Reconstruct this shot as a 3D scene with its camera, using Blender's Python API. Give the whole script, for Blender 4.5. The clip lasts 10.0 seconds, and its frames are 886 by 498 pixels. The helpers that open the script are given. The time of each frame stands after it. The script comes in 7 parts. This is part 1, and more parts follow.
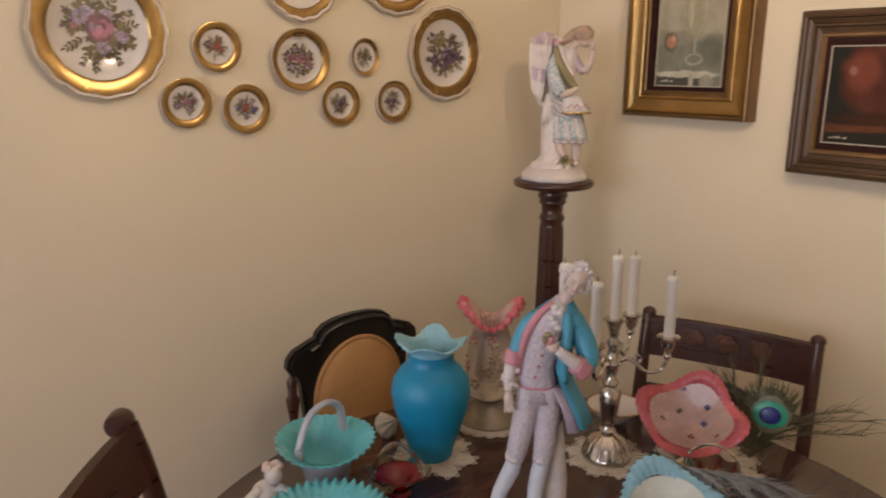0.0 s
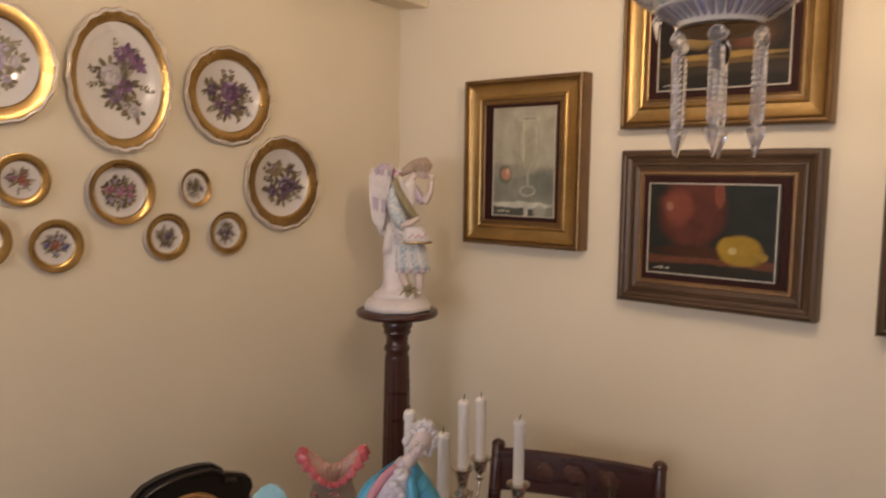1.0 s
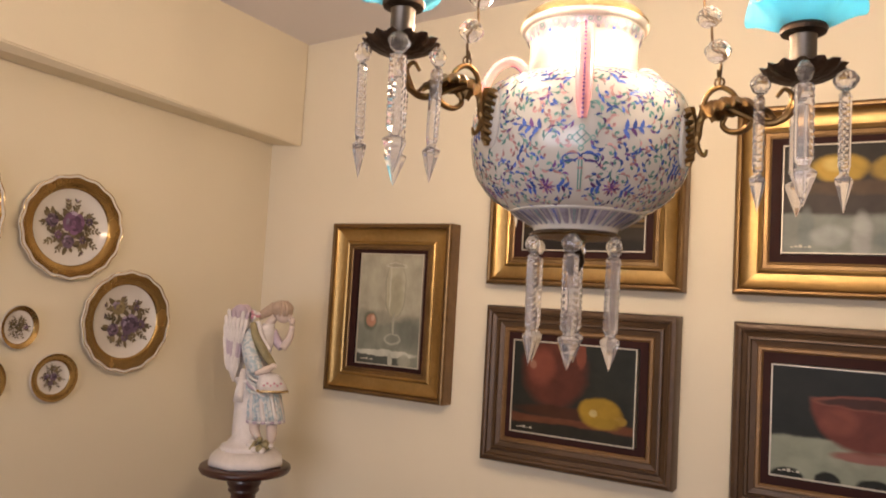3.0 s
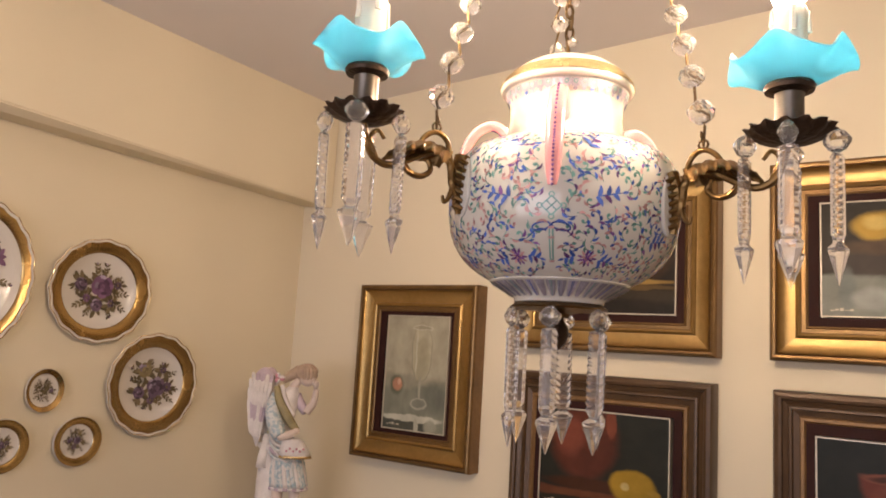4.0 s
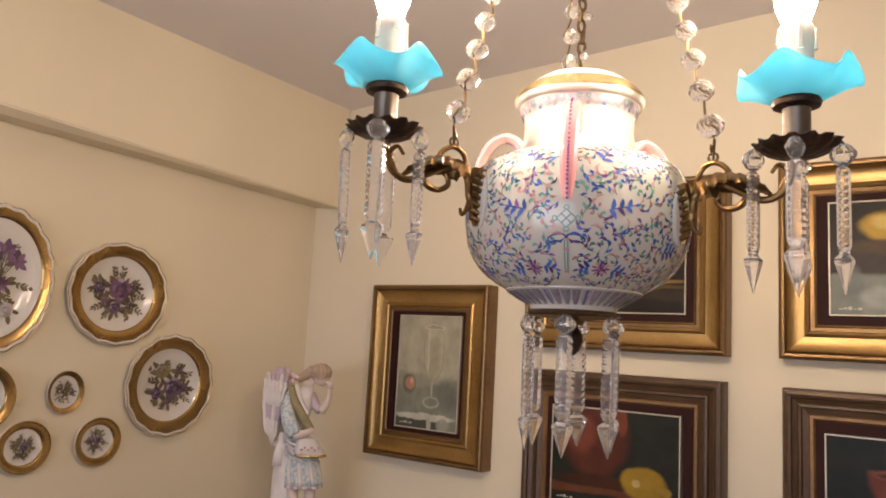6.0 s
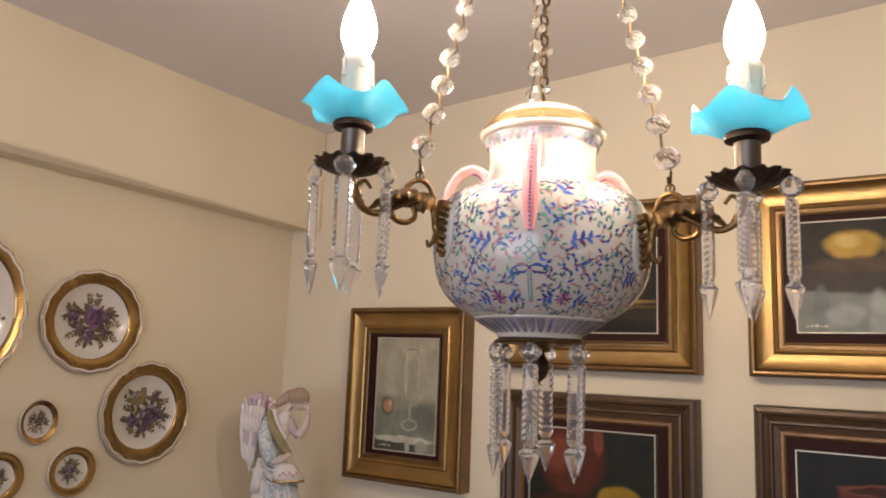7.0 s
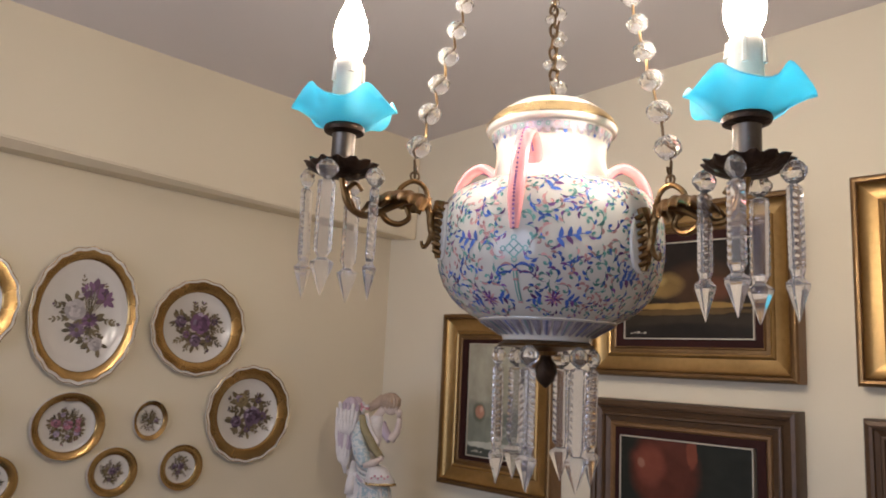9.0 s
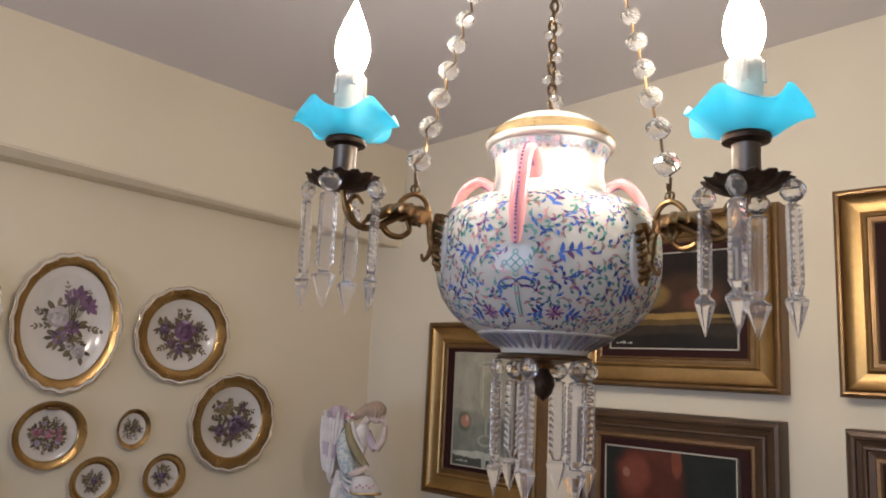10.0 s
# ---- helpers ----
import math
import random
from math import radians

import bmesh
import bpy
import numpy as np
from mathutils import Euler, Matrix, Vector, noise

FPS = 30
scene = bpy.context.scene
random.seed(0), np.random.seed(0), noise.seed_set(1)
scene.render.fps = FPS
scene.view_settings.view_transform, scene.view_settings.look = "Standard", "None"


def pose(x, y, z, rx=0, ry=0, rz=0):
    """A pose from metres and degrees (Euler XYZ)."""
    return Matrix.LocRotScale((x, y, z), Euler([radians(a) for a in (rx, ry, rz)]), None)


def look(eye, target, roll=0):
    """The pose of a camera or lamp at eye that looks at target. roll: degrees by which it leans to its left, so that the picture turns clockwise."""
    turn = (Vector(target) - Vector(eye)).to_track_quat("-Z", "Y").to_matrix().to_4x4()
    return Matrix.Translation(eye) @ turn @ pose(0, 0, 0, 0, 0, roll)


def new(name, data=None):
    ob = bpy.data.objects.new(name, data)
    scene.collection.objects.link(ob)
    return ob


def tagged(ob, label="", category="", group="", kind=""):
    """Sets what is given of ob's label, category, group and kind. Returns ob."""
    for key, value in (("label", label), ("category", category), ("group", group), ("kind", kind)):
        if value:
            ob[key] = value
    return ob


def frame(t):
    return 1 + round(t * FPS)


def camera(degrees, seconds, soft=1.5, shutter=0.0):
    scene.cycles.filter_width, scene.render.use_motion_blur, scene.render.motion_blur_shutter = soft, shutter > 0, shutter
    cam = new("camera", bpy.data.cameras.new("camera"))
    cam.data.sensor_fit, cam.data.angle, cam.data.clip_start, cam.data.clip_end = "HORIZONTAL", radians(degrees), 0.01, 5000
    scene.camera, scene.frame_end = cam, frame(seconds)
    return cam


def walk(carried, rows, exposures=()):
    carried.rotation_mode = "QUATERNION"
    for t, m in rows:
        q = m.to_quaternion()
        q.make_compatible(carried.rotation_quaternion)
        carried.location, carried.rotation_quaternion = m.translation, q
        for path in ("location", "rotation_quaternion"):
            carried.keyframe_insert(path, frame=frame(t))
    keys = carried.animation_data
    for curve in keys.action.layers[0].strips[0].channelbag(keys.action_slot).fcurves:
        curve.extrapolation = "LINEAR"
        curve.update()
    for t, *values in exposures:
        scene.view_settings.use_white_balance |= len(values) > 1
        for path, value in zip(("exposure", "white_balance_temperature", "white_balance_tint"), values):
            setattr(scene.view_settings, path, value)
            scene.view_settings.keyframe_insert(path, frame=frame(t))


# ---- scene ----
cam = camera(62.2, 10.0, soft=1.75, shutter=0.35)
PATH = [
    (0, (0.076, 0.078, 1.528), (1.305, 1.58, 1.045), 0.2),
    (0.5, (0.11, 0.085, 1.553), (1.505, 1.454, 1.129), 0.7),
    (1, (0.147, 0.121, 1.593), (1.694, 1.373, 1.394), 0.7),
    (1.5, (0.159, 0.144, 1.611), (1.856, 1.2, 1.543), 1.5),
    (2, (0.169, 0.153, 1.632), (1.939, 1.084, 1.649), 1.9),
    (2.5, (0.19, 0.15, 1.653), (1.946, 1.105, 1.708), 1.9),
    (3, (0.222, 0.138, 1.681), (1.956, 1.126, 1.811), 3.3),
    (4.5, (0.311, 0.065, 1.706), (1.92, 1.217, 2.001), 3.1),
    (5, (0.312, 0.058, 1.705), (1.917, 1.223, 1.967), 3.3),
    (6.5, (0.251, 0.089, 1.724), (1.895, 1.195, 1.995), 2.8),
    (7, (0.259, 0.06, 1.728), (1.909, 1.148, 2.036), 2.2),
    (7.5, (0.302, -0.006, 1.73), (1.879, 1.183, 2.048), 2.5),
    (8, (0.353, -0.078, 1.728), (1.785, 1.282, 2.047), 2.3),
    (8.5, (0.365, -0.08, 1.73), (1.73, 1.345, 2.051), 3.2),
    (9, (0.356, -0.043, 1.729), (1.772, 1.333, 2.042), 2.7),
    (9.5, (0.344, -0.034, 1.734), (1.816, 1.284, 2.042), 1.9),
    (10, (0.339, -0.031, 1.734), (1.79, 1.304, 2.067), 2.9),
]
EXPOSURES = [(0.0, 0.12, 6900, 12), (1.0, 0.0, 6950, 14), (2.5, 0.10, 7050, 15), (4.5, -0.06, 7050, 15), (6.5, -0.12, 6450, 12), (8.0, -0.37, 6000, 10), (10.0, -0.37, 5550, 7)]
walk(cam, [(t, look(eye, target, roll)) for t, eye, target, roll in PATH], EXPOSURES)

# ---- room numbers ----
XW, YW, XB, YB, ZC = 2.065, 1.875, -2.6, -2.4, 2.490
SLOPE = 0.042
BEAM_Y, BEAM_Z = 1.745, 2.147
TABLE = 0.72
WINDOW = (-1.1, 1.6, 0.85, 2.20)

# ---- world and large lights ----
world = bpy.data.worlds.new("sky")
world.use_nodes = True
scene.world = world
sky = world.node_tree.nodes.new("ShaderNodeTexSky")
sky.sky_type, sky.sun_disc = "NISHITA", False
sky.sun_elevation, sky.sun_rotation = radians(35), radians(200)
world.node_tree.links.new(sky.outputs[0], world.node_tree.nodes["Background"].inputs[0])
world.node_tree.nodes["Background"].inputs[1].default_value = 0.1

BULB_STRENGTH = 400.0
daylight = bpy.data.lights.new("window_daylight", "AREA")
daylight.shape, daylight.size, daylight.size_y = "RECTANGLE", 2.6, 1.25
daylight.energy, daylight.color = 46.0, (0.78, 0.82, 1.0)
day = new("window_daylight", daylight)
day.matrix_world = look((XB - 0.02, 0.25, 1.52), (1.2, 0.60, 1.10))


# ---- material helpers ----
def mat(name, color, rough=0.5, metal=0.0, vary=0.12, scale=8.0, bump=0.0, bump_scale=60.0, grain=None, coat=0.0,
        trans=0.0, ior=1.5, emit=0.0, sub=0.0, island=0.0, fine=0.5):
    m = bpy.data.materials.new(name)
    m.use_nodes = True
    nt = m.node_tree
    n, link = nt.nodes, nt.links.new
    b = n["Principled BSDF"]
    b.inputs["Roughness"].default_value = rough
    b.inputs["Metallic"].default_value = metal
    b.inputs["IOR"].default_value = ior
    b.inputs["Transmission Weight"].default_value = trans
    b.inputs["Coat Weight"].default_value = coat
    b.inputs["Coat Roughness"].default_value = 0.08
    if sub:
        b.inputs["Subsurface Weight"].default_value = sub
        b.inputs["Subsurface Radius"].default_value = (0.01, 0.01, 0.01)
    if emit:
        b.inputs["Emission Color"].default_value = (*color, 1)
        b.inputs["Emission Strength"].default_value = emit
    co = n.new("ShaderNodeTexCoord")
    mp = n.new("ShaderNodeMapping")
    link(co.outputs["Object"], mp.inputs[0])
    if grain:
        mp.inputs["Scale"].default_value = grain
    big, small = n.new("ShaderNodeTexNoise"), n.new("ShaderNodeTexNoise")
    big.inputs["Scale"].default_value, big.inputs["Detail"].default_value = scale, 4
    small.inputs["Scale"].default_value, small.inputs["Detail"].default_value = scale * 9, 3
    link(mp.outputs[0], big.inputs[0])
    link(mp.outputs[0], small.inputs[0])
    add = n.new("ShaderNodeMath")
    add.operation = "MULTIPLY_ADD"
    link(small.outputs[0], add.inputs[0])
    add.inputs[1].default_value = fine
    link(big.outputs[0], add.inputs[2])
    ramp = n.new("ShaderNodeMapRange")
    ramp.inputs[1].default_value, ramp.inputs[2].default_value = 0.45, 1.05
    ramp.inputs[3].default_value, ramp.inputs[4].default_value = 1 - vary, 1 + vary
    link(add.outputs[0], ramp.inputs[0])
    value = ramp.outputs[0]
    if island:
        geo = n.new("ShaderNodeNewGeometry")
        r2 = n.new("ShaderNodeMapRange")
        r2.inputs[3].default_value, r2.inputs[4].default_value = 1 - island, 1 + island
        link(geo.outputs["Random Per Island"], r2.inputs[0])
        mul = n.new("ShaderNodeMath")
        mul.operation = "MULTIPLY"
        link(value, mul.inputs[0])
        link(r2.outputs[0], mul.inputs[1])
        value = mul.outputs[0]
    mix = n.new("ShaderNodeVectorMath")
    mix.operation = "SCALE"
    mix.inputs[0].default_value = color
    link(value, mix.inputs["Scale"])
    link(mix.outputs[0], b.inputs["Base Color"])
    rr = n.new("ShaderNodeMapRange")
    rr.inputs[1].default_value, rr.inputs[2].default_value = 0.3, 0.7
    rr.inputs[3].default_value, rr.inputs[4].default_value = max(0.0, rough * 0.85), min(1.0, rough * 1.15)
    link(big.outputs[0], rr.inputs[0])
    link(rr.outputs[0], b.inputs["Roughness"])
    if bump:
        bn, bp = n.new("ShaderNodeTexNoise"), n.new("ShaderNodeBump")
        bn.inputs["Scale"].default_value, bn.inputs["Detail"].default_value = bump_scale, 5
        link(mp.outputs[0], bn.inputs[0])
        link(bn.outputs[0], bp.inputs["Height"])
        bp.inputs["Strength"].default_value = bump
        bp.inputs["Distance"].default_value = 0.004
        link(bp.outputs[0], b.inputs["Normal"])
    return m


def two_tone(name, ground, print_colour, scale, level=0.55, rough=0.5, bump=0.4):
    """A ground colour with printed or painted sprigs of another."""
    m = mat(name, ground, rough, vary=0.12, scale=30, bump=bump, bump_scale=120)
    n, link = m.node_tree.nodes, m.node_tree.links.new
    b = n["Principled BSDF"]
    base = b.inputs["Base Color"].links[0].from_socket
    co, tex, rng, mix = n.new("ShaderNodeTexCoord"), n.new("ShaderNodeTexNoise"), n.new("ShaderNodeMapRange"), n.new("ShaderNodeMix")
    tex.inputs["Scale"].default_value, tex.inputs["Detail"].default_value = scale, 2
    link(co.outputs["Object"], tex.inputs[0])
    rng.inputs[1].default_value, rng.inputs[2].default_value = level - 0.03, level + 0.05
    link(tex.outputs[0], rng.inputs[0])
    mix.data_type = "RGBA"
    link(rng.outputs[0], mix.inputs[0])
    link(base, mix.inputs[6])
    mix.inputs[7].default_value = (*print_colour, 1)
    link(mix.outputs[2], b.inputs["Base Color"])
    return m


def glass(name, color=(1, 1, 1), rough=0.02, ior=1.5):
    m = bpy.data.materials.new(name)
    m.use_nodes = True
    b = m.node_tree.nodes["Principled BSDF"]
    b.inputs["Base Color"].default_value = (*color, 1)
    b.inputs["Roughness"].default_value = rough
    b.inputs["IOR"].default_value = ior
    b.inputs["Transmission Weight"].default_value = 1.0
    return m


WALL = mat("cream_wall_paint", (0.78, 0.69, 0.52), 0.75, vary=0.03, scale=1.2, bump=0.12, bump_scale=35, fine=0.25)
CEIL = mat("ceiling_paint", (0.74, 0.70, 0.70), 0.85, vary=0.03, scale=1.0, bump=0.08, bump_scale=40, fine=0.25)
FLOOR = mat("wood_floor", (0.25, 0.14, 0.07), 0.4, vary=0.3, scale=3, grain=(1, 8, 1), bump=0.1)
WHITE = mat("white_woodwork", (0.8, 0.78, 0.74), 0.4, vary=0.04)
GOLD = mat("gilded_wood", (0.37, 0.232, 0.086), 0.36, 0.9, vary=0.22, scale=9, bump=0.12, bump_scale=70)
BRONZEGOLD = mat("rubbed_bronze_gilding", (0.20, 0.118, 0.048), 0.36, 0.8, vary=0.3, scale=9, bump=0.15, bump_scale=70)
DARKGOLD = mat("antique_gilded_edge", (0.20, 0.11, 0.045), 0.42, 0.5, vary=0.3, scale=12, bump=0.2)
BROWNFRAME = mat("brown_bronze_wood", (0.082, 0.045, 0.021), 0.38, 0.30, vary=0.28, scale=10, grain=(1, 1, 1), bump=0.15)
VELVET = mat("dark_brown_velvet", (0.032, 0.011, 0.009), 0.62, vary=0.2, scale=25)
VELVET.node_tree.nodes["Principled BSDF"].inputs["Specular IOR Level"].default_value = 0.12
SLIP = mat("pale_slip_edge", (0.48, 0.43, 0.34), 0.35, 0.2, vary=0.1)
PORCELAIN = mat("white_porcelain", (0.70, 0.66, 0.61), 0.16, vary=0.03, scale=5, coat=0.3)
RIMGOLD = mat("rim_gilding", (0.43, 0.275, 0.105), 0.25, 0.9, vary=0.2, scale=14)
CRYSTAL = mat("cut_crystal", (0.97, 0.96, 0.97), 0.03, vary=0.01, trans=0.90, ior=1.44)
LIDGOLD = mat("bright_gilding", (0.70, 0.52, 0.26), 0.25, 0.8, vary=0.15, scale=30)
CLEAR = mat("bead_crystal", (0.99, 0.975, 0.94), 0.02, vary=0.01, trans=0.92, ior=1.46)
BRASS = mat("aged_brass", (0.22, 0.13, 0.05), 0.36, 0.9, vary=0.35, scale=40, bump=0.3, bump_scale=120)
DARKBRASS = mat("tarnished_brass_wire", (0.15, 0.095, 0.045), 0.4, 0.9, vary=0.35, scale=60)
BRONZE = mat("dark_bronze", (0.07, 0.045, 0.03), 0.45, 0.8, vary=0.4, scale=60, bump=0.4, bump_scale=200)
PEWTER = mat("dull_socket_metal", (0.17, 0.145, 0.12), 0.42, 0.9, vary=0.15, scale=30)
PINK = mat("pink_glaze", (0.83, 0.36, 0.37), 0.15, vary=0.08, scale=20, coat=0.4)
POT = mat("enamelled_porcelain", (0.76, 0.72, 0.645), 0.14, vary=0.03, scale=10, coat=0.4, sub=0.55)
POT.node_tree.nodes["Principled BSDF"].inputs["Subsurface Radius"].default_value = (0.030, 0.027, 0.023)
COBALT = mat("cobalt_enamel", (0.075, 0.14, 0.44), 0.25, vary=0.3, island=0.45)
JADE = mat("green_enamel", (0.16, 0.34, 0.29), 0.25, vary=0.3, island=0.4)
ROSE = mat("rose_enamel", (0.58, 0.32, 0.30), 0.25, vary=0.3, island=0.35)
PURPLE = mat("purple_enamel", (0.20, 0.09, 0.26), 0.25, vary=0.35, island=0.5)
GREY = mat("band_enamel", (0.44, 0.40, 0.46), 0.25, vary=0.4, scale=60, island=0.3)
VIOLETPRINT = mat("violet_flower_print", (0.165, 0.085, 0.165), 0.3, vary=0.3, island=0.6)
PALEPRINT = mat("pale_petal_print", (0.44, 0.40, 0.40), 0.3, vary=0.2, island=0.35)
PLUM = mat("dark_flower_print", (0.12, 0.08, 0.125), 0.3, vary=0.3, island=0.7)
ROSEPRINT = mat("pink_flower_print", (0.32, 0.14, 0.19), 0.3, vary=0.3, island=0.6)
LEAFPRINT = mat("leaf_print", (0.15, 0.118, 0.066), 0.3, vary=0.3, island=0.5)
YELLOWPRINT = mat("yellow_flower_print", (0.24, 0.19, 0.10), 0.3, vary=0.3, island=0.4)
BLUEPRINT = mat("blue_flower_print", (0.09, 0.10, 0.22), 0.3, vary=0.3, island=0.4)
ORANGEPRINT = mat("orange_flower_print", (0.30, 0.09, 0.05), 0.3, vary=0.3, island=0.4)
LILACPRINT = mat("lilac_flower_print", (0.32, 0.26, 0.36), 0.3, vary=0.3, island=0.5)
OPALBLUE = mat("blue_opal_glass", (0.34, 0.70, 0.82), 0.12, vary=0.05, coat=0.5)
nt = OPALBLUE.node_tree
soft, blend = nt.nodes.new("ShaderNodeBsdfTranslucent"), nt.nodes.new("ShaderNodeMixShader")
soft.inputs[0].default_value = (0.27, 0.76, 0.94, 1)
blend.inputs[0].default_value = 0.55
nt.links.new(nt.nodes["Principled BSDF"].outputs[0], blend.inputs[1])
nt.links.new(soft.outputs[0], blend.inputs[2])
nt.links.new(blend.outputs[0], nt.nodes["Material Output"].inputs[0])
CANDLE = mat("ivory_candle_sleeve", (0.85, 0.80, 0.70), 0.4, vary=0.06, scale=60, sub=0.2)
BULB = mat("lit_bulb", (1.0, 0.80, 0.60), 0.3, emit=BULB_STRENGTH)


# ---- mesh helpers ----
def mesh_of(name, bm, mats, smooth=True, angle=40):
    me = bpy.data.meshes.new(name)
    bmesh.ops.recalc_face_normals(bm, faces=bm.faces[:])
    bm.to_mesh(me)
    bm.free()
    for m in (mats if isinstance(mats, (list, tuple)) else [mats]):
        me.materials.append(m)
    if smooth:
        me.shade_smooth()
        if angle < 180:
            me.set_sharp_from_angle(angle=radians(angle))
    return me


def part(name, bm, mats, parent=None, label="", smooth=True, angle=40, at=None):
    ob = new(name, bm if isinstance(bm, bpy.types.Mesh) else mesh_of(name, bm, mats, smooth, angle))
    if parent:
        ob.parent = parent
    if at is not None:
        ob.matrix_basis = at
    return tagged(ob, label)


def thing(name, label, category, group="", at=None, kind=""):
    ob = new(name)
    ob.empty_display_size = 0.05
    if at is not None:
        ob.matrix_basis = at
    return tagged(ob, label, category, group, kind)


def box(bm, x0, x1, y0, y1, z0, z1, bevel=0.0, slot=0):
    r = bmesh.ops.create_cube(bm, size=1.0, matrix=Matrix.Translation(((x0 + x1) / 2, (y0 + y1) / 2, (z0 + z1) / 2)) @ Matrix.Diagonal((abs(x1 - x0), abs(y1 - y0), abs(z1 - z0), 1)))
    if bevel:
        es = list({e for v in r["verts"] for e in v.link_edges})
        bmesh.ops.bevel(bm, geom=es, offset=bevel, segments=2, affect="EDGES", profile=0.6)
    return bm


def lathe(bm, profile, n=48, shape=None, m=None, slot=0, close=False, cap=True):
    """A turned form about z. shape(angle, i) returns (radius factor, height offset)."""
    rings = []
    for i, (r, z) in enumerate(profile):
        ring = []
        for k in range(n):
            a = 2 * math.pi * k / n
            f, dz = shape(a, i) if shape else (1.0, 0.0)
            v = Vector((r * f * math.cos(a), r * f * math.sin(a), z + dz))
            ring.append(bm.verts.new(m @ v if m else v))
        rings.append(ring)
    fs = []
    for a, b in zip(rings, rings[1:]):
        for k in range(n):
            fs.append(bm.faces.new((a[k], a[(k + 1) % n], b[(k + 1) % n], b[k])))
    if profile[0][0] > 1e-4 and not close and cap:
        fs.append(bm.faces.new(rings[0][::-1]))
    if profile[-1][0] > 1e-4 and not close and cap:
        fs.append(bm.faces.new(rings[-1]))
    if close:
        for k in range(n):
            fs.append(bm.faces.new((rings[-1][k], rings[-1][(k + 1) % n], rings[0][(k + 1) % n], rings[0][k])))
    for f in fs:
        f.material_index = slot
    return bm


def smooth_path(pts, n=8):
    """Catmull-Rom through pts."""
    p = [Vector(q) for q in pts]
    p = [p[0] * 2 - p[1]] + p + [p[-1] * 2 - p[-2]]
    out = []
    for i in range(1, len(p) - 2):
        for k in range(n):
            t = k / n
            a, b, c, d = p[i - 1:i + 3]
            out.append(0.5 * ((2 * b) + (c - a) * t + (2 * a - 5 * b + 4 * c - d) * t * t + (3 * b - a - 3 * c + d) * t ** 3))
    out.append(p[-2])
    return out


def tube(bm, pts, radii, n=8, slot=0, flat=1.0, m=None):
    """A tube along pts; radii is one number or a function of 0..1; flat squeezes it sideways."""
    pts = [Vector(p) for p in pts]
    up, rings, fs = Vector((0.13, 0.21, 0.97)).normalized(), [], []
    for i, p in enumerate(pts):
        d = (pts[min(i + 1, len(pts) - 1)] - pts[max(i - 1, 0)]).normalized()
        s = d.cross(up)
        if s.length < 0.05:
            s = d.cross(Vector((1, 0, 0)))
        s.normalize()
        u = s.cross(d).normalized()
        r = radii(i / (len(pts) - 1)) if callable(radii) else radii
        ring = []
        for k in range(n):
            a = 2 * math.pi * k / n
            v = p + s * (math.cos(a) * r * flat) + u * (math.sin(a) * r)
            ring.append(bm.verts.new(m @ v if m else v))
        rings.append(ring)
    for a, b in zip(rings, rings[1:]):
        for k in range(n):
            fs.append(bm.faces.new((a[k], a[(k + 1) % n], b[(k + 1) % n], b[k])))
    fs += [bm.faces.new(rings[0][::-1]), bm.faces.new(rings[-1])]
    for f in fs:
        f.material_index = slot
    return bm


def ball(bm, c, r, slot=0, u=12, v=8, m=None, rot=None):
    r = r if isinstance(r, (tuple, list)) else (r, r, r)
    t = Matrix.Translation(c) @ (rot or Matrix()) @ Matrix.Diagonal((*r, 1))
    for vert in (q := bmesh.ops.create_uvsphere(bm, u_segments=u, v_segments=v, radius=1.0, matrix=(m @ t) if m else t))["verts"]:
        for f in vert.link_faces:
            f.material_index = slot
    return bm


def ring_shape(count, amount, lift=0.0, from_i=0, phase=0.0):
    return lambda a, i: (1 + amount * math.cos(count * a + phase), lift * math.cos(count * a + phase)) if i >= from_i else (1.0, 0.0)


# ---- the room ----
def structure(name, bm, m, label, category):
    return tagged(part(name, bm, m, smooth=False), label, category, kind="structure")


structure("floor", box(bmesh.new(), XB - 0.2, XW + 0.2, YB - 0.2, YW + 0.2, -0.12, 0.0), FLOOR, "brown wooden floor of the dining room", "floor")
bm = box(bmesh.new(), XB - 0.2, XW + 0.2, YB - 0.2, YW + 0.2, ZC, ZC + 0.34)
for vert in bm.verts:
    if vert.co.z < ZC + 0.1:
        vert.co.z += SLOPE * (BEAM_Y - vert.co.y)
structure("ceiling", bm, CEIL, "plain pale grey-white painted ceiling", "ceiling")
structure("wall_north", box(bmesh.new(), XB - 0.2, XW, YW, YW + 0.2, 0, ZC + 0.25), WALL, "cream painted wall hung with porcelain plates", "wall")
structure("wall_east", box(bmesh.new(), XW, XW + 0.2, YB - 0.2, YW + 0.2, 0, ZC + 0.25), WALL, "cream painted wall hung with framed still lifes", "wall")
structure("wall_south", box(bmesh.new(), XB - 0.2, XW, YB - 0.2, YB, 0, ZC + 0.25), WALL, "plain cream painted wall", "wall")
y0, y1, z0, z1 = WINDOW
bm = bmesh.new()
for a, b, c, d in ((YB, y0, 0, ZC + 0.25), (y1, YW, 0, ZC + 0.25), (y0, y1, 0, z0), (y0, y1, z1, ZC + 0.25)):
    box(bm, XB - 0.2, XB, a, b, c, d)
structure("wall_west", bm, WALL, "plain cream painted wall with a window opening", "wall")
win = thing("window_1", "white framed window that lets in daylight", "window", kind="structure")
bm = bmesh.new()
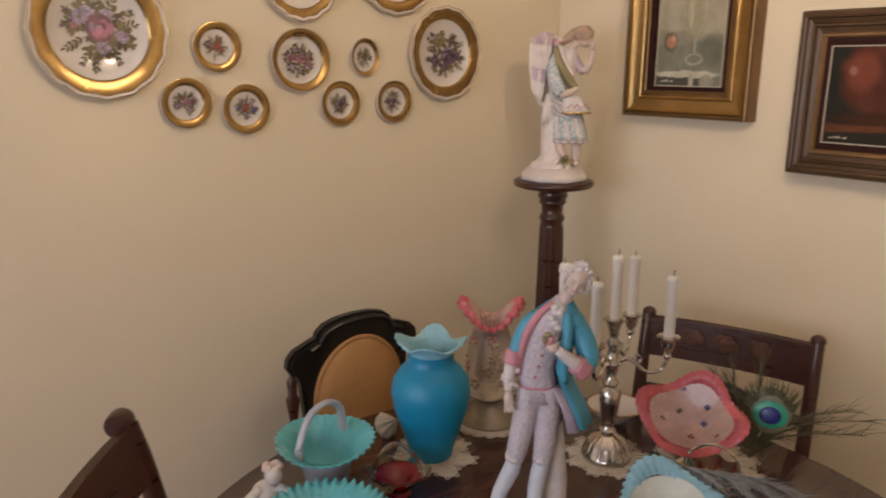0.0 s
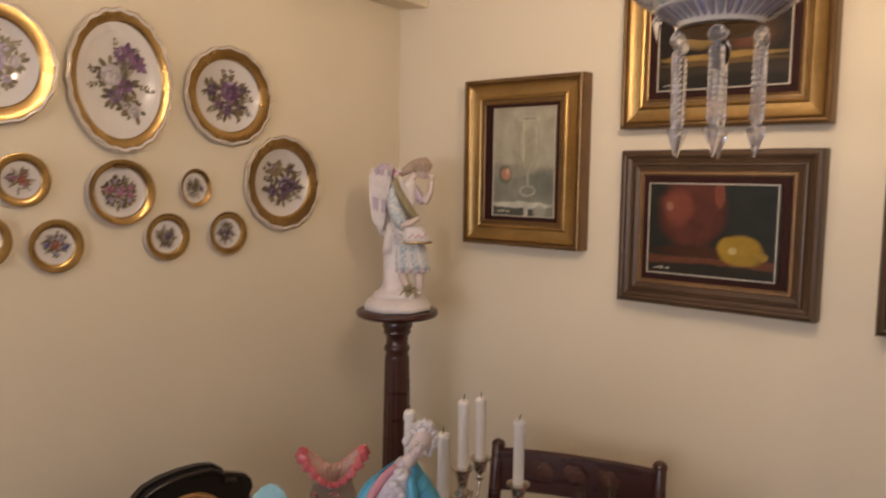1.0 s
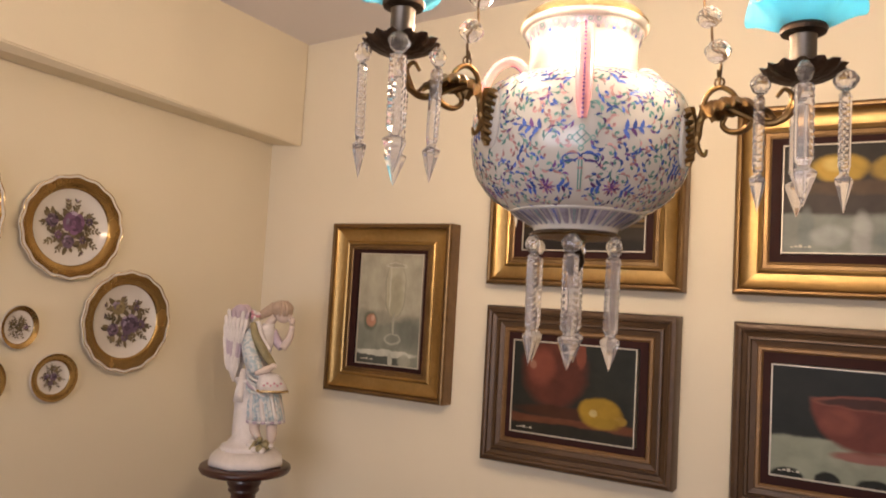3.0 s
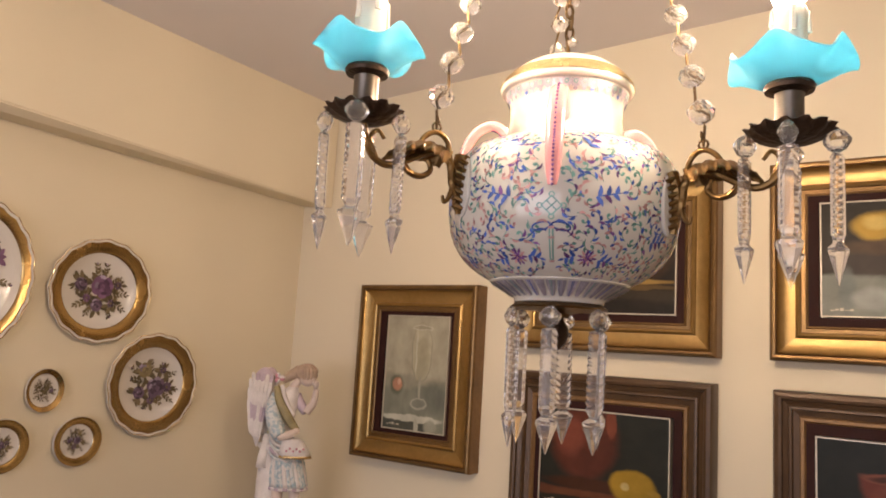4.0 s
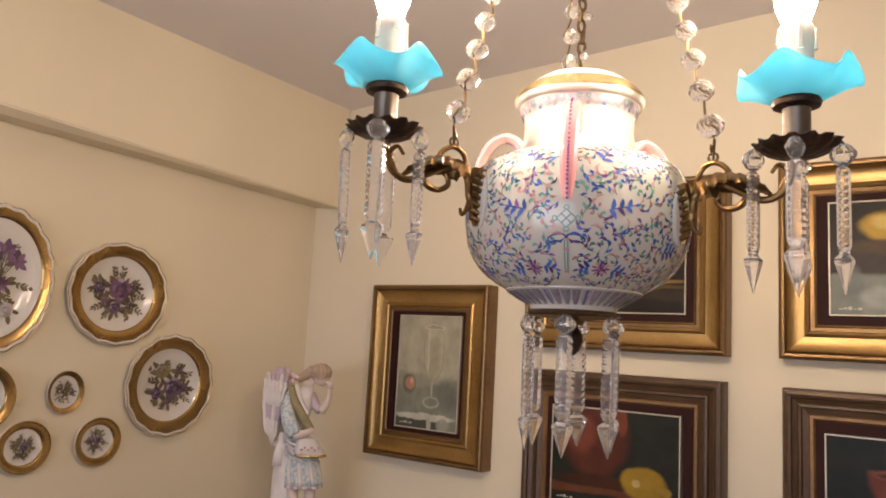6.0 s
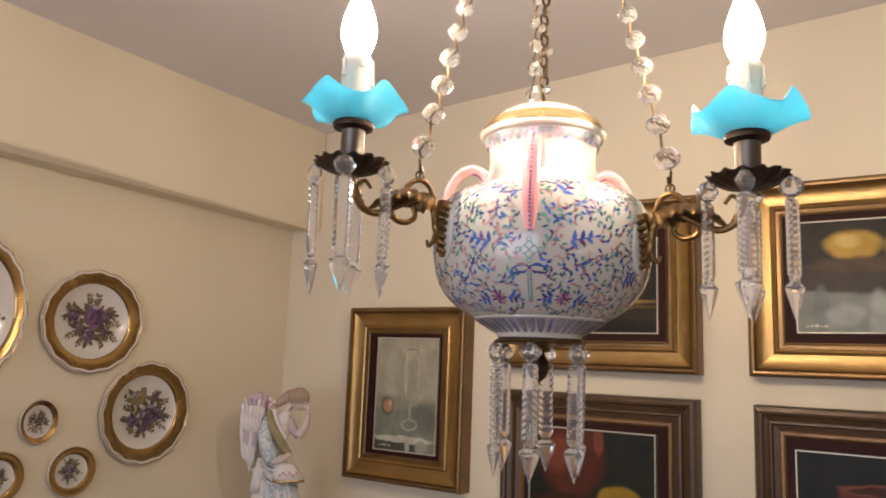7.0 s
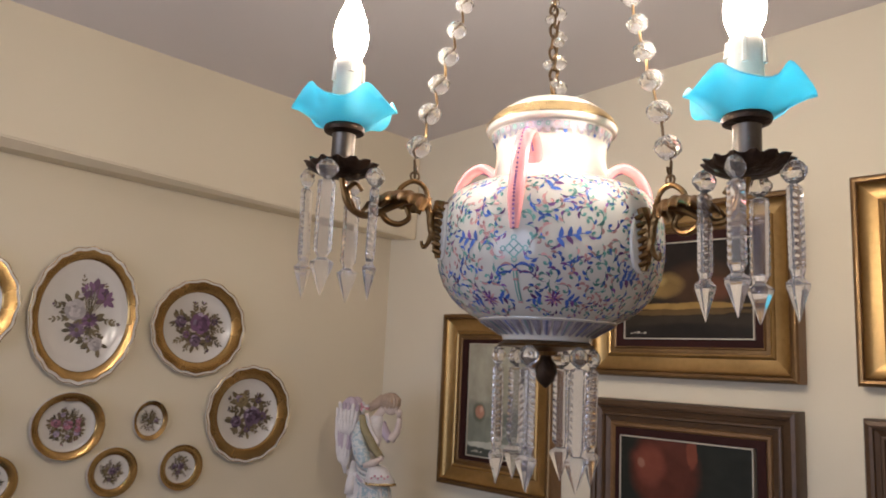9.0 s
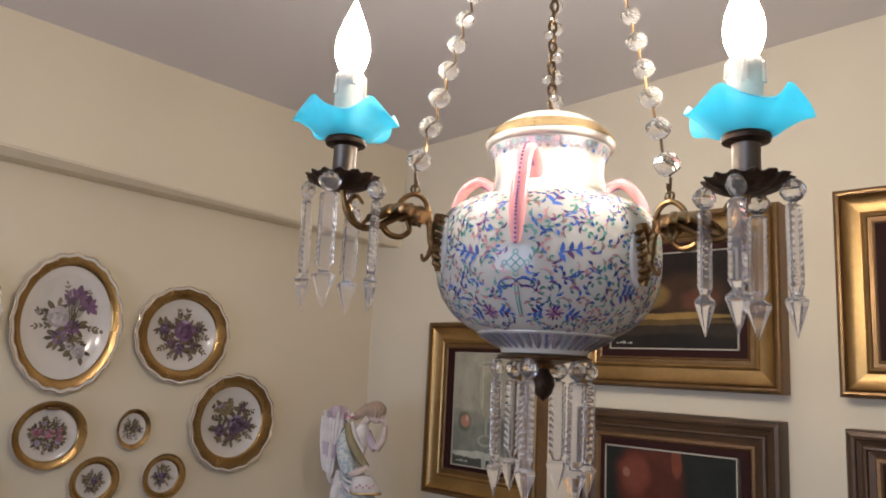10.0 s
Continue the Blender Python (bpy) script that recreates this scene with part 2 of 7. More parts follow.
for a, b, c, d in ((y0, y0 + 0.06, z0, z1), (y1 - 0.06, y1, z0, z1), (y0 + 0.06, y1 - 0.06, z0, z0 + 0.06), (y0 + 0.06, y1 - 0.06, z1 - 0.06, z1)):
    box(bm, XB - 0.16, XB - 0.10, a, b, c, d)
part("window_frame", bm, WHITE, win, smooth=False)
pane = part("pane", box(bmesh.new(), XB - 0.135, XB - 0.129, y0 + 0.06, y1 - 0.06, z0 + 0.06, z1 - 0.06), CLEAR, win, smooth=False)
pane.visible_shadow = False
bm = box(bmesh.new(), XB, XW - 0.001, BEAM_Y, YW - 0.001, BEAM_Z, ZC + 0.05)
for vert in bm.verts:
    if vert.co.z < 2.3:
        vert.co.z += 0.027 * (XW - vert.co.x) if vert.co.y < 1.8 else 0.013 + 0.012 * (XW - vert.co.x)
bmesh.ops.bevel(bm, geom=bm.edges[:], offset=0.004, segments=2, affect="EDGES")
structure("beam", bm, WALL, "cream painted ceiling beam along the wall", "beam")
bm = bmesh.new()
box(bm, XB, XW - 0.016, YW - 0.015, YW - 0.001, 0.001, 0.09, 0.003)
box(bm, XW - 0.015, XW - 0.001, YB, YW - 0.001, 0.001, 0.09, 0.003)
structure("baseboard", bm, WHITE, "white painted baseboard", "baseboard")


# ---- framed paintings ----
def paint_mat(name, top, bottom, horizon, blobs, tilt=0.0):
    """Oil paint: two grounds that meet at a height, and soft-edged ellipses (x, y, rx, ry, colour, softness) from the lower left."""
    m = bpy.data.materials.new(name)
    m.use_nodes = True
    nt = m.node_tree
    n, link = nt.nodes, nt.links.new
    b = n["Principled BSDF"]
    b.inputs["Roughness"].default_value = 0.4
    b.inputs["Specular IOR Level"].default_value = 0.14
    co, sep = n.new("ShaderNodeTexCoord"), n.new("ShaderNodeSeparateXYZ")
    wob = n.new("ShaderNodeTexNoise")
    wob.inputs["Scale"].default_value, wob.inputs["Detail"].default_value = 7, 6
    link(co.outputs["Generated"], wob.inputs[0])
    sub = n.new("ShaderNodeVectorMath")
    sub.operation = "MULTIPLY_ADD"
    link(wob.outputs["Color"], sub.inputs[0])
    sub.inputs[1].default_value = (0.06, 0.06, 0.06)
    link(co.outputs["Generated"], sub.inputs[2])
    link(sub.outputs[0], sep.inputs[0])

    def math_node(op, a, c, d=None):
        q = n.new("ShaderNodeMath")
        q.operation = op
        for k, v in enumerate((a, c, d)):
            if v is None:
                continue
            if isinstance(v, (int, float)):
                q.inputs[k].default_value = v
            else:
                link(v, q.inputs[k])
        return q.outputs[0]
    u = math_node("SUBTRACT", 1.03, sep.outputs[1])
    v = math_node("SUBTRACT", sep.outputs[2], 0.03)

    def step(value, lo, hi):
        q = n.new("ShaderNodeMapRange")
        q.interpolation_type = "SMOOTHSTEP"
        q.inputs[1].default_value, q.inputs[2].default_value = lo, hi
        link(value, q.inputs[0])
        return q.outputs[0]

    def mix(f, a, c):
        q = n.new("ShaderNodeMix")
        q.data_type = "RGBA"
        link(f, q.inputs[0])
        for k, w in ((6, a), (7, c)):
            if isinstance(w, tuple):
                q.inputs[k].default_value = (*w, 1)
            else:
                link(w, q.inputs[k])
        return q.outputs[2]
    line = math_node("MULTIPLY_ADD", u, tilt, v)
    col = mix(step(line, horizon - 0.02, horizon + 0.02), bottom, top)
    for x, y, rx, ry, c, soft in blobs:
        dx = math_node("DIVIDE", math_node("SUBTRACT", u, x), rx)
        dy = math_node("DIVIDE", math_node("SUBTRACT", v, y), ry)
        d = math_node("ADD", math_node("MULTIPLY", dx, dx), math_node("MULTIPLY", dy, dy))
        col = mix(step(d, 1 + soft, 1 - soft), col, c)
    brush = n.new("ShaderNodeTexNoise")
    brush.inputs["Scale"].default_value, brush.inputs["Detail"].default_value, brush.inputs["Distortion"].default_value = 6, 8, 0.4
    link(co.outputs["Generated"], brush.inputs[0])
    rng = n.new("ShaderNodeMapRange")
    rng.inputs[1].default_value, rng.inputs[2].default_value = 0.3, 0.7
    rng.inputs[3].default_value, rng.inputs[4].default_value = 0.84, 1.16
    link(brush.outputs[0], rng.inputs[0])
    sc = n.new("ShaderNodeVectorMath")
    sc.operation = "SCALE"
    link(col, sc.inputs[0])
    link(rng.outputs[0], sc.inputs["Scale"])
    link(sc.outputs[0], b.inputs["Base Color"])
    bp = n.new("ShaderNodeBump")
    bp.inputs["Strength"].default_value, bp.inputs["Distance"].default_value = 0.25, 0.002
    link(brush.outputs[0], bp.inputs["Height"])
    link(bp.outputs[0], b.inputs["Normal"])
    return m


def rail_bm(h0, h1, profile, side):
    """One mitred side of a frame about a picture of half sizes h0 (y) and h1 (z); profile rows are (inward, depth off the wall, slot)."""
    bm = bmesh.new()
    cols = []
    for inward, depth, slot in profile:
        y, z = h0 - inward, h1 - inward
        ends = {0: ((-y, -z), (y, -z)), 1: ((y, -z), (y, z)), 2: ((y, z), (-y, z)), 3: ((-y, z), (-y, -z))}[side]
        cols.append([bm.verts.new((-depth, *e)) for e in ends])
    for k in range(len(cols)):
        a, b = cols[k], cols[(k + 1) % len(cols)]
        f = bm.faces.new((a[0], a[1], b[1], b[0]))
        f.material_index = profile[k][2]
    bm.faces.new([c[0] for c in cols])
    bm.faces.new([c[1] for c in cols][::-1])
    return bm


def framed_painting(label, y0, y1, z0, z1, cy0, cy1, cz0, cz1, gold, canvas):
    w, h = (y1 - y0) / 2, (z1 - z0) / 2
    root = thing("framed_painting", label, "painting", "still lifes on the wall", pose(XW - 0.001, (y0 + y1) / 2, (z0 + z1) / 2))
    lw = ((y1 - y0) - (cy1 - cy0)) / 2 - 0.024
    D = 0.055
    if gold:
        a0, a1 = 0.016, lw * 0.66
        cove = [(a0 + (a1 - a0) * (1 - math.cos(radians(q))), D * (0.72 + 0.24 * (1 - math.sin(radians(q)))), 0) for q in range(0, 91, 10)]
        prof = [(0, 0, 1), (0, D * 0.86, 1), (0.003, D * 0.97, 2), (0.007, D, 2), (0.012, D * 0.98, 1), (0.0135, D * 0.90, 1)] + cove + [
            (lw * 0.68, D * 0.78, 0), (lw * 0.74, D * 0.83, 0), (lw * 0.80, D * 0.79, 2), (lw * 0.82, D * 0.73, 2), (lw * 0.93, D * 0.73, 1), (lw * 0.96, D * 0.80, 2), (lw, D * 0.78, 1), (lw, 0, 1)]
        mats = [GOLD, DARKGOLD, BRONZEGOLD]
    else:
        prof = [(0, 0, 0), (0, D * 0.8, 0), (0.004, D * 0.96, 0), (0.012, D, 0), (0.018, D * 0.97, 0), (0.020, D * 0.86, 0), (lw * 0.45, D * 0.80, 0), (lw * 0.50, D * 0.88, 0),
                (lw * 0.58, D * 0.89, 0), (lw * 0.62, D * 0.78, 0), (lw * 0.80, D * 0.73, 1), (lw * 0.84, D * 0.81, 1), (lw * 0.94, D * 0.81, 1), (lw, D * 0.74, 0), (lw, 0, 0)]
        mats = [BROWNFRAME, DARKGOLD]
    for side in range(4):
        part("frame_rail", rail_bm(w, h, prof, side), mats, root, angle=25)
    cw, ch = (cy1 - cy0) / 2, (cz1 - cz0) / 2
    off = Matrix.Translation((0, (cy0 + cy1 - y0 - y1) / 2, (cz0 + cz1 - z0 - z1) / 2))
    bm = bmesh.new()
    for a, b, c, d in ((-w + lw, w - lw, -h + lw, -ch - 0.003), (-w + lw, w - lw, ch + 0.003, h - lw), (-w + lw, -cw - 0.003, -ch - 0.003, ch + 0.003), (cw + 0.003, w - lw, -ch - 0.003, ch + 0.003)):
        box(bm, -0.0405, -0.004, a + (0.001 if a < 0 else 0), b, c, d)
    part("liner", bm, VELVET, root, "dark brown velvet liner", smooth=False)
    bm = bmesh.new()
    for a, b, c, d in ((-cw - 0.003, cw + 0.003, -ch - 0.003, -ch), (-cw - 0.003, cw + 0.003, ch, ch + 0.003), (-cw - 0.003, -cw, -ch, ch), (cw, cw + 0.003, -ch, ch)):
        box(bm, -0.0465, -0.005, a, b, c, d)
    part("slip", bm, SLIP, root, "thin pale slip edge", smooth=False, at=off)
    part("canvas", box(bmesh.new(), -0.0435, -0.006, -cw, cw, -ch, ch), canvas, root, smooth=False, at=off)
    bm = bmesh.new()
    for k in range(5):
        box(bm, -0.0441, -0.0433, cw - 0.022 - 0.009 * k, cw - 0.015 - 0.009 * k, -ch + 0.010 + 0.001 * (k % 2), -ch + 0.0125 + 0.002 * (k % 3))
    part("signature", bm, SLIP, root, smooth=False, at=off)
    return root


glass_scene = paint_mat("paint_wine_glass", (0.36, 0.335, 0.25), (0.20, 0.205, 0.16), 0.42, [
    (0.25, 0.42, 0.35, 0.07, (0.25, 0.245, 0.19), 0.7), (0.85, 0.30, 0.25, 0.14, (0.15, 0.155, 0.125), 0.8),
    (0.58, 0.68, 0.165, 0.27, (0.27, 0.255, 0.19), 0.10), (0.58, 0.69, 0.150, 0.255, (0.40, 0.37, 0.27), 0.12), (0.58, 0.62, 0.125, 0.19, (0.36, 0.335, 0.235), 0.3),
    (0.58, 0.90, 0.165, 0.026, (0.46, 0.43, 0.34), 0.3), (0.58, 0.90, 0.14, 0.017, (0.31, 0.29, 0.215), 0.3), (0.50, 0.68, 0.016, 0.19, (0.47, 0.44, 0.34), 0.8),
    (0.58, 0.37, 0.022, 0.10, (0.33, 0.32, 0.25), 0.4), (0.57, 0.23, 0.135, 0.052, (0.34, 0.335, 0.27), 0.25), (0.57, 0.235, 0.110, 0.038, (0.19, 0.195, 0.155), 0.3),
    (0.20, 0.385, 0.115, 0.085, (0.10, 0.11, 0.075), 0.6), (0.21, 0.39, 0.085, 0.060, (0.40, 0.20, 0.13), 0.5), (0.24, 0.41, 0.035, 0.025, (0.52, 0.32, 0.23), 0.6),
    (0.30, 0.00, 0.45, 0.115, (0.075, 0.08, 0.065), 0.25), (0.45, 0.10, 0.50, 0.030, (0.46, 0.45, 0.37), 0.4), (0.55, 0.04, 0.035, 0.06, (0.40, 0.39, 0.32), 0.4), (0.78, 0.04, 0.10, 0.06, (0.28, 0.28, 0.22), 0.5)], 0.06)
jug_scene = paint_mat("paint_jug_lemon", (0.020, 0.021, 0.016), (0.115, 0.042, 0.020), 0.20, [
    (0.35, 0.70, 0.27, 0.40, (0.085, 0.026, 0.016), 0.3), (0.24, 0.74, 0.12, 0.20, (0.16, 0.046, 0.028), 0.6), (0.17, 0.75, 0.03, 0.05, (0.24, 0.12, 0.08), 0.6),
    (0.57, 0.90, 0.04, 0.16, (0.17, 0.05, 0.028), 0.4), (0.45, 0.26, 0.40, 0.06, (0.05, 0.02, 0.01), 0.6), (0.5, 0.05, 0.7, 0.075, (0.022, 0.020, 0.014), 0.3),
    (0.74, 0.30, 0.17, 0.165, (0.29, 0.18, 0.022), 0.3), (0.90, 0.24, 0.05, 0.05, (0.30, 0.19, 0.03), 0.4), (0.68, 0.29, 0.03, 0.035, (0.42, 0.33, 0.14), 0.6),
    (0.78, 0.20, 0.12, 0.06, (0.25, 0.16, 0.02), 0.7)])
bowl_scene = paint_mat("paint_red_bowl", (0.014, 0.015, 0.012), (0.22, 0.24, 0.185), 0.36, [
    (0.10, 0.00, 0.10, 0.08, (0.015, 0.016, 0.012), 0.3), (0.34, 0.00, 0.08, 0.09, (0.015, 0.016, 0.012), 0.3), (0.60, 0.00, 0.10, 0.08, (0.015, 0.016, 0.012), 0.3),
    (0.56, 0.25, 0.20, 0.05, (0.20, 0.09, 0.07), 0.4), (0.57, 0.70, 0.34, 0.42, (0.115, 0.032, 0.021), 0.15), (0.57, 0.97, 1.10, 0.27, (0.014, 0.015, 0.012), 0.05),
    (0.57, 0.72, 0.335, 0.060, (0.16, 0.055, 0.035), 0.2), (0.57, 0.715, 0.29, 0.040, (0.05, 0.02, 0.014), 0.3), (0.40, 0.55, 0.10, 0.12, (0.17, 0.05, 0.032), 0.8)], -0.04)
fruit_scene = paint_mat("paint_yellow_fruit", (0.030, 0.026, 0.020), (0.20, 0.215, 0.19), 0.36, [
    (0.5, 0.48, 0.60, 0.14, (0.050, 0.040, 0.034), 0.6), (0.36, 0.78, 0.17, 0.13, (0.42, 0.27, 0.05), 0.5), (0.70, 0.76, 0.15, 0.12, (0.34, 0.22, 0.05), 0.5), (0.33, 0.82, 0.08, 0.06, (0.55, 0.40, 0.12), 0.8),
    (0.50, 0.60, 0.40, 0.07, (0.085, 0.055, 0.035), 0.7), (0.15, 0.2, 0.05, 0.2, (0.16, 0.18, 0.17), 0.8), (0.5, 0.16, 0.06, 0.2, (0.30, 0.31, 0.29), 0.8), (0.3, 0.15, 0.12, 0.10, (0.28, 0.30, 0.28), 0.7), (0.7, 0.12, 0.12, 0.08, (0.15, 0.17, 0.16), 0.7)])
bread_scene = paint_mat("paint_bread", (0.020, 0.015, 0.012), (0.035, 0.027, 0.018), 0.24, [
    (0.62, 0.55, 0.30, 0.22, (0.060, 0.033, 0.018), 0.7), (0.32, 0.56, 0.16, 0.13, (0.20, 0.13, 0.045), 0.6), (0.28, 0.60, 0.07, 0.05, (0.34, 0.24, 0.09), 0.8), (0.72, 0.50, 0.14, 0.12, (0.11, 0.045, 0.026), 0.7),
    (0.50, 0.33, 0.50, 0.035, (0.27, 0.17, 0.05), 0.5), (0.50, 0.27, 0.55, 0.030, (0.10, 0.062, 0.024), 0.5), (0.5, 0.05, 0.6, 0.10, (0.020, 0.016, 0.013), 0.5)])
framed_painting("gilt-framed oil of a wine glass on grey ground", 1.133, 1.551, 1.381, 1.888, 1.224, 1.438, 1.475, 1.796, True, glass_scene)
framed_painting("bronze-framed oil of a red jug and a lemon", 0.509, 1.013, 1.257, 1.667, 0.606, 0.927, 1.345, 1.578, False, jug_scene)
framed_painting("bronze-framed oil of a red bowl on a cloth", -0.121, 0.386, 1.247, 1.664, -0.030, 0.302, 1.335, 1.573, False, bowl_scene)
framed_painting("wide gilt-framed oil of yellow fruit on a cloth", -0.117, 0.392, 1.726, 2.158, -0.02, 0.290, 1.825, 2.063, True, fruit_scene)
framed_painting("wide gilt-framed oil of dark bread on a table", 0.502, 1.020, 1.724, 2.150, 0.598, 0.918, 1.820, 2.050, True, bread_scene)


# ---- plates on the wall ----
def spray(seed, size, tall, mats_n, blooms, sprigs, big=None, layout=None):
    """A painted bunch of flowers in the plate's plane: petals, leaves and stalks as thin raised enamel. Slots: 0 leaf, 1.. flower colours, the last pale.
    layout rows are (x, z, radius, slot, kind) in shares of size; kinds: rose, aster, iris."""
    rnd = random.Random(seed)
    bm = bmesh.new()
    top = [0.0012]

    def blob(cx, cz, rx, rz, ang, slot, pts=8, point=False):
        vs = []
        for k in range(pts):
            a = 2 * math.pi * k / pts
            px, pz = rx * math.cos(a), rz * math.sin(a) * (abs(math.sin(a)) ** 0.6 if point else 1)
            vs.append(bm.verts.new((cx + px * math.cos(ang) - pz * math.sin(ang), -top[0], cz + px * math.sin(ang) + pz * math.cos(ang))))
        bm.faces.new(vs).material_index = slot
        top[0] += 0.000006

    def leaf(x, z, ln, ang, slot=0, wide=0.44):
        blob(x + ln * 0.5 * math.cos(ang), z + ln * 0.5 * math.sin(ang), ln * 0.5, ln * wide * 0.5, ang, slot, 10, True)

    def stalk(x0, z0, x1, z1, w, slot=0):
        blob((x0 + x1) / 2, (z0 + z1) / 2, math.hypot(x1 - x0, z1 - z0) / 2, w, math.atan2(z1 - z0, x1 - x0), slot, 6)

    def rose(cx, cz, r, slot):
        blob(cx, cz, r * 0.86, r * 0.80, rnd.uniform(0, 3), slot, 12)
        for ring, (count, dist, rad) in enumerate(((8, 0.74, 0.36), (6, 0.50, 0.32), (5, 0.28, 0.24), (3, 0.12, 0.15))):
            for q in range(count):
                b = 6.283 * q / count + rnd.uniform(-0.25, 0.25) + ring
                lit = math.cos(b - 2.2) > 0.55 and rnd.random() < 0.45
                blob(cx + dist * r * math.cos(b), cz + dist * r * math.sin(b), rad * r * 0.62, rad * r, b, mats_n if lit else slot, 9)

    def aster(cx, cz, r, slot):
        for q in range(13):
            b = 6.283 * q / 13
            leaf(cx + 0.2 * r * math.cos(b), cz + 0.2 * r * math.sin(b), r * rnd.uniform(0.7, 0.9), b, slot, 0.42)
        blob(cx, cz, r * 0.27, r * 0.27, 0, 0, 8)

    def iris(cx, cz, r, slot):
        for b, ln in ((1.57, 1.1), (0.95, 0.95), (2.2, 0.9), (-0.5, 1.0), (3.6, 0.95), (-1.5, 0.7), (0.2, 0.8)):
            leaf(cx, cz, r * ln, b + rnd.uniform(-0.15, 0.15), slot if rnd.random() < 0.75 else mats_n, 0.5)

    if layout is None:
        layout = [(0.02, 0.05, big or 0.27, 1, "rose")]
        for k in range(blooms):
            a, d = 2.4 * k + rnd.uniform(-0.5, 0.5), rnd.uniform(0.34, 0.56)
            layout.append((d * math.cos(a), d * math.sin(a), rnd.uniform(0.11, 0.19), 1 + rnd.randrange(mats_n), rnd.choice(("rose", "aster", "rose"))))
    mx, mz = sum(l[0] for l in layout) / len(layout), sum(l[1] for l in layout) / len(layout)
    for k in range(sprigs):
        a = 6.283 * (k + rnd.uniform(-0.35, 0.35)) / sprigs
        d = rnd.uniform(0.68, 0.90)
        ex, ez = size * (mx * 0.5 + d * math.cos(a)), size * tall * (mz * 0.5 + d * math.sin(a))
        stalk(mx * size, mz * size * tall, ex, ez, size * 0.007)
        for q in range(4):
            t = 0.52 + 0.13 * q
            x, z = mx * size + (ex - mx * size) * t, mz * size * tall + (ez - mz * size * tall) * t
            for sg in (-1, 1):
                leaf(x, z, size * rnd.uniform(0.13, 0.22) * (1.15 - 0.5 * t), a + sg * rnd.uniform(0.5, 0.95))
        if rnd.random() < 0.5:
            blob(ex, ez, size * 0.035, size * 0.03, a, 1 + rnd.randrange(mats_n), 7)
        else:
            leaf(ex, ez, size * 0.11, a)
    for x, z, r, slot, kind in layout:
        if kind != "iris":
            for q in range(9):
                b = 6.283 * q / 9 + rnd.uniform(-0.4, 0.4)
                leaf(size * x + 0.6 * size * r * math.cos(b), size * tall * z + 0.6 * size * r * math.sin(b), size * rnd.uniform(0.20, 0.32) * (0.6 + r * 1.6), b + rnd.uniform(-0.5, 0.5), 0, 0.45)
    for x, z, r, slot, kind in sorted(layout, key=lambda l: l[2]):
        {"rose": rose, "aster": aster, "iris": iris}[kind](size * x, size * tall * z, size * r, slot)
        if kind == "iris":
            for q in (-0.10, 0.02, 0.13):
                stalk(size * (x + q), size * tall * (z + 0.20), size * (mx + q * 0.3), size * tall * mz, size * 0.014)
    return bm


def wall_plate(label, x, z, rx, rz, prints, seed, scallop=0, well=0.66, big=None, blooms=5, sprigs=9, size=0.98, lip=True, turn=0, clip=False, layout=None):
    root = thing("wall_plate", label, "plate", "plates on the wall", pose(x, YW - 0.002, z, 0, turn, 0))
    m = Matrix.Diagonal((rx, 1, rz, 1)) @ Matrix.Rotation(radians(90), 4, "X")
    wave = ring_shape(scallop, 0.014) if scallop else None
    dep = 0.020 if rx > 0.08 else 0.012
    w = well

    def shp(a, i):
        return wave(a, i) if wave and i in (1, 2, 3) else (1.0, 0.0)
    lathe_bm = lathe(bmesh.new(), [(0.55, 0.0), (1.0, dep - 0.003), (1.0, dep), (0.965, dep + 0.0008), (w + 0.03, dep * 0.62), (w, dep * 0.30), (w * 0.5, dep * 0.22), (0.0001, dep * 0.2)], 72, shp, m)
    part("dish", lathe_bm, PORCELAIN, root, angle=60)
    r0 = 0.985 if not scallop else 0.935
    z0 = lambda r: dep * 0.62 + (dep * 0.38 + 0.0008) * (r - w - 0.03) / (0.935 - w)
    prof = [(r0, z0(r0) + 0.0010), (r0 - 0.01, z0(r0 - 0.01) + 0.0016), (w + 0.05, z0(w + 0.05) + 0.0014), (w + 0.03, dep * 0.62 + 0.0012), (w + 0.015, dep * 0.5)]
    band = lathe(bmesh.new(), prof, 72, (lambda a, i: wave(a, i) if wave and i < 2 else (1.0, 0.0)), m, close=True)
    part("gilded_band", band, RIMGOLD, root, "burnished gold rim band", angle=60)
    if lip and scallop:
        bm = bmesh.new()
        pts = [m @ Vector((0.985 * wave(a, 1)[0] * math.cos(a), 0.985 * wave(a, 1)[0] * math.sin(a), dep + 0.001)) for a in [2 * math.pi * k / 120 for k in range(121)]]
        tube(bm, pts, 0.0013, 5)
        part("rim_bead", bm, LIDGOLD, root)
    if clip:
        part("hanger_clip", box(bmesh.new(), -0.014, 0.014, -dep - 0.0035, -dep * 0.5, rz * (w + 0.02) - 0.003, rz * (w + 0.02) + 0.003, 0.001), DARKGOLD, root)
    s = min(rx, rz) * w * size
    tagged(part("floral_print", spray(seed, s, rz / rx * (0.95 if rz > rx else 1.0), len(prints) - 1, blooms, sprigs, big, layout), prints, root, "painted flower spray", smooth=False,
                at=Matrix.Translation((0, -dep * 0.26, 0))), kind="stuff")
    return root


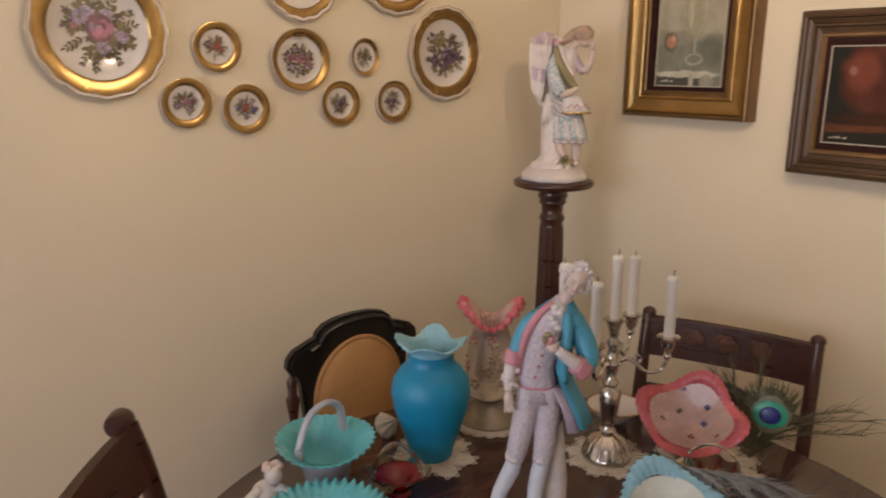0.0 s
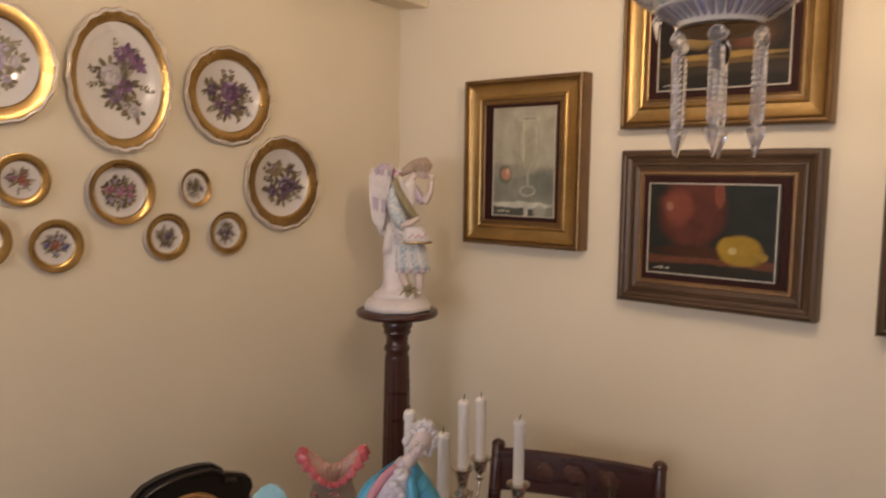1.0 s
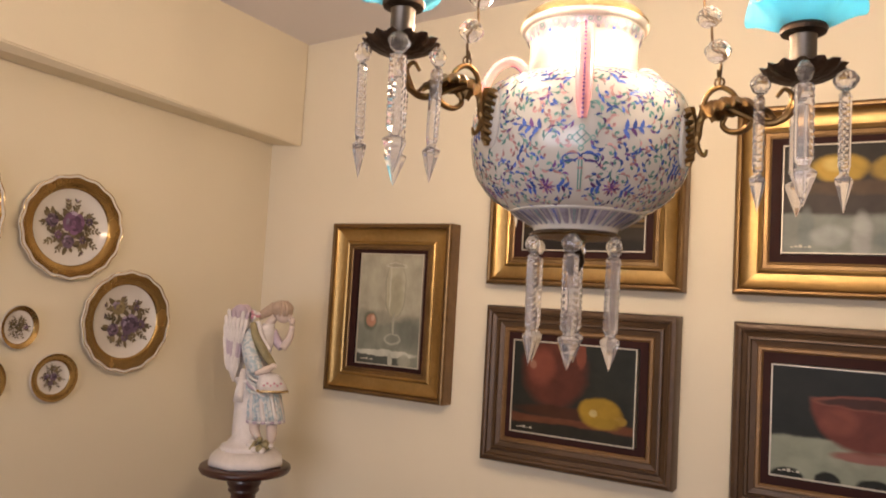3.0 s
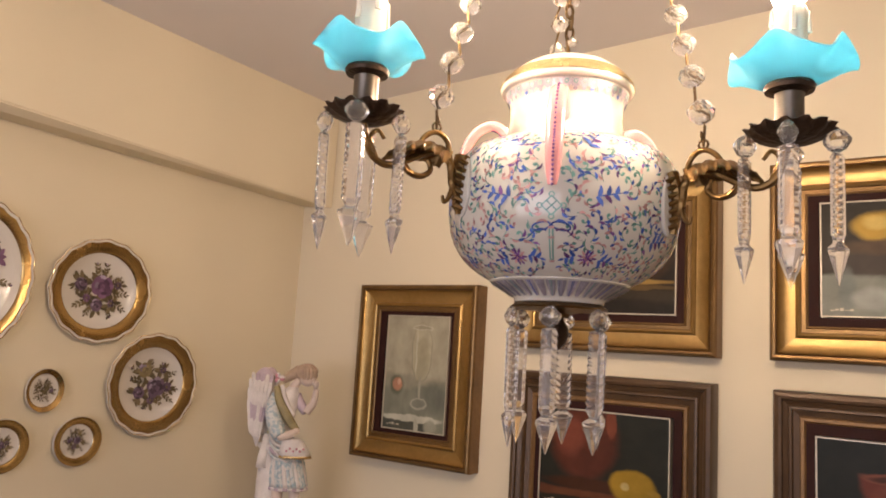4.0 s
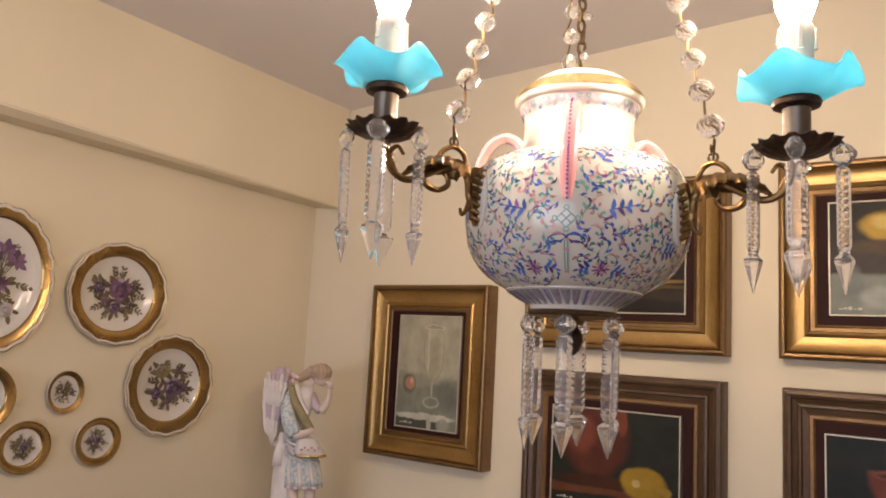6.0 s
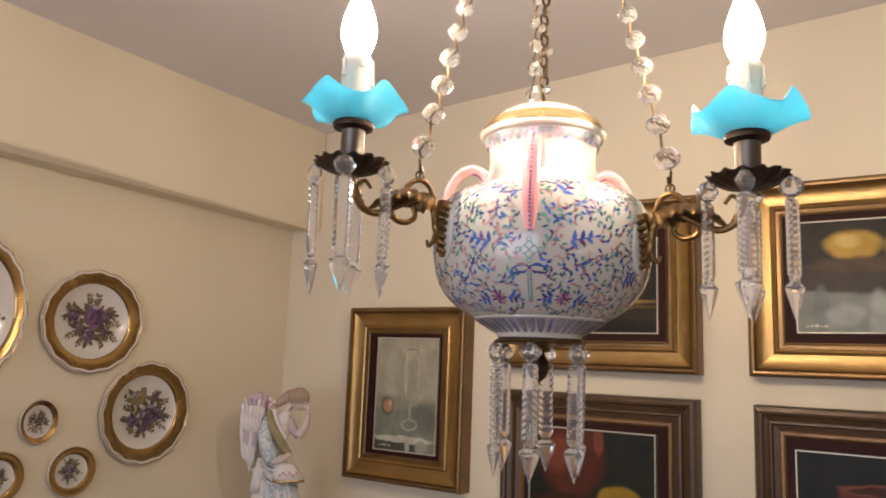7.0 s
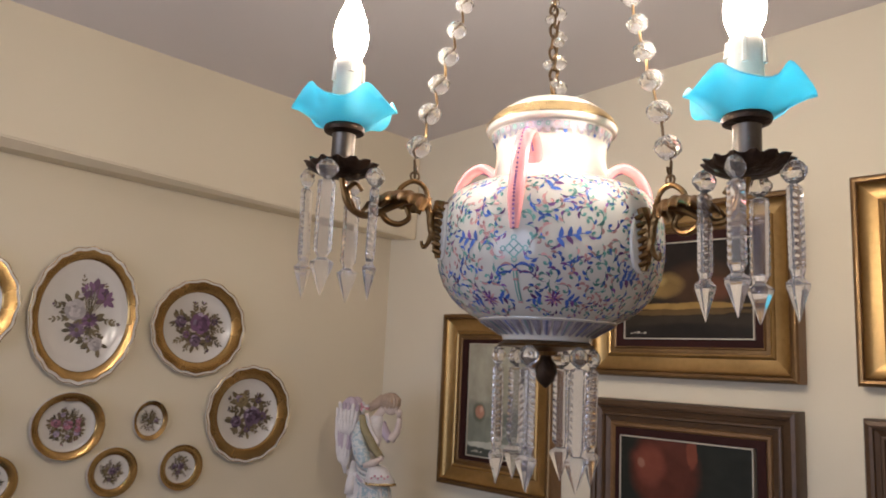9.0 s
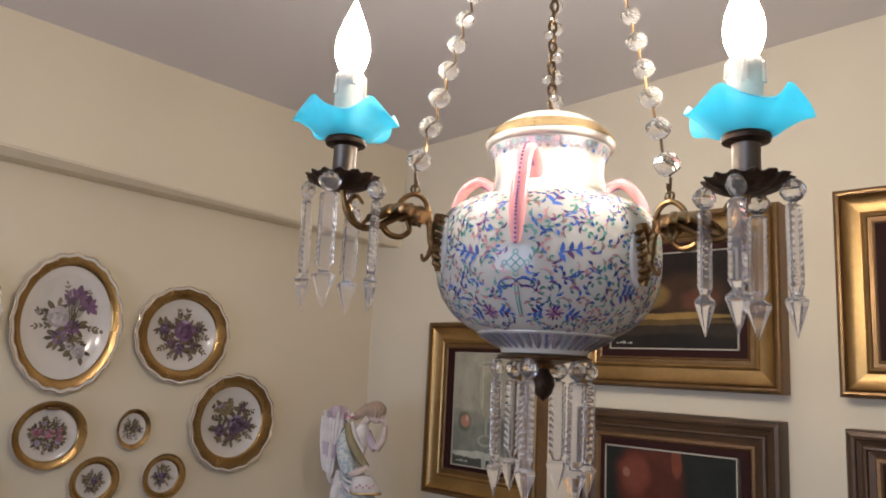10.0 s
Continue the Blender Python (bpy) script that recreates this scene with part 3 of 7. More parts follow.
P_ROSE = [LEAFPRINT, VIOLETPRINT, PLUM, LILACPRINT]
P_DARK = [LEAFPRINT, PLUM, YELLOWPRINT, LILACPRINT]
P_IRIS = [LEAFPRINT, VIOLETPRINT, PLUM, PALEPRINT]
P_LILAC = [LEAFPRINT, LILACPRINT, PLUM, PALEPRINT]
P_BRIGHT = [LEAFPRINT, ORANGEPRINT, ROSEPRINT, BLUEPRINT, LILACPRINT]
P_MIX = [LEAFPRINT, ROSEPRINT, YELLOWPRINT, PLUM, LILACPRINT]
P_PINK = [LEAFPRINT, ROSEPRINT, ROSEPRINT, LILACPRINT]
IRIS_SPRAY = [(0.20, 0.52, 0.34, 1, "iris"), (0.50, 0.36, 0.30, 1, "iris"), (-0.02, 0.46, 0.24, 1, "iris"), (-0.24, 0.10, 0.30, 3, "rose"), (0.14, -0.10, 0.23, 1, "aster"), (-0.16, -0.32, 0.22, 2, "aster"), (0.36, -0.60, 0.20, 3, "rose"), (0.12, -0.50, 0.12, 3, "aster")]
ONE_ROSE = [(0.06, 0.12, 0.34, 1, "rose"), (-0.56, 0.14, 0.19, 2, "rose"), (0.52, 0.20, 0.13, 2, "aster"), (-0.06, -0.42, 0.19, 2, "rose"), (-0.36, -0.24, 0.12, 1, "aster"), (0.36, -0.34, 0.12, 2, "aster")]
DARK_BUNCH = [(0.16, -0.10, 0.33, 1, "rose"), (-0.26, 0.42, 0.24, 2, "rose"), (-0.40, -0.26, 0.20, 1, "rose"), (0.54, -0.10, 0.17, 1, "aster"), (0.36, 0.42, 0.12, 1, "aster"), (0.02, -0.50, 0.14, 1, "aster")]
wall_plate("large scalloped porcelain plate with gold rim and mixed bouquet", 0.556, 1.602, 0.148, 0.150, P_MIX, 3, 16, 0.70, 0.32, 8, 12)
wall_plate("scalloped porcelain plate with gold rim and faint flowers", 0.776, 1.822, 0.131, 0.133, P_LILAC, 5, 16, 0.70, 0.30, 6, 9)
wall_plate("tall oval scalloped platter with iris spray and gold rim", 1.056, 1.811, 0.131, 0.172, P_IRIS, 8, 20, 0.79, None, 8, 7, 0.90, layout=IRIS_SPRAY)
wall_plate("scalloped plate with gold rim and one purple rose", 1.361, 1.802, 0.139, 0.133, P_ROSE, 11, 16, 0.71, None, 8, 10, layout=ONE_ROSE)
wall_plate("scalloped plate with gold rim and dark violet bouquet", 1.541, 1.566, 0.137, 0.138, P_DARK, 14, 16, 0.70, None, 9, 10, 0.95, layout=DARK_BUNCH)
wall_plate("tiny oval plaque with gold rim and green flower", 1.252, 1.552, 0.046, 0.052, [LEAFPRINT, LEAFPRINT, PLUM, PALEPRINT], 17, 0, 0.74, 0.30, 4, 6, 1.0)
wall_plate("small round plate with gold rim and pink spray", 1.047, 1.543, 0.086, 0.081, P_PINK, 21, 0, 0.74, 0.24, 9, 14, 0.92, clip=True)
for lab, x, z, r, pr, sd in (("posy with orange flower", 0.823, 1.572, 0.062, P_BRIGHT, 31), ("posy with a dark blue flower", 0.737, 1.440, 0.062, P_MIX, 33),
                             ("posy of blue and orange flowers", 0.890, 1.421, 0.064, P_BRIGHT, 36), ("grey-violet posy", 1.168, 1.427, 0.063, P_DARK, 39),
                             ("posy with a yellow bud", 1.350, 1.427, 0.062, P_DARK, 41)):
    wall_plate("small gold-rimmed plate with " + lab, x, z, r, r * 0.98, pr, sd, 0, 0.66, 0.26, 5, 8, 0.95)


# ---- the chandelier ----
CX, CY = 0.975, 0.405
ROSE_Z = ZC + SLOPE * (BEAM_Y - CY)
A3 = 25.4
chandelier = thing("chandelier", "lit three-arm chandelier with enamelled porcelain pot and crystal drops", "chandelier", at=pose(CX, CY, 0))
HANDLES = (A3 + 175, A3 + 175 + 117, A3 + 175 - 90)
POT_PROFILE = [(0.070, 1.778), (0.080, 1.783), (0.090, 1.790), (0.1005, 1.800), (0.108, 1.811), (0.1135, 1.825), (0.1162, 1.842), (0.1168, 1.860), (0.1162, 1.877), (0.1132, 1.888),
               (0.1075, 1.8995), (0.099, 1.9075), (0.088, 1.9130), (0.075, 1.9165), (0.065, 1.9210), (0.060, 1.930), (0.0575, 1.946), (0.058, 1.959), (0.060, 1.9675), (0.064, 1.9745)]
part("pot", lathe(bmesh.new(), POT_PROFILE, 72), POT, chandelier, "white porcelain pot painted with scrolling flowers", angle=60)
part("pot_foot", lathe(bmesh.new(), [(0.040, 1.757), (0.0445, 1.758), (0.0455, 1.762), (0.056, 1.769), (0.0705, 1.777), (0.0705, 1.779)], 72), POT, chandelier, angle=50)
part("lid", lathe(bmesh.new(), [(0.060, 1.9750), (0.0672, 1.9757), (0.0690, 1.979), (0.0682, 1.983), (0.064, 1.9895), (0.056, 1.998), (0.045, 2.0058), (0.028, 2.012), (0.012, 2.0145), (0.006, 2.0155), (0.005, 2.0185), (0.0001, 2.019)], 64), POT, chandelier, "white lid with a gold line", angle=60)
part("lid_gilding", lathe(bmesh.new(), [(0.0695, 1.9815), (0.0690, 1.9838), (0.0646, 1.9903), (0.0610, 1.9940), (0.0600, 1.9934), (0.064, 1.9886), (0.0678, 1.9822)], 64, close=True), LIDGOLD, chandelier, angle=60)
part("base_plate", lathe(bmesh.new(), [(0.010, 1.744), (0.012, 1.748), (0.030, 1.7515), (0.046, 1.7520), (0.048, 1.7540), (0.042, 1.7575)], 32, ring_shape(16, 0.03)), BRASS, chandelier)


def pot_point(theta, z, lift=0.0):
    """A place on the pot's side at an angle (radians) and height."""
    rows = POT_PROFILE
    z = min(max(z, rows[0][1]), rows[-1][1] - 1e-6)
    for (r0, z0), (r1, z1) in zip(rows, rows[1:]):
        if z0 <= z <= z1:
            t = (z - z0) / (z1 - z0)
            r = r0 + (r1 - r0) * t
            n = Vector((z1 - z0, -(r1 - r0))).normalized()
            r, zz = r + n.x * lift, z + n.y * lift
            return Vector((r * math.cos(theta), r * math.sin(theta), zz))


GIRTH = 2 * math.pi * 0.108
ARC = [0.0]
for (r0, z0), (r1, z1) in zip(POT_PROFILE, POT_PROFILE[1:]):
    ARC.append(ARC[-1] + math.hypot(r1 - r0, z1 - z0))


def arc_of(z):
    """The way up the pot's side from the foot to a height."""
    for k, ((r0, z0), (r1, z1)) in enumerate(zip(POT_PROFILE, POT_PROFILE[1:])):
        if z <= z1:
            return ARC[k] + (ARC[k + 1] - ARC[k]) * (z - z0) / (z1 - z0)


def pot_arc(theta, v, lift):
    v = min(max(v, 0.0), ARC[-1] - 1e-6)
    for k, ((r0, z0), (r1, z1)) in enumerate(zip(POT_PROFILE, POT_PROFILE[1:])):
        if v <= ARC[k + 1]:
            t = (v - ARC[k]) / (ARC[k + 1] - ARC[k])
            n = Vector((z1 - z0, r0 - r1)).normalized()
            r = r0 + (r1 - r0) * t + n.x * lift
            return Vector((r * math.cos(theta), r * math.sin(theta), z0 + (z1 - z0) * t + n.y * lift))


def ribbon(bm, pts, widths, slot, lift):
    """A thin enamel stroke on the pot. pts: (arc round the belly, way up the side) in metres; widths: a function of 0..1."""
    rows = []
    for i, (s, v) in enumerate(pts):
        a, b = pts[max(i - 1, 0)], pts[min(i + 1, len(pts) - 1)]
        d = Vector((b[0] - a[0], b[1] - a[1]))
        d = d.normalized() if d.length > 0 else Vector((1, 0))
        w = widths(i / (len(pts) - 1))
        rows.append([bm.verts.new(pot_arc((s + d.y * q * w) / 0.108, v - d.x * q * w, lift)) for q in (-1, 1)])
    for a, b in zip(rows, rows[1:]):
        bm.faces.new((a[0], a[1], b[1], b[0])).material_index = slot


def leaf_stroke(bm, s, v, length, width, ang, slot, lift, bend=0.0):
    pts = []
    for k in range(6):
        t = k / 5
        a = ang + bend * t
        pts.append((s + length * t * math.cos(a), v + length * t * math.sin(a)))
    ribbon(bm, pts, lambda t: width * math.sin(math.pi * min(0.97, 0.10 + 0.86 * t ** 0.8)) + 0.00012, slot, lift)


def sprig(bm, s, v, size, ang, hand, stem_slot, slots, lift):
    """A hooked stem that curls up at its end, with comma-shaped leaves along it."""
    pts, heads, x, y = [], [], s - 0.5 * size * math.cos(ang), v - 0.5 * size * math.sin(ang)
    for k in range(15):
        t = k / 14
        a = ang + hand * (-0.6 + 5.8 * t ** 1.7)
        pts.append((x, y))
        heads.append(a)
        x, y = x + size * 0.155 * (1 - 0.55 * t) * math.cos(a), y + size * 0.155 * (1 - 0.55 * t) * math.sin(a)
    ribbon(bm, pts, lambda t: 0.00036 + 0.00036 * t, stem_slot, lift)
    leaf_stroke(bm, *pts[-2], size * 0.20, 0.0009, heads[-1], stem_slot, lift + 0.00004, hand * 1.2)
    for k, slot in zip((1, 4, 7), slots):
        leaf_stroke(bm, *pts[k], size * rnd.uniform(0.34, 0.50), rnd.uniform(0.0009, 0.0014), heads[k] - hand * rnd.uniform(0.7, 1.2), slot, lift + 0.00004, hand * rnd.uniform(0.5, 1.2))


def palmette(bm, s, v, ang, lift, slot, length=0.026):
    """A large leaf: a midrib with pairs of rounded leaflets."""
    n = max(2, int(length / 0.0066))
    leaf_stroke(bm, s, v, length, 0.0006, ang, slot, lift)
    for q in range(n):
        d = length * (0.04 + 0.86 * q / n)
        for sg in (-1, 1):
            leaf_stroke(bm, s + (d + 0.001 * sg) * math.cos(ang), v + (d + 0.001 * sg) * math.sin(ang), 0.0100 - 0.0034 * q / n, 0.0019, ang + sg * (0.85 - 0.25 * q / n), 3 if (q + sg) % 4 == 0 else slot, lift + 0.00008, sg * 0.35)
    leaf_stroke(bm, s + length * 0.9 * math.cos(ang), v + length * 0.9 * math.sin(ang), 0.0062, 0.0013, ang, slot, lift + 0.00008)


def mum(bm, s, v, r, lift):
    """A many-petalled flower in rose and violet."""
    for ring, (count, d0, ln) in enumerate(((11, 0.45, 0.62), (8, 0.18, 0.50), (5, 0.0, 0.30))):
        for q in range(count):
            b = 6.283 * (q + 0.5 * ring) / count
            leaf_stroke(bm, s + d0 * r * math.cos(b), v + d0 * r * math.sin(b), ln * r, r * 0.125, b, (3, 2, 3)[(q + ring) % 3], lift + 0.00008 * ring)


rnd = random.Random(5)
bm = bmesh.new()
taken = []
LOW, KNOT_V, BOW_V = arc_of(1.7935), arc_of(1.836), arc_of(1.8185)
starts = sorted((0.108 * radians(h)) % GIRTH for h in HANDLES)
for s0, s1 in zip(starts, starts[1:] + [starts[0] + GIRTH]):
    gap = s1 - s0
    for edge, sg in ((s0, 1), (s1, -1)):
        palmette(bm, edge + sg * 0.036, arc_of(1.845), 0.25 if sg > 0 else math.pi - 0.25, 0.0004, 0)
        mum(bm, edge + sg * 0.036, LOW, 0.0098, 0.0004)
        palmette(bm, edge + sg * 0.023, LOW + 0.002, math.pi / 2 + sg * 1.9, 0.0004, 0, 0.013)
        palmette(bm, edge + sg * 0.049, LOW - 0.001, math.pi / 2 - sg * 1.7, 0.0004, 0, 0.014)
        palmette(bm, edge + sg * 0.030, arc_of(1.892), 1.0 if sg > 0 else 2.1, 0.0004, 0, 0.016)
        taken += [((edge + sg * 0.048) % GIRTH, arc_of(1.849), 0.016), ((edge + sg * 0.036) % GIRTH, LOW, 0.014), ((edge + sg * 0.022) % GIRTH, LOW, 0.009), ((edge + sg * 0.056) % GIRTH, LOW, 0.010), ((edge + sg * 0.034) % GIRTH, arc_of(1.897), 0.012)]
    for k in range(1, int(gap / 0.10)):
        mid = s0 + gap * k / int(gap / 0.10)
        mum(bm, mid, arc_of(1.868), 0.0075, 0.0004)
        palmette(bm, mid - 0.012, arc_of(1.812), 0.2, 0.0004, 0, 0.020)
        taken += [(mid % GIRTH, arc_of(1.868), 0.010), (mid % GIRTH, arc_of(1.812), 0.014)]
motifs = [(0.108 * radians(h)) % GIRTH for h in HANDLES]
mounts = [(0.108 * radians(A3 + q)) % GIRTH for q in (6.6, 124.2, 237.0)]
apart = lambda a, b: abs((a - b + GIRTH / 2) % GIRTH - GIRTH / 2)
for k in range(9000):
    s, v = rnd.uniform(0, GIRTH), rnd.uniform(0.006, arc_of(1.908))
    if any(apart(s, q) < (0.0135 if v < KNOT_V + 0.012 else 0.0115) for q in motifs) or any(apart(s, q) < 0.0175 and arc_of(1.825) < v < arc_of(1.893) for q in mounts):
        continue
    if any(apart(s, a) ** 2 + (v - b) ** 2 < r * r for a, b, r in taken):
        continue
    taken.append((s, v, 0.0089))
    sprig(bm, s, v, rnd.uniform(0.0120, 0.0150), rnd.uniform(0, 6.283), rnd.choice((-1, 1)), rnd.choice((1, 1, 1, 0, 2)), [rnd.choice((0, 0, 1, 2, 2, 3)) for q in range(3)], 0.0003)
tagged(part("scroll_enamel", bm, [COBALT, JADE, ROSE, PURPLE], chandelier, "blue, green and rose enamel scrollwork", smooth=False), kind="stuff")
# endless knot, bow and tassel below each handle
bm = bmesh.new()
for s0 in motifs:
    for d in (1, -1):
        for a in (-1, 0, 1):
            ribbon(bm, [(s0 + a * 0.0042 - d * 0.0045, KNOT_V - a * d * 0.0042 - 0.0045), (s0 + a * 0.0042 + d * 0.0045, KNOT_V - a * d * 0.0042 + 0.0045)], lambda t: 0.00055, 1, 0.0006)
    for dx, dy in ((0, 0.0098), (0, -0.0098), (0.0098, 0), (-0.0098, 0)):
        ribbon(bm, [(s0 + dx + 0.0022 * math.cos(6.283 * q / 10), KNOT_V + dy + 0.0022 * math.sin(6.283 * q / 10)) for q in range(11)], lambda t: 0.0005, 1, 0.0006)
    for d in (-1, 1):
        ribbon(bm, [(s0 + d * (0.0085 + 0.0080 * math.cos(6.283 * q / 14)), BOW_V + 0.0015 - 0.0036 * math.sin(6.283 * q / 14) - 0.18 * (0.0085 + 0.0080 * math.cos(6.283 * q / 14))) for q in range(15)], lambda t: 0.0008, 0, 0.0006)
        ribbon(bm, [(s0 + d * (0.004 + 0.024 * q / 12), BOW_V - 0.004 - 0.006 * q / 12 + 0.0030 * math.sin(5.5 * q / 12)) for q in range(13)], lambda t: 0.0009 * (1.1 - t), 3 if d > 0 else 0, 0.00065)
        leaf_stroke(bm, s0 + d * 0.003, BOW_V + 0.003, 0.010, 0.0011, math.pi / 2 - d * 0.7, 0 if d > 0 else 2, 0.0006, -d * 0.9)
    ribbon(bm, [(s0, BOW_V - 0.0034 * q) for q in range(11)], lambda t: 0.0021, 1, 0.0006)
    ribbon(bm, [(s0, BOW_V - 0.001 - 0.0032 * q) for q in range(11)], lambda t: 0.0007, 4, 0.0009)
    for q in (0.0, 0.009, 0.034):
        ribbon(bm, [(s0, BOW_V - q), (s0, BOW_V - q - 0.0022)], lambda t: 0.0025, 2, 0.0010)
tagged(part("knot_motif", bm, [COBALT, JADE, ROSE, PURPLE, POT], chandelier, smooth=False), kind="stuff")
# the band of petals on the foot and the border below the lid
bm = bmesh.new()
for k in range(40):
    a = 2 * math.pi * k / 40
    for q, (wd, slot, up) in enumerate(((0.0045, 3, 0.0004), (0.0030, 4, 0.0007), (0.0012, 0 if k % 4 == 0 else 1 if k % 4 == 2 else 3, 0.0010), (0.0005, 4, 0.0013))):
        r0, r1, za, zb = 0.0475, 0.0685, 1.7632, 1.7757
        n = Vector((0.5, -0.86))
        vs = []
        for r, z, f in ((r0, za, 0.55), (r0 + 0.4 * (r1 - r0), za + 0.4 * (zb - za), 0.9), (r1, zb, 1.0)):
            for sg in (-1, 1):
                da = sg * wd * f / r * (r / r1)
                vs.append(bm.verts.new(((r + n.x * up) * math.cos(a + da), (r + n.x * up) * math.sin(a + da), z + n.y * up)))
        for i in (0, 2):
            bm.faces.new((vs[i], vs[i + 1], vs[i + 3], vs[i + 2])).material_index = slot
part("petal_band", bm, [COBALT, JADE, ROSE, GREY, GREY], chandelier, "band of blue and grey painted petals", smooth=False)
bm = bmesh.new()
for k in range(44):
    a = 2 * math.pi * k / 44
    for zz, rr, wd, slot in ((1.9695, 0.0623, 0.0052, 3), (1.9700, 0.0627, 0.0024, 1 if k % 3 else 2), (1.9700, 0.0630, 0.0011, 3), (1.9637, 0.0601, 0.0022, 0 if k % 4 == 0 else 3)):
        vs = [bm.verts.new(((rr + 0.25 * wd * math.sin(b)) * math.cos(a + wd * math.cos(b) / rr), (rr + 0.25 * wd * math.sin(b)) * math.sin(a + wd * math.cos(b) / rr), zz + wd * math.sin(b))) for b in [6.283 * q / 8 for q in range(8)]]
        bm.faces.new(vs).material_index = slot
part("neck_border", bm, [COBALT, JADE, ROSE, GREY], chandelier, "grey and green painted border under the lid", smooth=False)

# handles
for h in range(3):
    a = radians(HANDLES[h])
    turn = Matrix.Rotation(a, 4, "Z")
    bm = bmesh.new()
    up = 0.004 if h == 0 else -0.006
    tail = [(0.1105, 0, 1.906), (0.1145, 0, 1.892), (0.1165, 0, 1.875), (0.1165, 0, 1.854)] if h == 0 else [(0.1070, 0, 1.897)]
    pts = smooth_path([(0.056, 0, 1.928 + up), (0.063, 0, 1.943 + up), (0.077, 0, 1.951 + up), (0.093, 0, 1.944 + up), (0.1045, 0, 1.925 + up)] + tail, 5)
    rings = []
    for k, p in enumerate(pts):
        d = (pts[min(k + 1, len(pts) - 1)] - pts[max(k - 1, 0)]).normalized()
        nrm = Vector((d.z, 0, -d.x))
        f = 1 - 0.55 * (k / (len(pts) - 1)) ** 9
        rings.append([bm.verts.new(p + Vector((0, 0.0086 * f * math.cos(a_), 0)) + nrm * (0.0052 * f * math.sin(a_))) for a_ in [6.2832 * q / 12 for q in range(12)]])
    for ra, rb in zip(rings, rings[1:]):
        for q in range(12):
            bm.faces.new((ra[q], ra[(q + 1) % 12], rb[(q + 1) % 12], rb[q]))
    bm.faces.new(rings[0])
    bm.faces.new(rings[-1][::-1])
    handle = part("handle", bm, PINK, chandelier, "pink glazed loop handle with purple dots", at=turn)
    bm = bmesh.new()
    for k in range(4, len(pts)):
        d = (pts[min(k + 1, len(pts) - 1)] - pts[k - 1]).normalized()
        out = Vector((-d.z, 0, d.x)) * -1
        if out.x < 0:
            out = -out
        for half in (0,):
            c = pts[k].lerp(pts[min(k + 1, len(pts) - 1)], half)
            ball(bm, c + out * 0.0052 * (1 - 0.55 * (k / len(pts)) ** 9), 0.0013, u=6, v=4)
    part("dotted_line", bm, PURPLE, handle)


# crystal drops: one mesh for all
def drop_mesh(length=0.082, tip=0.036, w=0.0074, name="prism"):
    """A flat-faced spear drop: notched edges, a waist and a spear point."""
    bm = bmesh.new()
    rows = [(0.25, 0.3, 0.0), (0.95, 0.8, -0.002)]
    steps = 22
    for k in range(steps):
        rows.append((1.05 if k % 2 else 0.93, 1.0, -0.004 - (length - 0.012) * k / (steps - 1)))
    rows += [(0.62, 0.75, -length + 0.002), (0.62, 0.75, -length), (1.34, 1.42, -length - 0.004), (1.28, 1.38, -length - 0.007), (0.05, 0.05, -length - tip)]
    rings = []
    for fx, fy, z in rows:
        wx, wy = w * fx, w * 0.55 * fy
        rings.append([bm.verts.new((x, y, z)) for x, y in ((wx, 0), (w * 0.60 * fy, wy), (-w * 0.60 * fy, wy), (-wx, 0), (-w * 0.60 * fy, -wy), (w * 0.60 * fy, -wy))])
    for a, b in zip(rings, rings[1:]):
        for k in range(6):
            bm.faces.new((a[k], a[(k + 1) % 6], b[(k + 1) % 6], b[k]))
    bm.faces.new(rings[0])
    bm.faces.new(rings[-1])
    return mesh_of(name, bm, CRYSTAL, smooth=False)


def bead_mesh(r, name="bead", squash=1.0):
    """A cut bead: three rows of flat facets, each turned half a facet from the next."""
    bm = bmesh.new()
    rows, n = [(0.20, 0.92), (0.66, 0.66), (1.0, 0.16), (1.0, -0.16), (0.66, -0.66), (0.20, -0.92)], 9
    rings = []
    for i, (q, z) in enumerate(rows):
        turn = (0, 0.5, 1, 1, 1.5, 2)[i]
        rings.append([bm.verts.new((r * q * math.cos(6.2832 * (k + turn) / n), squash * r * q * math.sin(6.2832 * (k + turn) / n), r * z)) for k in range(n)])
    for i, (a, b) in enumerate(zip(rings, rings[1:])):
        for k in range(n):
            if i == 2:
                bm.faces.new((a[k], a[(k + 1) % n], b[(k + 1) % n], b[k]))
            else:
                bm.faces.new((a[k], a[(k + 1) % n], b[k]))
                bm.faces.new((a[(k + 1) % n], b[(k + 1) % n], b[k]))
    bm.faces.new(rings[0])
    bm.faces.new(rings[-1])
    return mesh_of(name, bm, CLEAR, smooth=False)


PRISM, PRISM_LONG = drop_mesh(0.075, 0.034, 0.0082), drop_mesh(0.083, 0.034, 0.0088)
ARMBEAD = bead_mesh(0.0108, squash=0.7)
for k in range(6):
    a = radians(60 * k + 16)
    p = Vector((0.0485 * math.cos(a), 0.0485 * math.sin(a), 0))
    part("bead", ARMBEAD, None, chandelier, at=pose(p.x, p.y, 1.7425, 0, 0, math.degrees(a) + 90))
    part("prism", PRISM_LONG, None, chandelier, at=pose(p.x, p.y, 1.7325, rnd.uniform(-1, 1), rnd.uniform(-1, 1), math.degrees(a) + 90 + rnd.uniform(-35, 35)))
part("finial", lathe(bmesh.new(), [(0.005, 1.748), (0.006, 1.741), (0.0105, 1.735), (0.0115, 1.727), (0.008, 1.718), (0.003, 1.713), (0.0001, 1.711)], 20), BRONZE, chandelier)

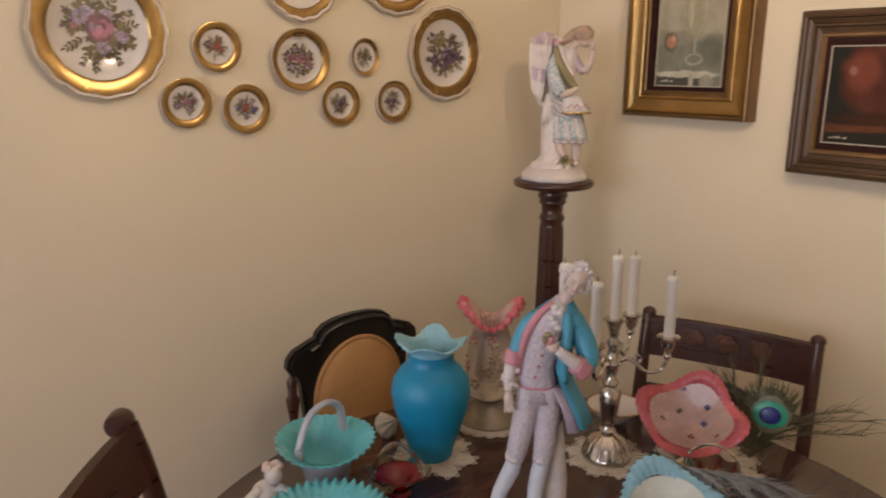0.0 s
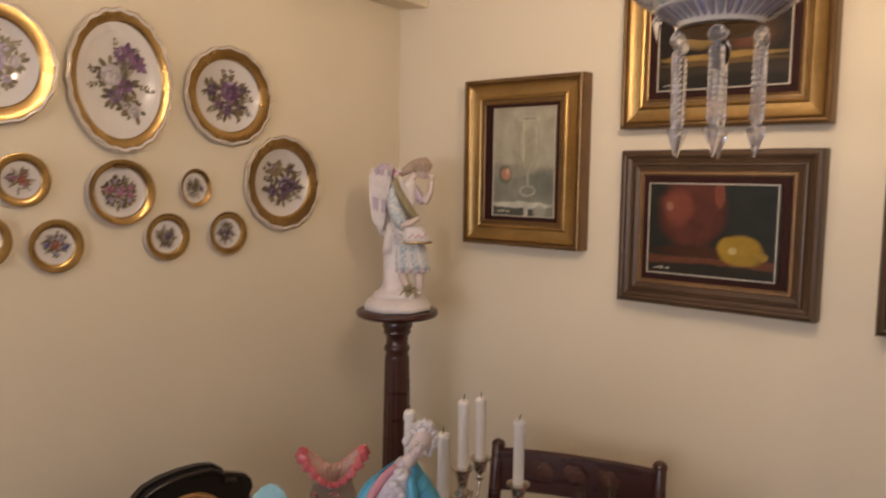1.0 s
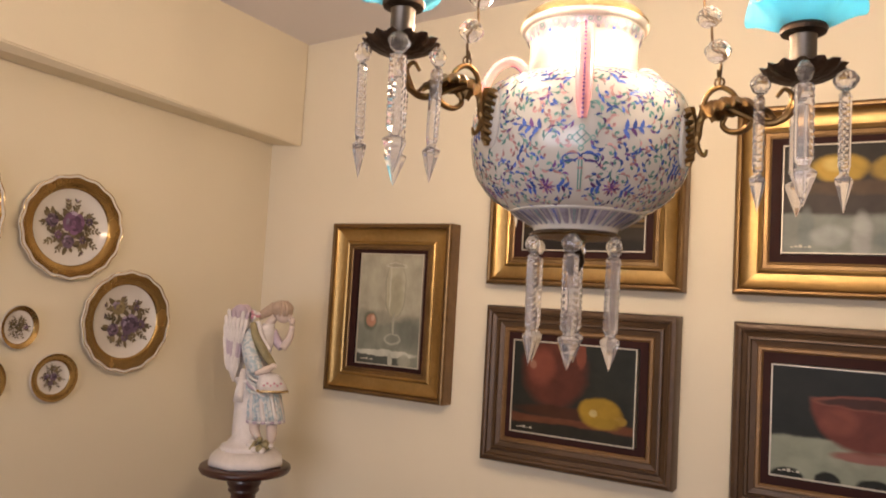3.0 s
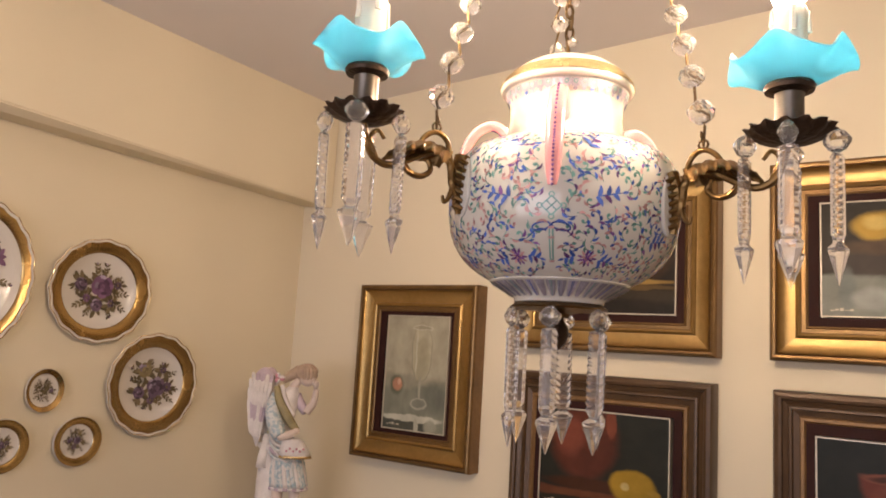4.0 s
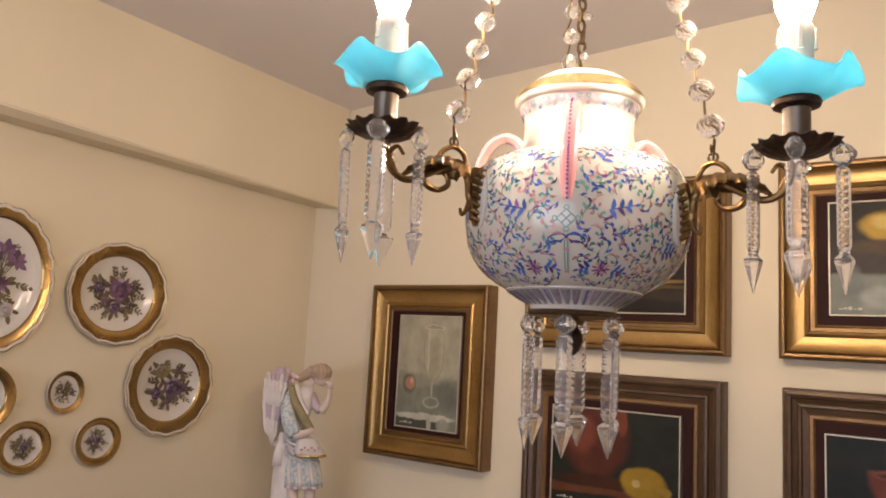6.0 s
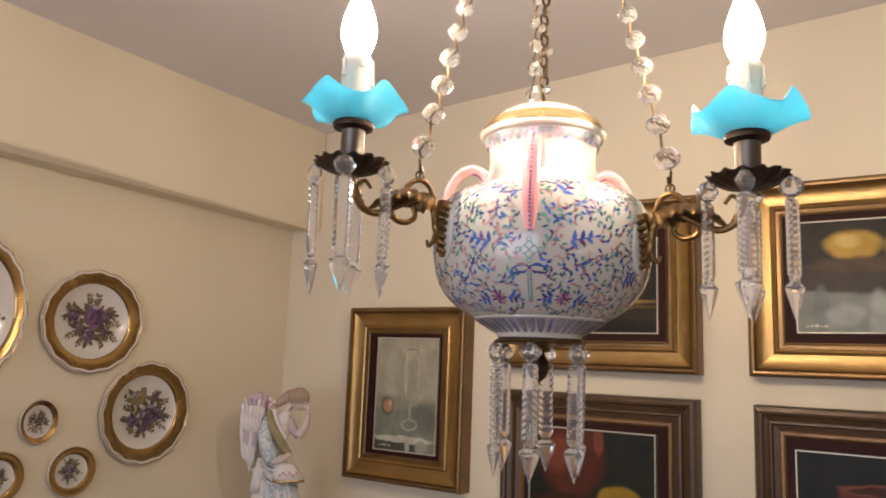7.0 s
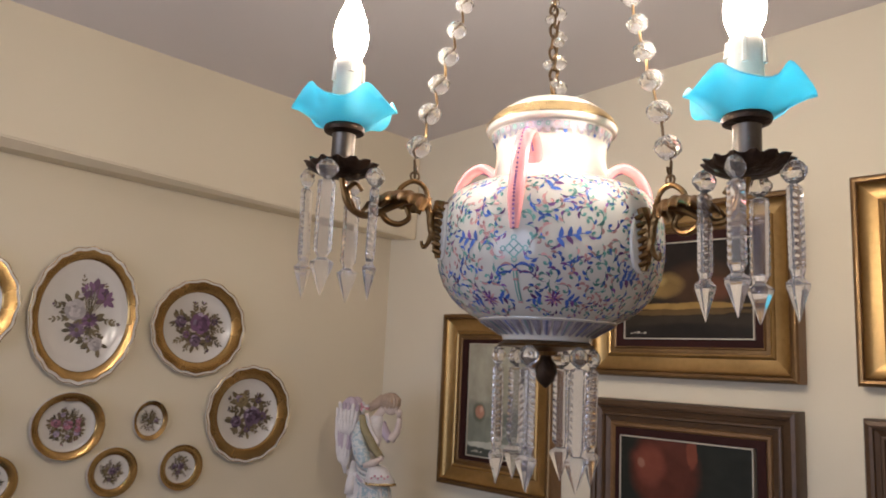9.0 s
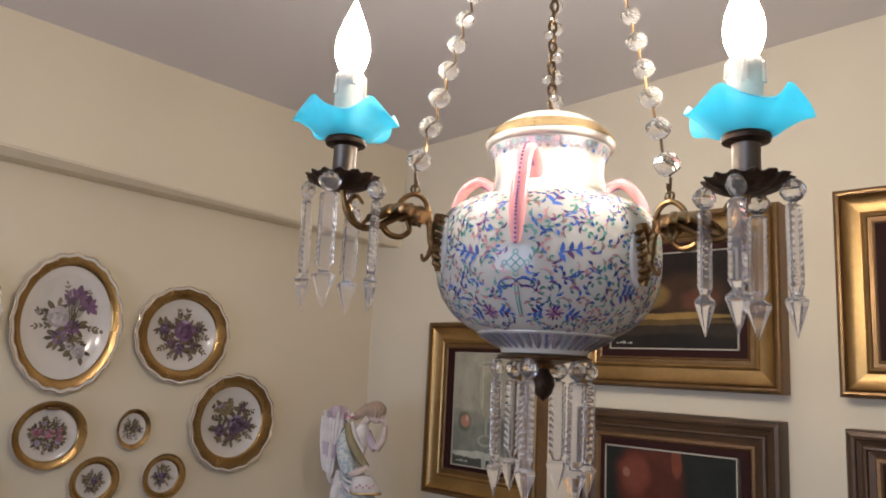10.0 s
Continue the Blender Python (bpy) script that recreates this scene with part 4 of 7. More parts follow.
ARM_R = 0.2205
RUFFLE = [(0.019, 0.000), (0.024, 0.001), (0.031, 0.005), (0.038, 0.011), (0.045, 0.017), (0.051, 0.0200), (0.0505, 0.0215), (0.044, 0.0185), (0.037, 0.0125), (0.030, 0.0065), (0.019, 0.003)]


def ruffle(a, i):
    k = (0, 0, 0.12, 0.38, 0.75, 1.0, 1.0, 0.75, 0.38, 0.12, 0)[i]
    w = math.cos(5 * a) + 0.18 * math.cos(10 * a + 0.7)
    return 1 - 0.07 * k * w + 0.02 * k * math.sin(2 * a), 0.0092 * k * w


for arm_i, (ang, dz) in enumerate(((A3 + 124.2, 0.004), (A3 + 237.0, -0.008), (A3 + 6.6, 0.0))):
    bm = bmesh.new()
    # scrolled branch
    tube(bm, smooth_path([(0.1185, 0, 1.842), (0.127, 0, 1.858), (0.130, 0, 1.876), (0.139, 0, 1.887), (0.154, 0, 1.885), (0.170, 0, 1.877), (0.186, 0, 1.868), (0.200, 0, 1.867), (0.213, 0, 1.877), (0.2205, 0, 1.903)], 6), lambda t: 0.0042 - 0.001 * t, 8)
    tube(bm, smooth_path([(0.126, 0, 1.857), (0.130, 0, 1.845), (0.135, 0, 1.840), (0.137, 0, 1.846)], 5), lambda t: 0.003 - 0.0015 * t, 7)
    tube(bm, smooth_path([(0.166, 0, 1.880), (0.161, 0, 1.897), (0.148, 0, 1.906), (0.136, 0, 1.900), (0.130, 0, 1.880)], 5), 0.0027, 7)
    tube(bm, smooth_path([(0.180, 0, 1.872), (0.172, 0, 1.863), (0.160, 0, 1.861), (0.151, 0, 1.868), (0.154, 0, 1.878)], 5), lambda t: 0.0036 - 0.0012 * t, 7)
    tube(bm, smooth_path([(0.206, 0, 1.871), (0.213, 0, 1.888), (0.206, 0, 1.897), (0.199, 0, 1.890)], 5), lambda t: 0.0028 - 0.001 * t, 7)
    arm = part("arm", bm, BRASS, chandelier, "cast brass scroll arm", at=pose(0, 0, dz, 0, 0, ang))
    # leaf cast on the branch: a folded, ribbed sheet with a toothed edge
    bm = bmesh.new()
    rows = {1: [], -1: []}
    for u in range(29):
        t = u / 28
        mid = Vector((0.128 + 0.066 * t, 0, 1.889 + 0.010 * math.sin(2.6 * t) - 0.016 * t * t))
        half = 0.0185 * math.sin(math.pi * (0.08 + 0.86 * t)) ** 0.7 * (1 + 0.16 * math.cos(6.2832 * 6 * t))
        for face in (1, -1):
            rows[face].append([bm.verts.new(mid + Vector((0.010 * abs(q) * (1 - 0.5 * t), half * q, -0.015 * abs(q) ** 1.4 * (1 - 0.4 * t) + 0.0011 * math.cos(6.2832 * (6 * t - 1.2 * abs(q))) + 0.0009 * face))) for q in [-1 + w / 5 for w in range(11)]])
    for face in (1, -1):
        for a, b in zip(rows[face], rows[face][1:]):
            for k in range(10):
                bm.faces.new((a[k], a[k + 1], b[k + 1], b[k]))
    for a, b in zip(range(28), range(1, 29)):
        for k in (0, 10):
            bm.faces.new((rows[1][a][k], rows[1][b][k], rows[-1][b][k], rows[-1][a][k]))
    for e in (0, 28):
        for k in range(10):
            bm.faces.new((rows[1][e][k], rows[1][e][k + 1], rows[-1][e][k + 1], rows[-1][e][k]))
    part("acanthus_leaf", bm, BRASS, arm, angle=60)
    bm = bmesh.new()
    rings = [[bm.verts.new(pot_arc(0.0155 * f * math.cos(6.2832 * k / 28) / 0.108, arc_of(1.858) + 0.030 * f * math.sin(6.2832 * k / 28), up)) for k in range(28)] for f, up in ((1.0, -0.001), (1.0, 0.0016), (0.94, 0.0028), (0.5, 0.0034))]
    for a, b in zip(rings, rings[1:]):
        for k in range(28):
            bm.faces.new((a[k], a[(k + 1) % 28], b[(k + 1) % 28], b[k]))
    bm.faces.new(rings[-1])
    part("boss", bm, POT, arm, "white porcelain boss behind the brass mount")
    bm = bmesh.new()
    spine = [pot_point(0, 1.886 - 0.0055 * k, 0.004) for k in range(11)]
    tube(bm, spine, lambda t: 0.0068 * (1 - 0.55 * t), 8, flat=1.3)
    for k in range(7):
        for sg in (-1, 1):
            z = 1.884 - 0.007 * k
            root, end = pot_point(-sg * 0.02, z, 0.005), pot_point(sg * (0.105 - 0.009 * k), z - 0.007, 0.003)
            tube(bm, [root, (root + end) / 2 + Vector((0.003, 0, 0)), end], lambda q: 0.0038 - 0.0016 * q, 6)
    part("pot_mount", bm, BRASS, arm, "leaf-cast brass mount on the pot")
    bm = bmesh.new()
    bob = [(0.010, 1.9005), (0.022, 1.9035), (0.031, 1.9085), (0.0345, 1.9135), (0.0325, 1.9145), (0.024, 1.9125), (0.010, 1.912)]
    lathe(bm, bob, 56, lambda a, i: (1 + (0.07 * math.cos(14 * a) + 0.03 * math.cos(28 * a + 1) if 1 < i < 6 else 0), 0.0014 * math.cos(14 * a + 1) if 1 < i < 6 else 0), Matrix.Translation((ARM_R, 0, 0)))
    part("drip_pan", bm, BRONZE, arm, "dark pierced bronze drip pan")
    part("socket", lathe(bmesh.new(), [(0.0115, 1.912), (0.0115, 1.943), (0.013, 1.946)], 24, None, Matrix.Translation((ARM_R, 0, 0))), PEWTER, arm)
    part("shade_cup", lathe(bmesh.new(), [(0.012, 1.944), (0.0195, 1.9465), (0.0205, 1.950), (0.019, 1.953)], 28, None, Matrix.Translation((ARM_R, 0, 0))), BRONZE, arm)
    part("ruffled_shade", lathe(bmesh.new(), RUFFLE, 72, ruffle, Matrix.Translation((ARM_R, 0, 1.9525)) @ Matrix.Rotation((0.63, 1.03, 0.8)[arm_i], 4, "Z"), close=True), OPALBLUE, arm, "blue opal glass bobeche with ruffled edge", angle=80)
    bm = bmesh.new()
    lathe(bm, [(0.0145, 1.953), (0.0145, 2.008), (0.0150, 2.016), (0.0135, 2.020), (0.010, 2.0205)], 20, None, Matrix.Translation((ARM_R, 0, 0)))
    for k, (a, ln) in enumerate(((0.3, 0.020), (1.6, 0.012), (2.8, 0.026), (3.9, 0.014), (5.2, 0.022))):
        tube(bm, [(ARM_R + 0.0142 * math.cos(a), 0.0142 * math.sin(a), 2.017), (ARM_R + 0.0146 * math.cos(a), 0.0146 * math.sin(a), 2.017 - ln)], lambda t: 0.0022 + 0.001 * t, 6)
    part("candle_sleeve", bm, CANDLE, arm, "ivory mock candle with wax drips")
    part("bulb", lathe(bmesh.new(), [(0.008, 2.0205), (0.0125, 2.027), (0.0165, 2.038), (0.0175, 2.048), (0.0155, 2.061), (0.0105, 2.076), (0.0055, 2.089), (0.0018, 2.099), (0.0001, 2.101)], 20, None, Matrix.Translation((ARM_R, 0, 0))), BULB, arm, "glowing candle-flame bulb", angle=80)
    for k in range(4):
        a = radians(90 * k + (61.2, 14.4, 79.8)[arm_i])
        x, y = ARM_R + 0.0350 * math.cos(a), 0.0350 * math.sin(a)
        part("bead", ARMBEAD, None, arm, at=pose(x, y, 1.9010, 0, 0, 30 * k))
        part("prism", PRISM, None, arm, at=pose(x, y, 1.8915, rnd.uniform(-1.5, 1.5), rnd.uniform(-1.5, 1.5), math.degrees(a) + 90 + rnd.uniform(-20, 20)))
    # the chain of beads up to the ceiling
    beads = []
    at = lambda z: Vector((0.1445 - 0.258 * (z - 1.942), 0, z))
    z, r, k = 1.942, 0.0128, 0
    wire = [Vector((0.147, 0, 1.909)), at(1.928)]
    while z < ROSE_Z - 0.03 - dz:
        beads.append((bead_mesh(r), Matrix.Translation(at(z)) @ pose(0, 0, 0, rnd.uniform(-8, 8), rnd.uniform(-8, 8), rnd.uniform(0, 90))))
        for q in range(5):
            b = q / 5
            wire.append(at(z - r + 2 * r * b + 0.002) + Vector((0.004 * math.sin(6.28 * b), 0.7 * r * math.sin(3.14 * b) * (1 if k % 2 else 0.5), 0)))
        gap = 2 * r + 0.0085
        r = max(0.0090, r * 0.955)
        z += gap if k else gap + 0.002
        k += 1
    wire.append(at(ROSE_Z - 0.022 - dz))
    bm = bmesh.new()
    tube(bm, wire, 0.0014, 6)
    for q in range(2):
        tube(bm, [(0.147 - 0.001 * q, 0.003 * math.cos(a + q), 1.911 + 0.007 * q + 0.0045 * math.sin(a)) if q else (0.147 + 0.0045 * math.cos(a), 0, 1.911 + 0.0045 * math.sin(a)) for a in [6.283 * j / 10 for j in range(11)]], 0.0013, 5)
    chain = part("bead_chain", bm, DARKBRASS, chandelier, "chain of cut crystal beads on brass wire", at=pose(0, 0, dz, 0, 0, ang))
    for me, spot in beads:
        part("bead", me, None, chain, at=spot)
# the middle chain that carries the pot: brass links with small beads
def link_mesh(length, wide, wire_r):
    bm = bmesh.new()
    pts = [(wide * math.cos(6.2832 * q / 16), 0, length / 2 * math.sin(6.2832 * q / 16)) for q in range(17)]
    tube(bm, pts, wire_r, 6)
    return mesh_of("link", bm, DARKBRASS)


LINK, TINY = link_mesh(0.0150, 0.0038, 0.0017), bead_mesh(0.0056)
bm = tube(bmesh.new(), [(0, 0, 2.015), (0.001, 0, 2.024), (0.0, 0.001, 2.030)], 0.0022, 8)
stem_chain = part("stem_chain", bm, BRASS, chandelier, "dark brass link chain with small beads")
count = int((ROSE_Z - 0.03 - 2.030) / 0.0122)
for k in range(count + 1):
    z = 2.034 + 0.0122 * k
    part("link", LINK, None, stem_chain, at=pose(0.0012 * math.sin(k), 0.0012 * math.cos(1.7 * k), z, rnd.uniform(-6, 6), rnd.uniform(-6, 6), 90 * (k % 2) + 35 + rnd.uniform(-12, 12)))
    if k % 2 == 0:
        part("bead", TINY, None, stem_chain, at=pose(0.0064 * math.cos(1.9 * k + 4.2), 0.0064 * math.sin(1.9 * k + 4.2), z, 0, 0, 20 * k))
part("ceiling_rose", lathe(bmesh.new(), [(0.012, ROSE_Z - 0.030), (0.030, ROSE_Z - 0.026), (0.034, ROSE_Z - 0.014), (0.052, ROSE_Z - 0.004), (0.052, ROSE_Z + 0.001)], 32), BRASS, chandelier)


# ---- table and what stands on it ----
MAHOGANY = mat("dark_mahogany", (0.050, 0.014, 0.009), 0.30, vary=0.18, scale=6, grain=(1, 1, 6), coat=0.35, bump=0.05)
TABLEWOOD = mat("polished_mahogany_top", (0.055, 0.018, 0.012), 0.26, vary=0.35, scale=4, grain=(1, 7, 1), coat=0.3)
BLACKWOOD = mat("ebonised_wood", (0.012, 0.010, 0.009), 0.32, vary=0.4, scale=12, bump=0.1)
INLAY = mat("worn_rail_carving", (0.115, 0.055, 0.042), 0.4, vary=0.5, scale=25, bump=0.2)
TAN = mat("tan_upholstery", (0.44, 0.23, 0.085), 0.75, vary=0.15, scale=6, bump=0.15, bump_scale=300)
SILVER = mat("tarnished_silver", (0.62, 0.58, 0.52), 0.18, 1.0, vary=0.2, scale=30)
WAX = mat("white_wax", (0.82, 0.78, 0.72), 0.45, vary=0.05, scale=30, sub=0.3)
WICK = mat("burnt_wick", (0.05, 0.03, 0.02), 0.9, vary=0.2)
SATINBLUE = mat("satin_blue_glass", (0.0, 0.26, 0.46), 0.46, vary=0.16, scale=6, bump=0.06, bump_scale=25)
PALEBLUE = mat("pale_blue_opal_glass", (0.26, 0.52, 0.62), 0.3, vary=0.12, scale=14)
TEAL = mat("teal_opal_glass", (0.11, 0.46, 0.50), 0.25, vary=0.15, scale=12)
OPAL = mat("milky_opal_glass", (0.55, 0.57, 0.62), 0.2, vary=0.08, scale=16, trans=0.25)
RUBY = mat("ruby_glass", (0.23, 0.004, 0.009), 0.14, vary=0.15, scale=12, coat=0.15)
CRIMSON = mat("crimson_glass_edge", (0.52, 0.115, 0.13), 0.22, vary=0.2, scale=20)
BLUSH = mat("blush_painted_glass", (0.68, 0.46, 0.41), 0.25, vary=0.2, scale=14, trans=0.35)
FROST = mat("frosted_painted_glass", (0.84, 0.74, 0.66), 0.30, vary=0.15, scale=10, trans=0.80)
FADED = mat("faded_painted_leaf", (0.44, 0.33, 0.24), 0.4, vary=0.2, scale=40)
FADEDROSE = mat("faded_painted_rose", (0.52, 0.26, 0.23), 0.4, vary=0.2, scale=40)
AMBERGLASS = glass("smoky_glass", (0.80, 0.74, 0.62), 0.08, 1.40)
CREAMOPAL = mat("cream_opal_glass", (0.62, 0.66, 0.60), 0.3, vary=0.15, scale=14)
SMOKE = mat("smoky_foot_glass", (0.34, 0.27, 0.18), 0.2, vary=0.2, scale=12, trans=0.35)
LACE = mat("cream_lace", (0.66, 0.60, 0.50), 0.9, vary=0.15, scale=60, bump=0.4, bump_scale=250)
BISQUE = mat("white_bisque", (0.73, 0.68, 0.655), 0.5, vary=0.14, scale=30, bump=0.25, bump_scale=90)
FLESH = mat("bisque_flesh", (0.68, 0.56, 0.49), 0.5, vary=0.05, scale=30)
HAIR = mat("bisque_light_brown", (0.46, 0.34, 0.25), 0.55, vary=0.2, scale=60, bump=0.3)
PRINTED = two_tone("bisque_sprigged", (0.62, 0.57, 0.60), (0.52, 0.46, 0.54), 260, 0.54, bump=1.0)
COATBLUE = mat("bisque_blue", (0.07, 0.35, 0.50), 0.42, vary=0.14, scale=25, bump=0.15)
LILAC = mat("bisque_lilac", (0.52, 0.42, 0.48), 0.5, vary=0.14, scale=30, bump=0.15)
PALESKY = two_tone("bisque_pale_blue", (0.62, 0.63, 0.62), (0.36, 0.47, 0.53), 110, 0.52)
STOCKING = mat("bisque_stocking", (0.60, 0.64, 0.70), 0.5, vary=0.12, scale=40, bump=0.3)
ROSEBISQUE = mat("bisque_rose", (0.62, 0.28, 0.32), 0.5, vary=0.12, scale=30)
OLIVE = mat("bisque_olive", (0.30, 0.25, 0.13), 0.55, vary=0.3, scale=50, bump=0.3)
FEATHER = mat("feather_barbs", (0.11, 0.11, 0.055), 0.5, vary=0.3, scale=40, island=0.4)
EYEGREEN = mat("feather_eye_green", (0.02, 0.28, 0.17), 0.3, vary=0.2, scale=60)
EYEBLUE = mat("feather_eye_blue", (0.012, 0.02, 0.16), 0.3, vary=0.2, scale=60)
EYETAN = mat("feather_eye_bronze", (0.15, 0.14, 0.075), 0.45, vary=0.3, scale=60)
GREYFEATHER = mat("silver_grey_plume", (0.26, 0.28, 0.28), 0.6, vary=0.3, scale=60, island=0.4)

TX, TY = 0.9, 0.75
table = thing("dining_table", "round dark polished mahogany dining table crowded with ornaments", "table", at=pose(TX, TY, 0))
part("tabletop", lathe(bmesh.new(), [(0.62, TABLE - 0.034), (0.675, TABLE - 0.032), (0.689, TABLE - 0.020), (0.689, TABLE - 0.008), (0.680, TABLE), (0.35, TABLE + 0.0001), (0.0001, TABLE + 0.0001)], 128), TABLEWOOD, table, angle=50)
part("apron", lathe(bmesh.new(), [(0.50, TABLE - 0.10), (0.52, TABLE - 0.095), (0.52, TABLE - 0.034)], 96), MAHOGANY, table)
part("column", lathe(bmesh.new(), [(0.12, 0.14), (0.10, 0.18), (0.06, 0.24), (0.055, 0.40), (0.085, 0.52), (0.06, 0.58), (0.14, 0.62)], 32), MAHOGANY, table)
for k in range(4):
    bm = tube(bmesh.new(), smooth_path([(0.06, 0, 0.20), (0.18, 0, 0.17), (0.32, 0, 0.07), (0.42, 0, 0.026)], 5), lambda t: 0.036 - 0.012 * t, 10)
    part("leg", bm, MAHOGANY, table, at=pose(0, 0, 0, 0, 0, 90 * k + 45))


def toward(x, y):
    """Degrees that turn a thing's front (its -y) to the middle of the walk."""
    return math.degrees(math.atan2(y - 0.08, x - 0.10)) - 90


# candelabra
CANX, CANY = 1.242, 0.951
cand = thing("candelabra", "five-light silver candelabra with tall white candles", "candelabra", at=pose(CANX, CANY, TABLE + 0.004))
bm = bmesh.new()
lathe(bm, [(0.052, 0), (0.054, 0.006), (0.052, 0.012), (0.047, 0.018), (0.043, 0.030), (0.034, 0.042), (0.020, 0.050), (0.012, 0.056)], 72, lambda a, i: (1 + (0.05 * math.cos(18 * a) if 2 < i < 6 else 0), 0))
part("base", bm, SILVER, cand, "gadrooned silver base", angle=60)
part("stem", lathe(bmesh.new(), [(0.012, 0.056), (0.018, 0.062), (0.011, 0.070), (0.014, 0.080), (0.021, 0.125), (0.022, 0.150), (0.013, 0.160), (0.018, 0.168), (0.010, 0.178), (0.013, 0.205), (0.020, 0.212), (0.012, 0.222), (0.009, 0.245), (0.015, 0.256), (0.008, 0.266), (0.011, 0.275)], 24), SILVER, cand, angle=70)


def candle_parts(parent, m, z, length, seedn):
    part("cup", lathe(bmesh.new(), [(0.004, z - 0.030), (0.010, z - 0.026), (0.014, z - 0.010), (0.0145, z - 0.004), (0.022, z), (0.0225, z + 0.003), (0.013, z + 0.004)], 24, ring_shape(8, 0.03), m), SILVER, parent, angle=60)
    r = random.Random(seedn)
    bm = lathe(bmesh.new(), [(0.0105, z + 0.003), (0.0105, z + length - 0.014), (0.0118, z + length - 0.010), (0.0115, z + length - 0.004), (0.008, z + length)], 16, None, m)
    for k in range(4):
        a, ln = r.uniform(0, 6.28), r.uniform(0.010, 0.03)
        tube(bm, [(0.0108 * math.cos(a), 0.0108 * math.sin(a), z + length - 0.006), (0.0108 * math.cos(a), 0.0108 * math.sin(a), z + length - ln)], lambda t: 0.0012 + 0.0009 * t, 6, m=m)
    candle = part("candle", bm, WAX, parent, "white candle with melted top", angle=60)
    part("wick", tube(bmesh.new(), [(0, 0, z + length - 0.001), (0.0006, 0, z + length + 0.006), (0.0024, 0, z + length + 0.011)], 0.0009, 5, m=m), WICK, candle)


candle_parts(cand, Matrix(), 0.305, 0.136, 1)
for k, ang in enumerate((-64.7, 18.0, 115.3, 198.0)):
    m = Matrix.Rotation(radians(ang), 4, "Z")
    bm = tube(bmesh.new(), smooth_path([(0.012, 0, 0.215), (0.030, 0, 0.226), (0.050, 0, 0.218), (0.072, 0, 0.205), (0.095, 0, 0.212), (0.106, 0, 0.232), (0.108, 0, 0.252)], 5), lambda t: 0.0045 - 0.001 * t, 8)
    tube(bm, smooth_path([(0.050, 0, 0.218), (0.058, 0, 0.232), (0.048, 0, 0.238), (0.044, 0, 0.230)], 4), 0.0028, 6)
    ball(bm, (0.108, 0, 0.246), (0.009, 0.009, 0.008), u=10, v=6)
    arm = part("arm", bm, SILVER, cand, at=m)
    candle_parts(arm, Matrix.Translation((0.108, 0, 0)), 0.284, 0.128 + 0.004 * (k == 1), 3 + k)
    arm.parent = cand


# doilies
def doily(label, x, y, r, points, depth):
    bm = bmesh.new()
    n = points * 10
    lathe(bm, [(r * 0.985, 0.0), (r, 0.0012), (r * 0.985, 0.0024), (r * 0.9, 0.0026), (r * 0.55, 0.0022), (0.0001, 0.002)], n, lambda a, i: (1 - depth * (1 - abs(math.cos(points * a / 2))) if i < 4 else 1.0, 0))
    for k in range(points):
        for q, (rr, s) in enumerate(((0.90, 0.05), (0.74, 0.035))):
            a = 2 * math.pi * (k + 0.5 * q) / points
            ball(bm, (r * rr * math.cos(a), r * rr * math.sin(a), 0.0028), (r * s, r * s, 0.0012), u=8, v=4)
    for k in range(points * 4):
        a = 2 * math.pi * (k + 0.5) / (points * 4)
        rr = r * (1 - depth * (1 - abs(math.cos(points * a / 2)))) + 0.003
        tube(bm, [(rr * math.cos(a) + 0.0048 * math.cos(a + b), rr * math.sin(a) + 0.0048 * math.sin(a + b), 0.0022 + 0.0008 * math.sin(3 * b + k)) for b in [6.2832 * q / 10 for q in range(11)]], 0.0013, 5)
        tube(bm, [(r * 0.45 * math.cos(a), r * 0.45 * math.sin(a), 0.0032), ((rr - 0.006) * math.cos(a), (rr - 0.006) * math.sin(a), 0.0032)], 0.0011, 5)
    return tagged(part("doily", bm, LACE, at=pose(x, y, TABLE + 0.0006)), label, "doily", "lace doilies on the table")


doily("scalloped cream lace doily under a blue vase", 0.955, 1.185, 0.092, 7, 0.35)
doily("scalloped cream lace doily under a painted vase", 1.172, 1.243, 0.098, 22, 0.10)
doily("cream lace doily under the candelabra", CANX, CANY, 0.085, 9, 0.25)
doily("cream lace doily under the pink bowl", 1.385, 0.800, 0.105, 10, 0.25)


def glassware(name, label, category, x, y, z=TABLE + 0.003, turn=0.0, tilt=0.0):
    return thing(name, label, category, at=pose(x, y, z, tilt, 0, turn))


def frill(count, amount, lift, weights, phase=0.0, spikes=0, spike=0.0):
    def f(a, i):
        k = weights[i]
        return 1 + k * (amount * math.cos(count * a + phase) + spike * math.cos(spikes * a)), k * lift * math.cos(count * a + phase)
    return f


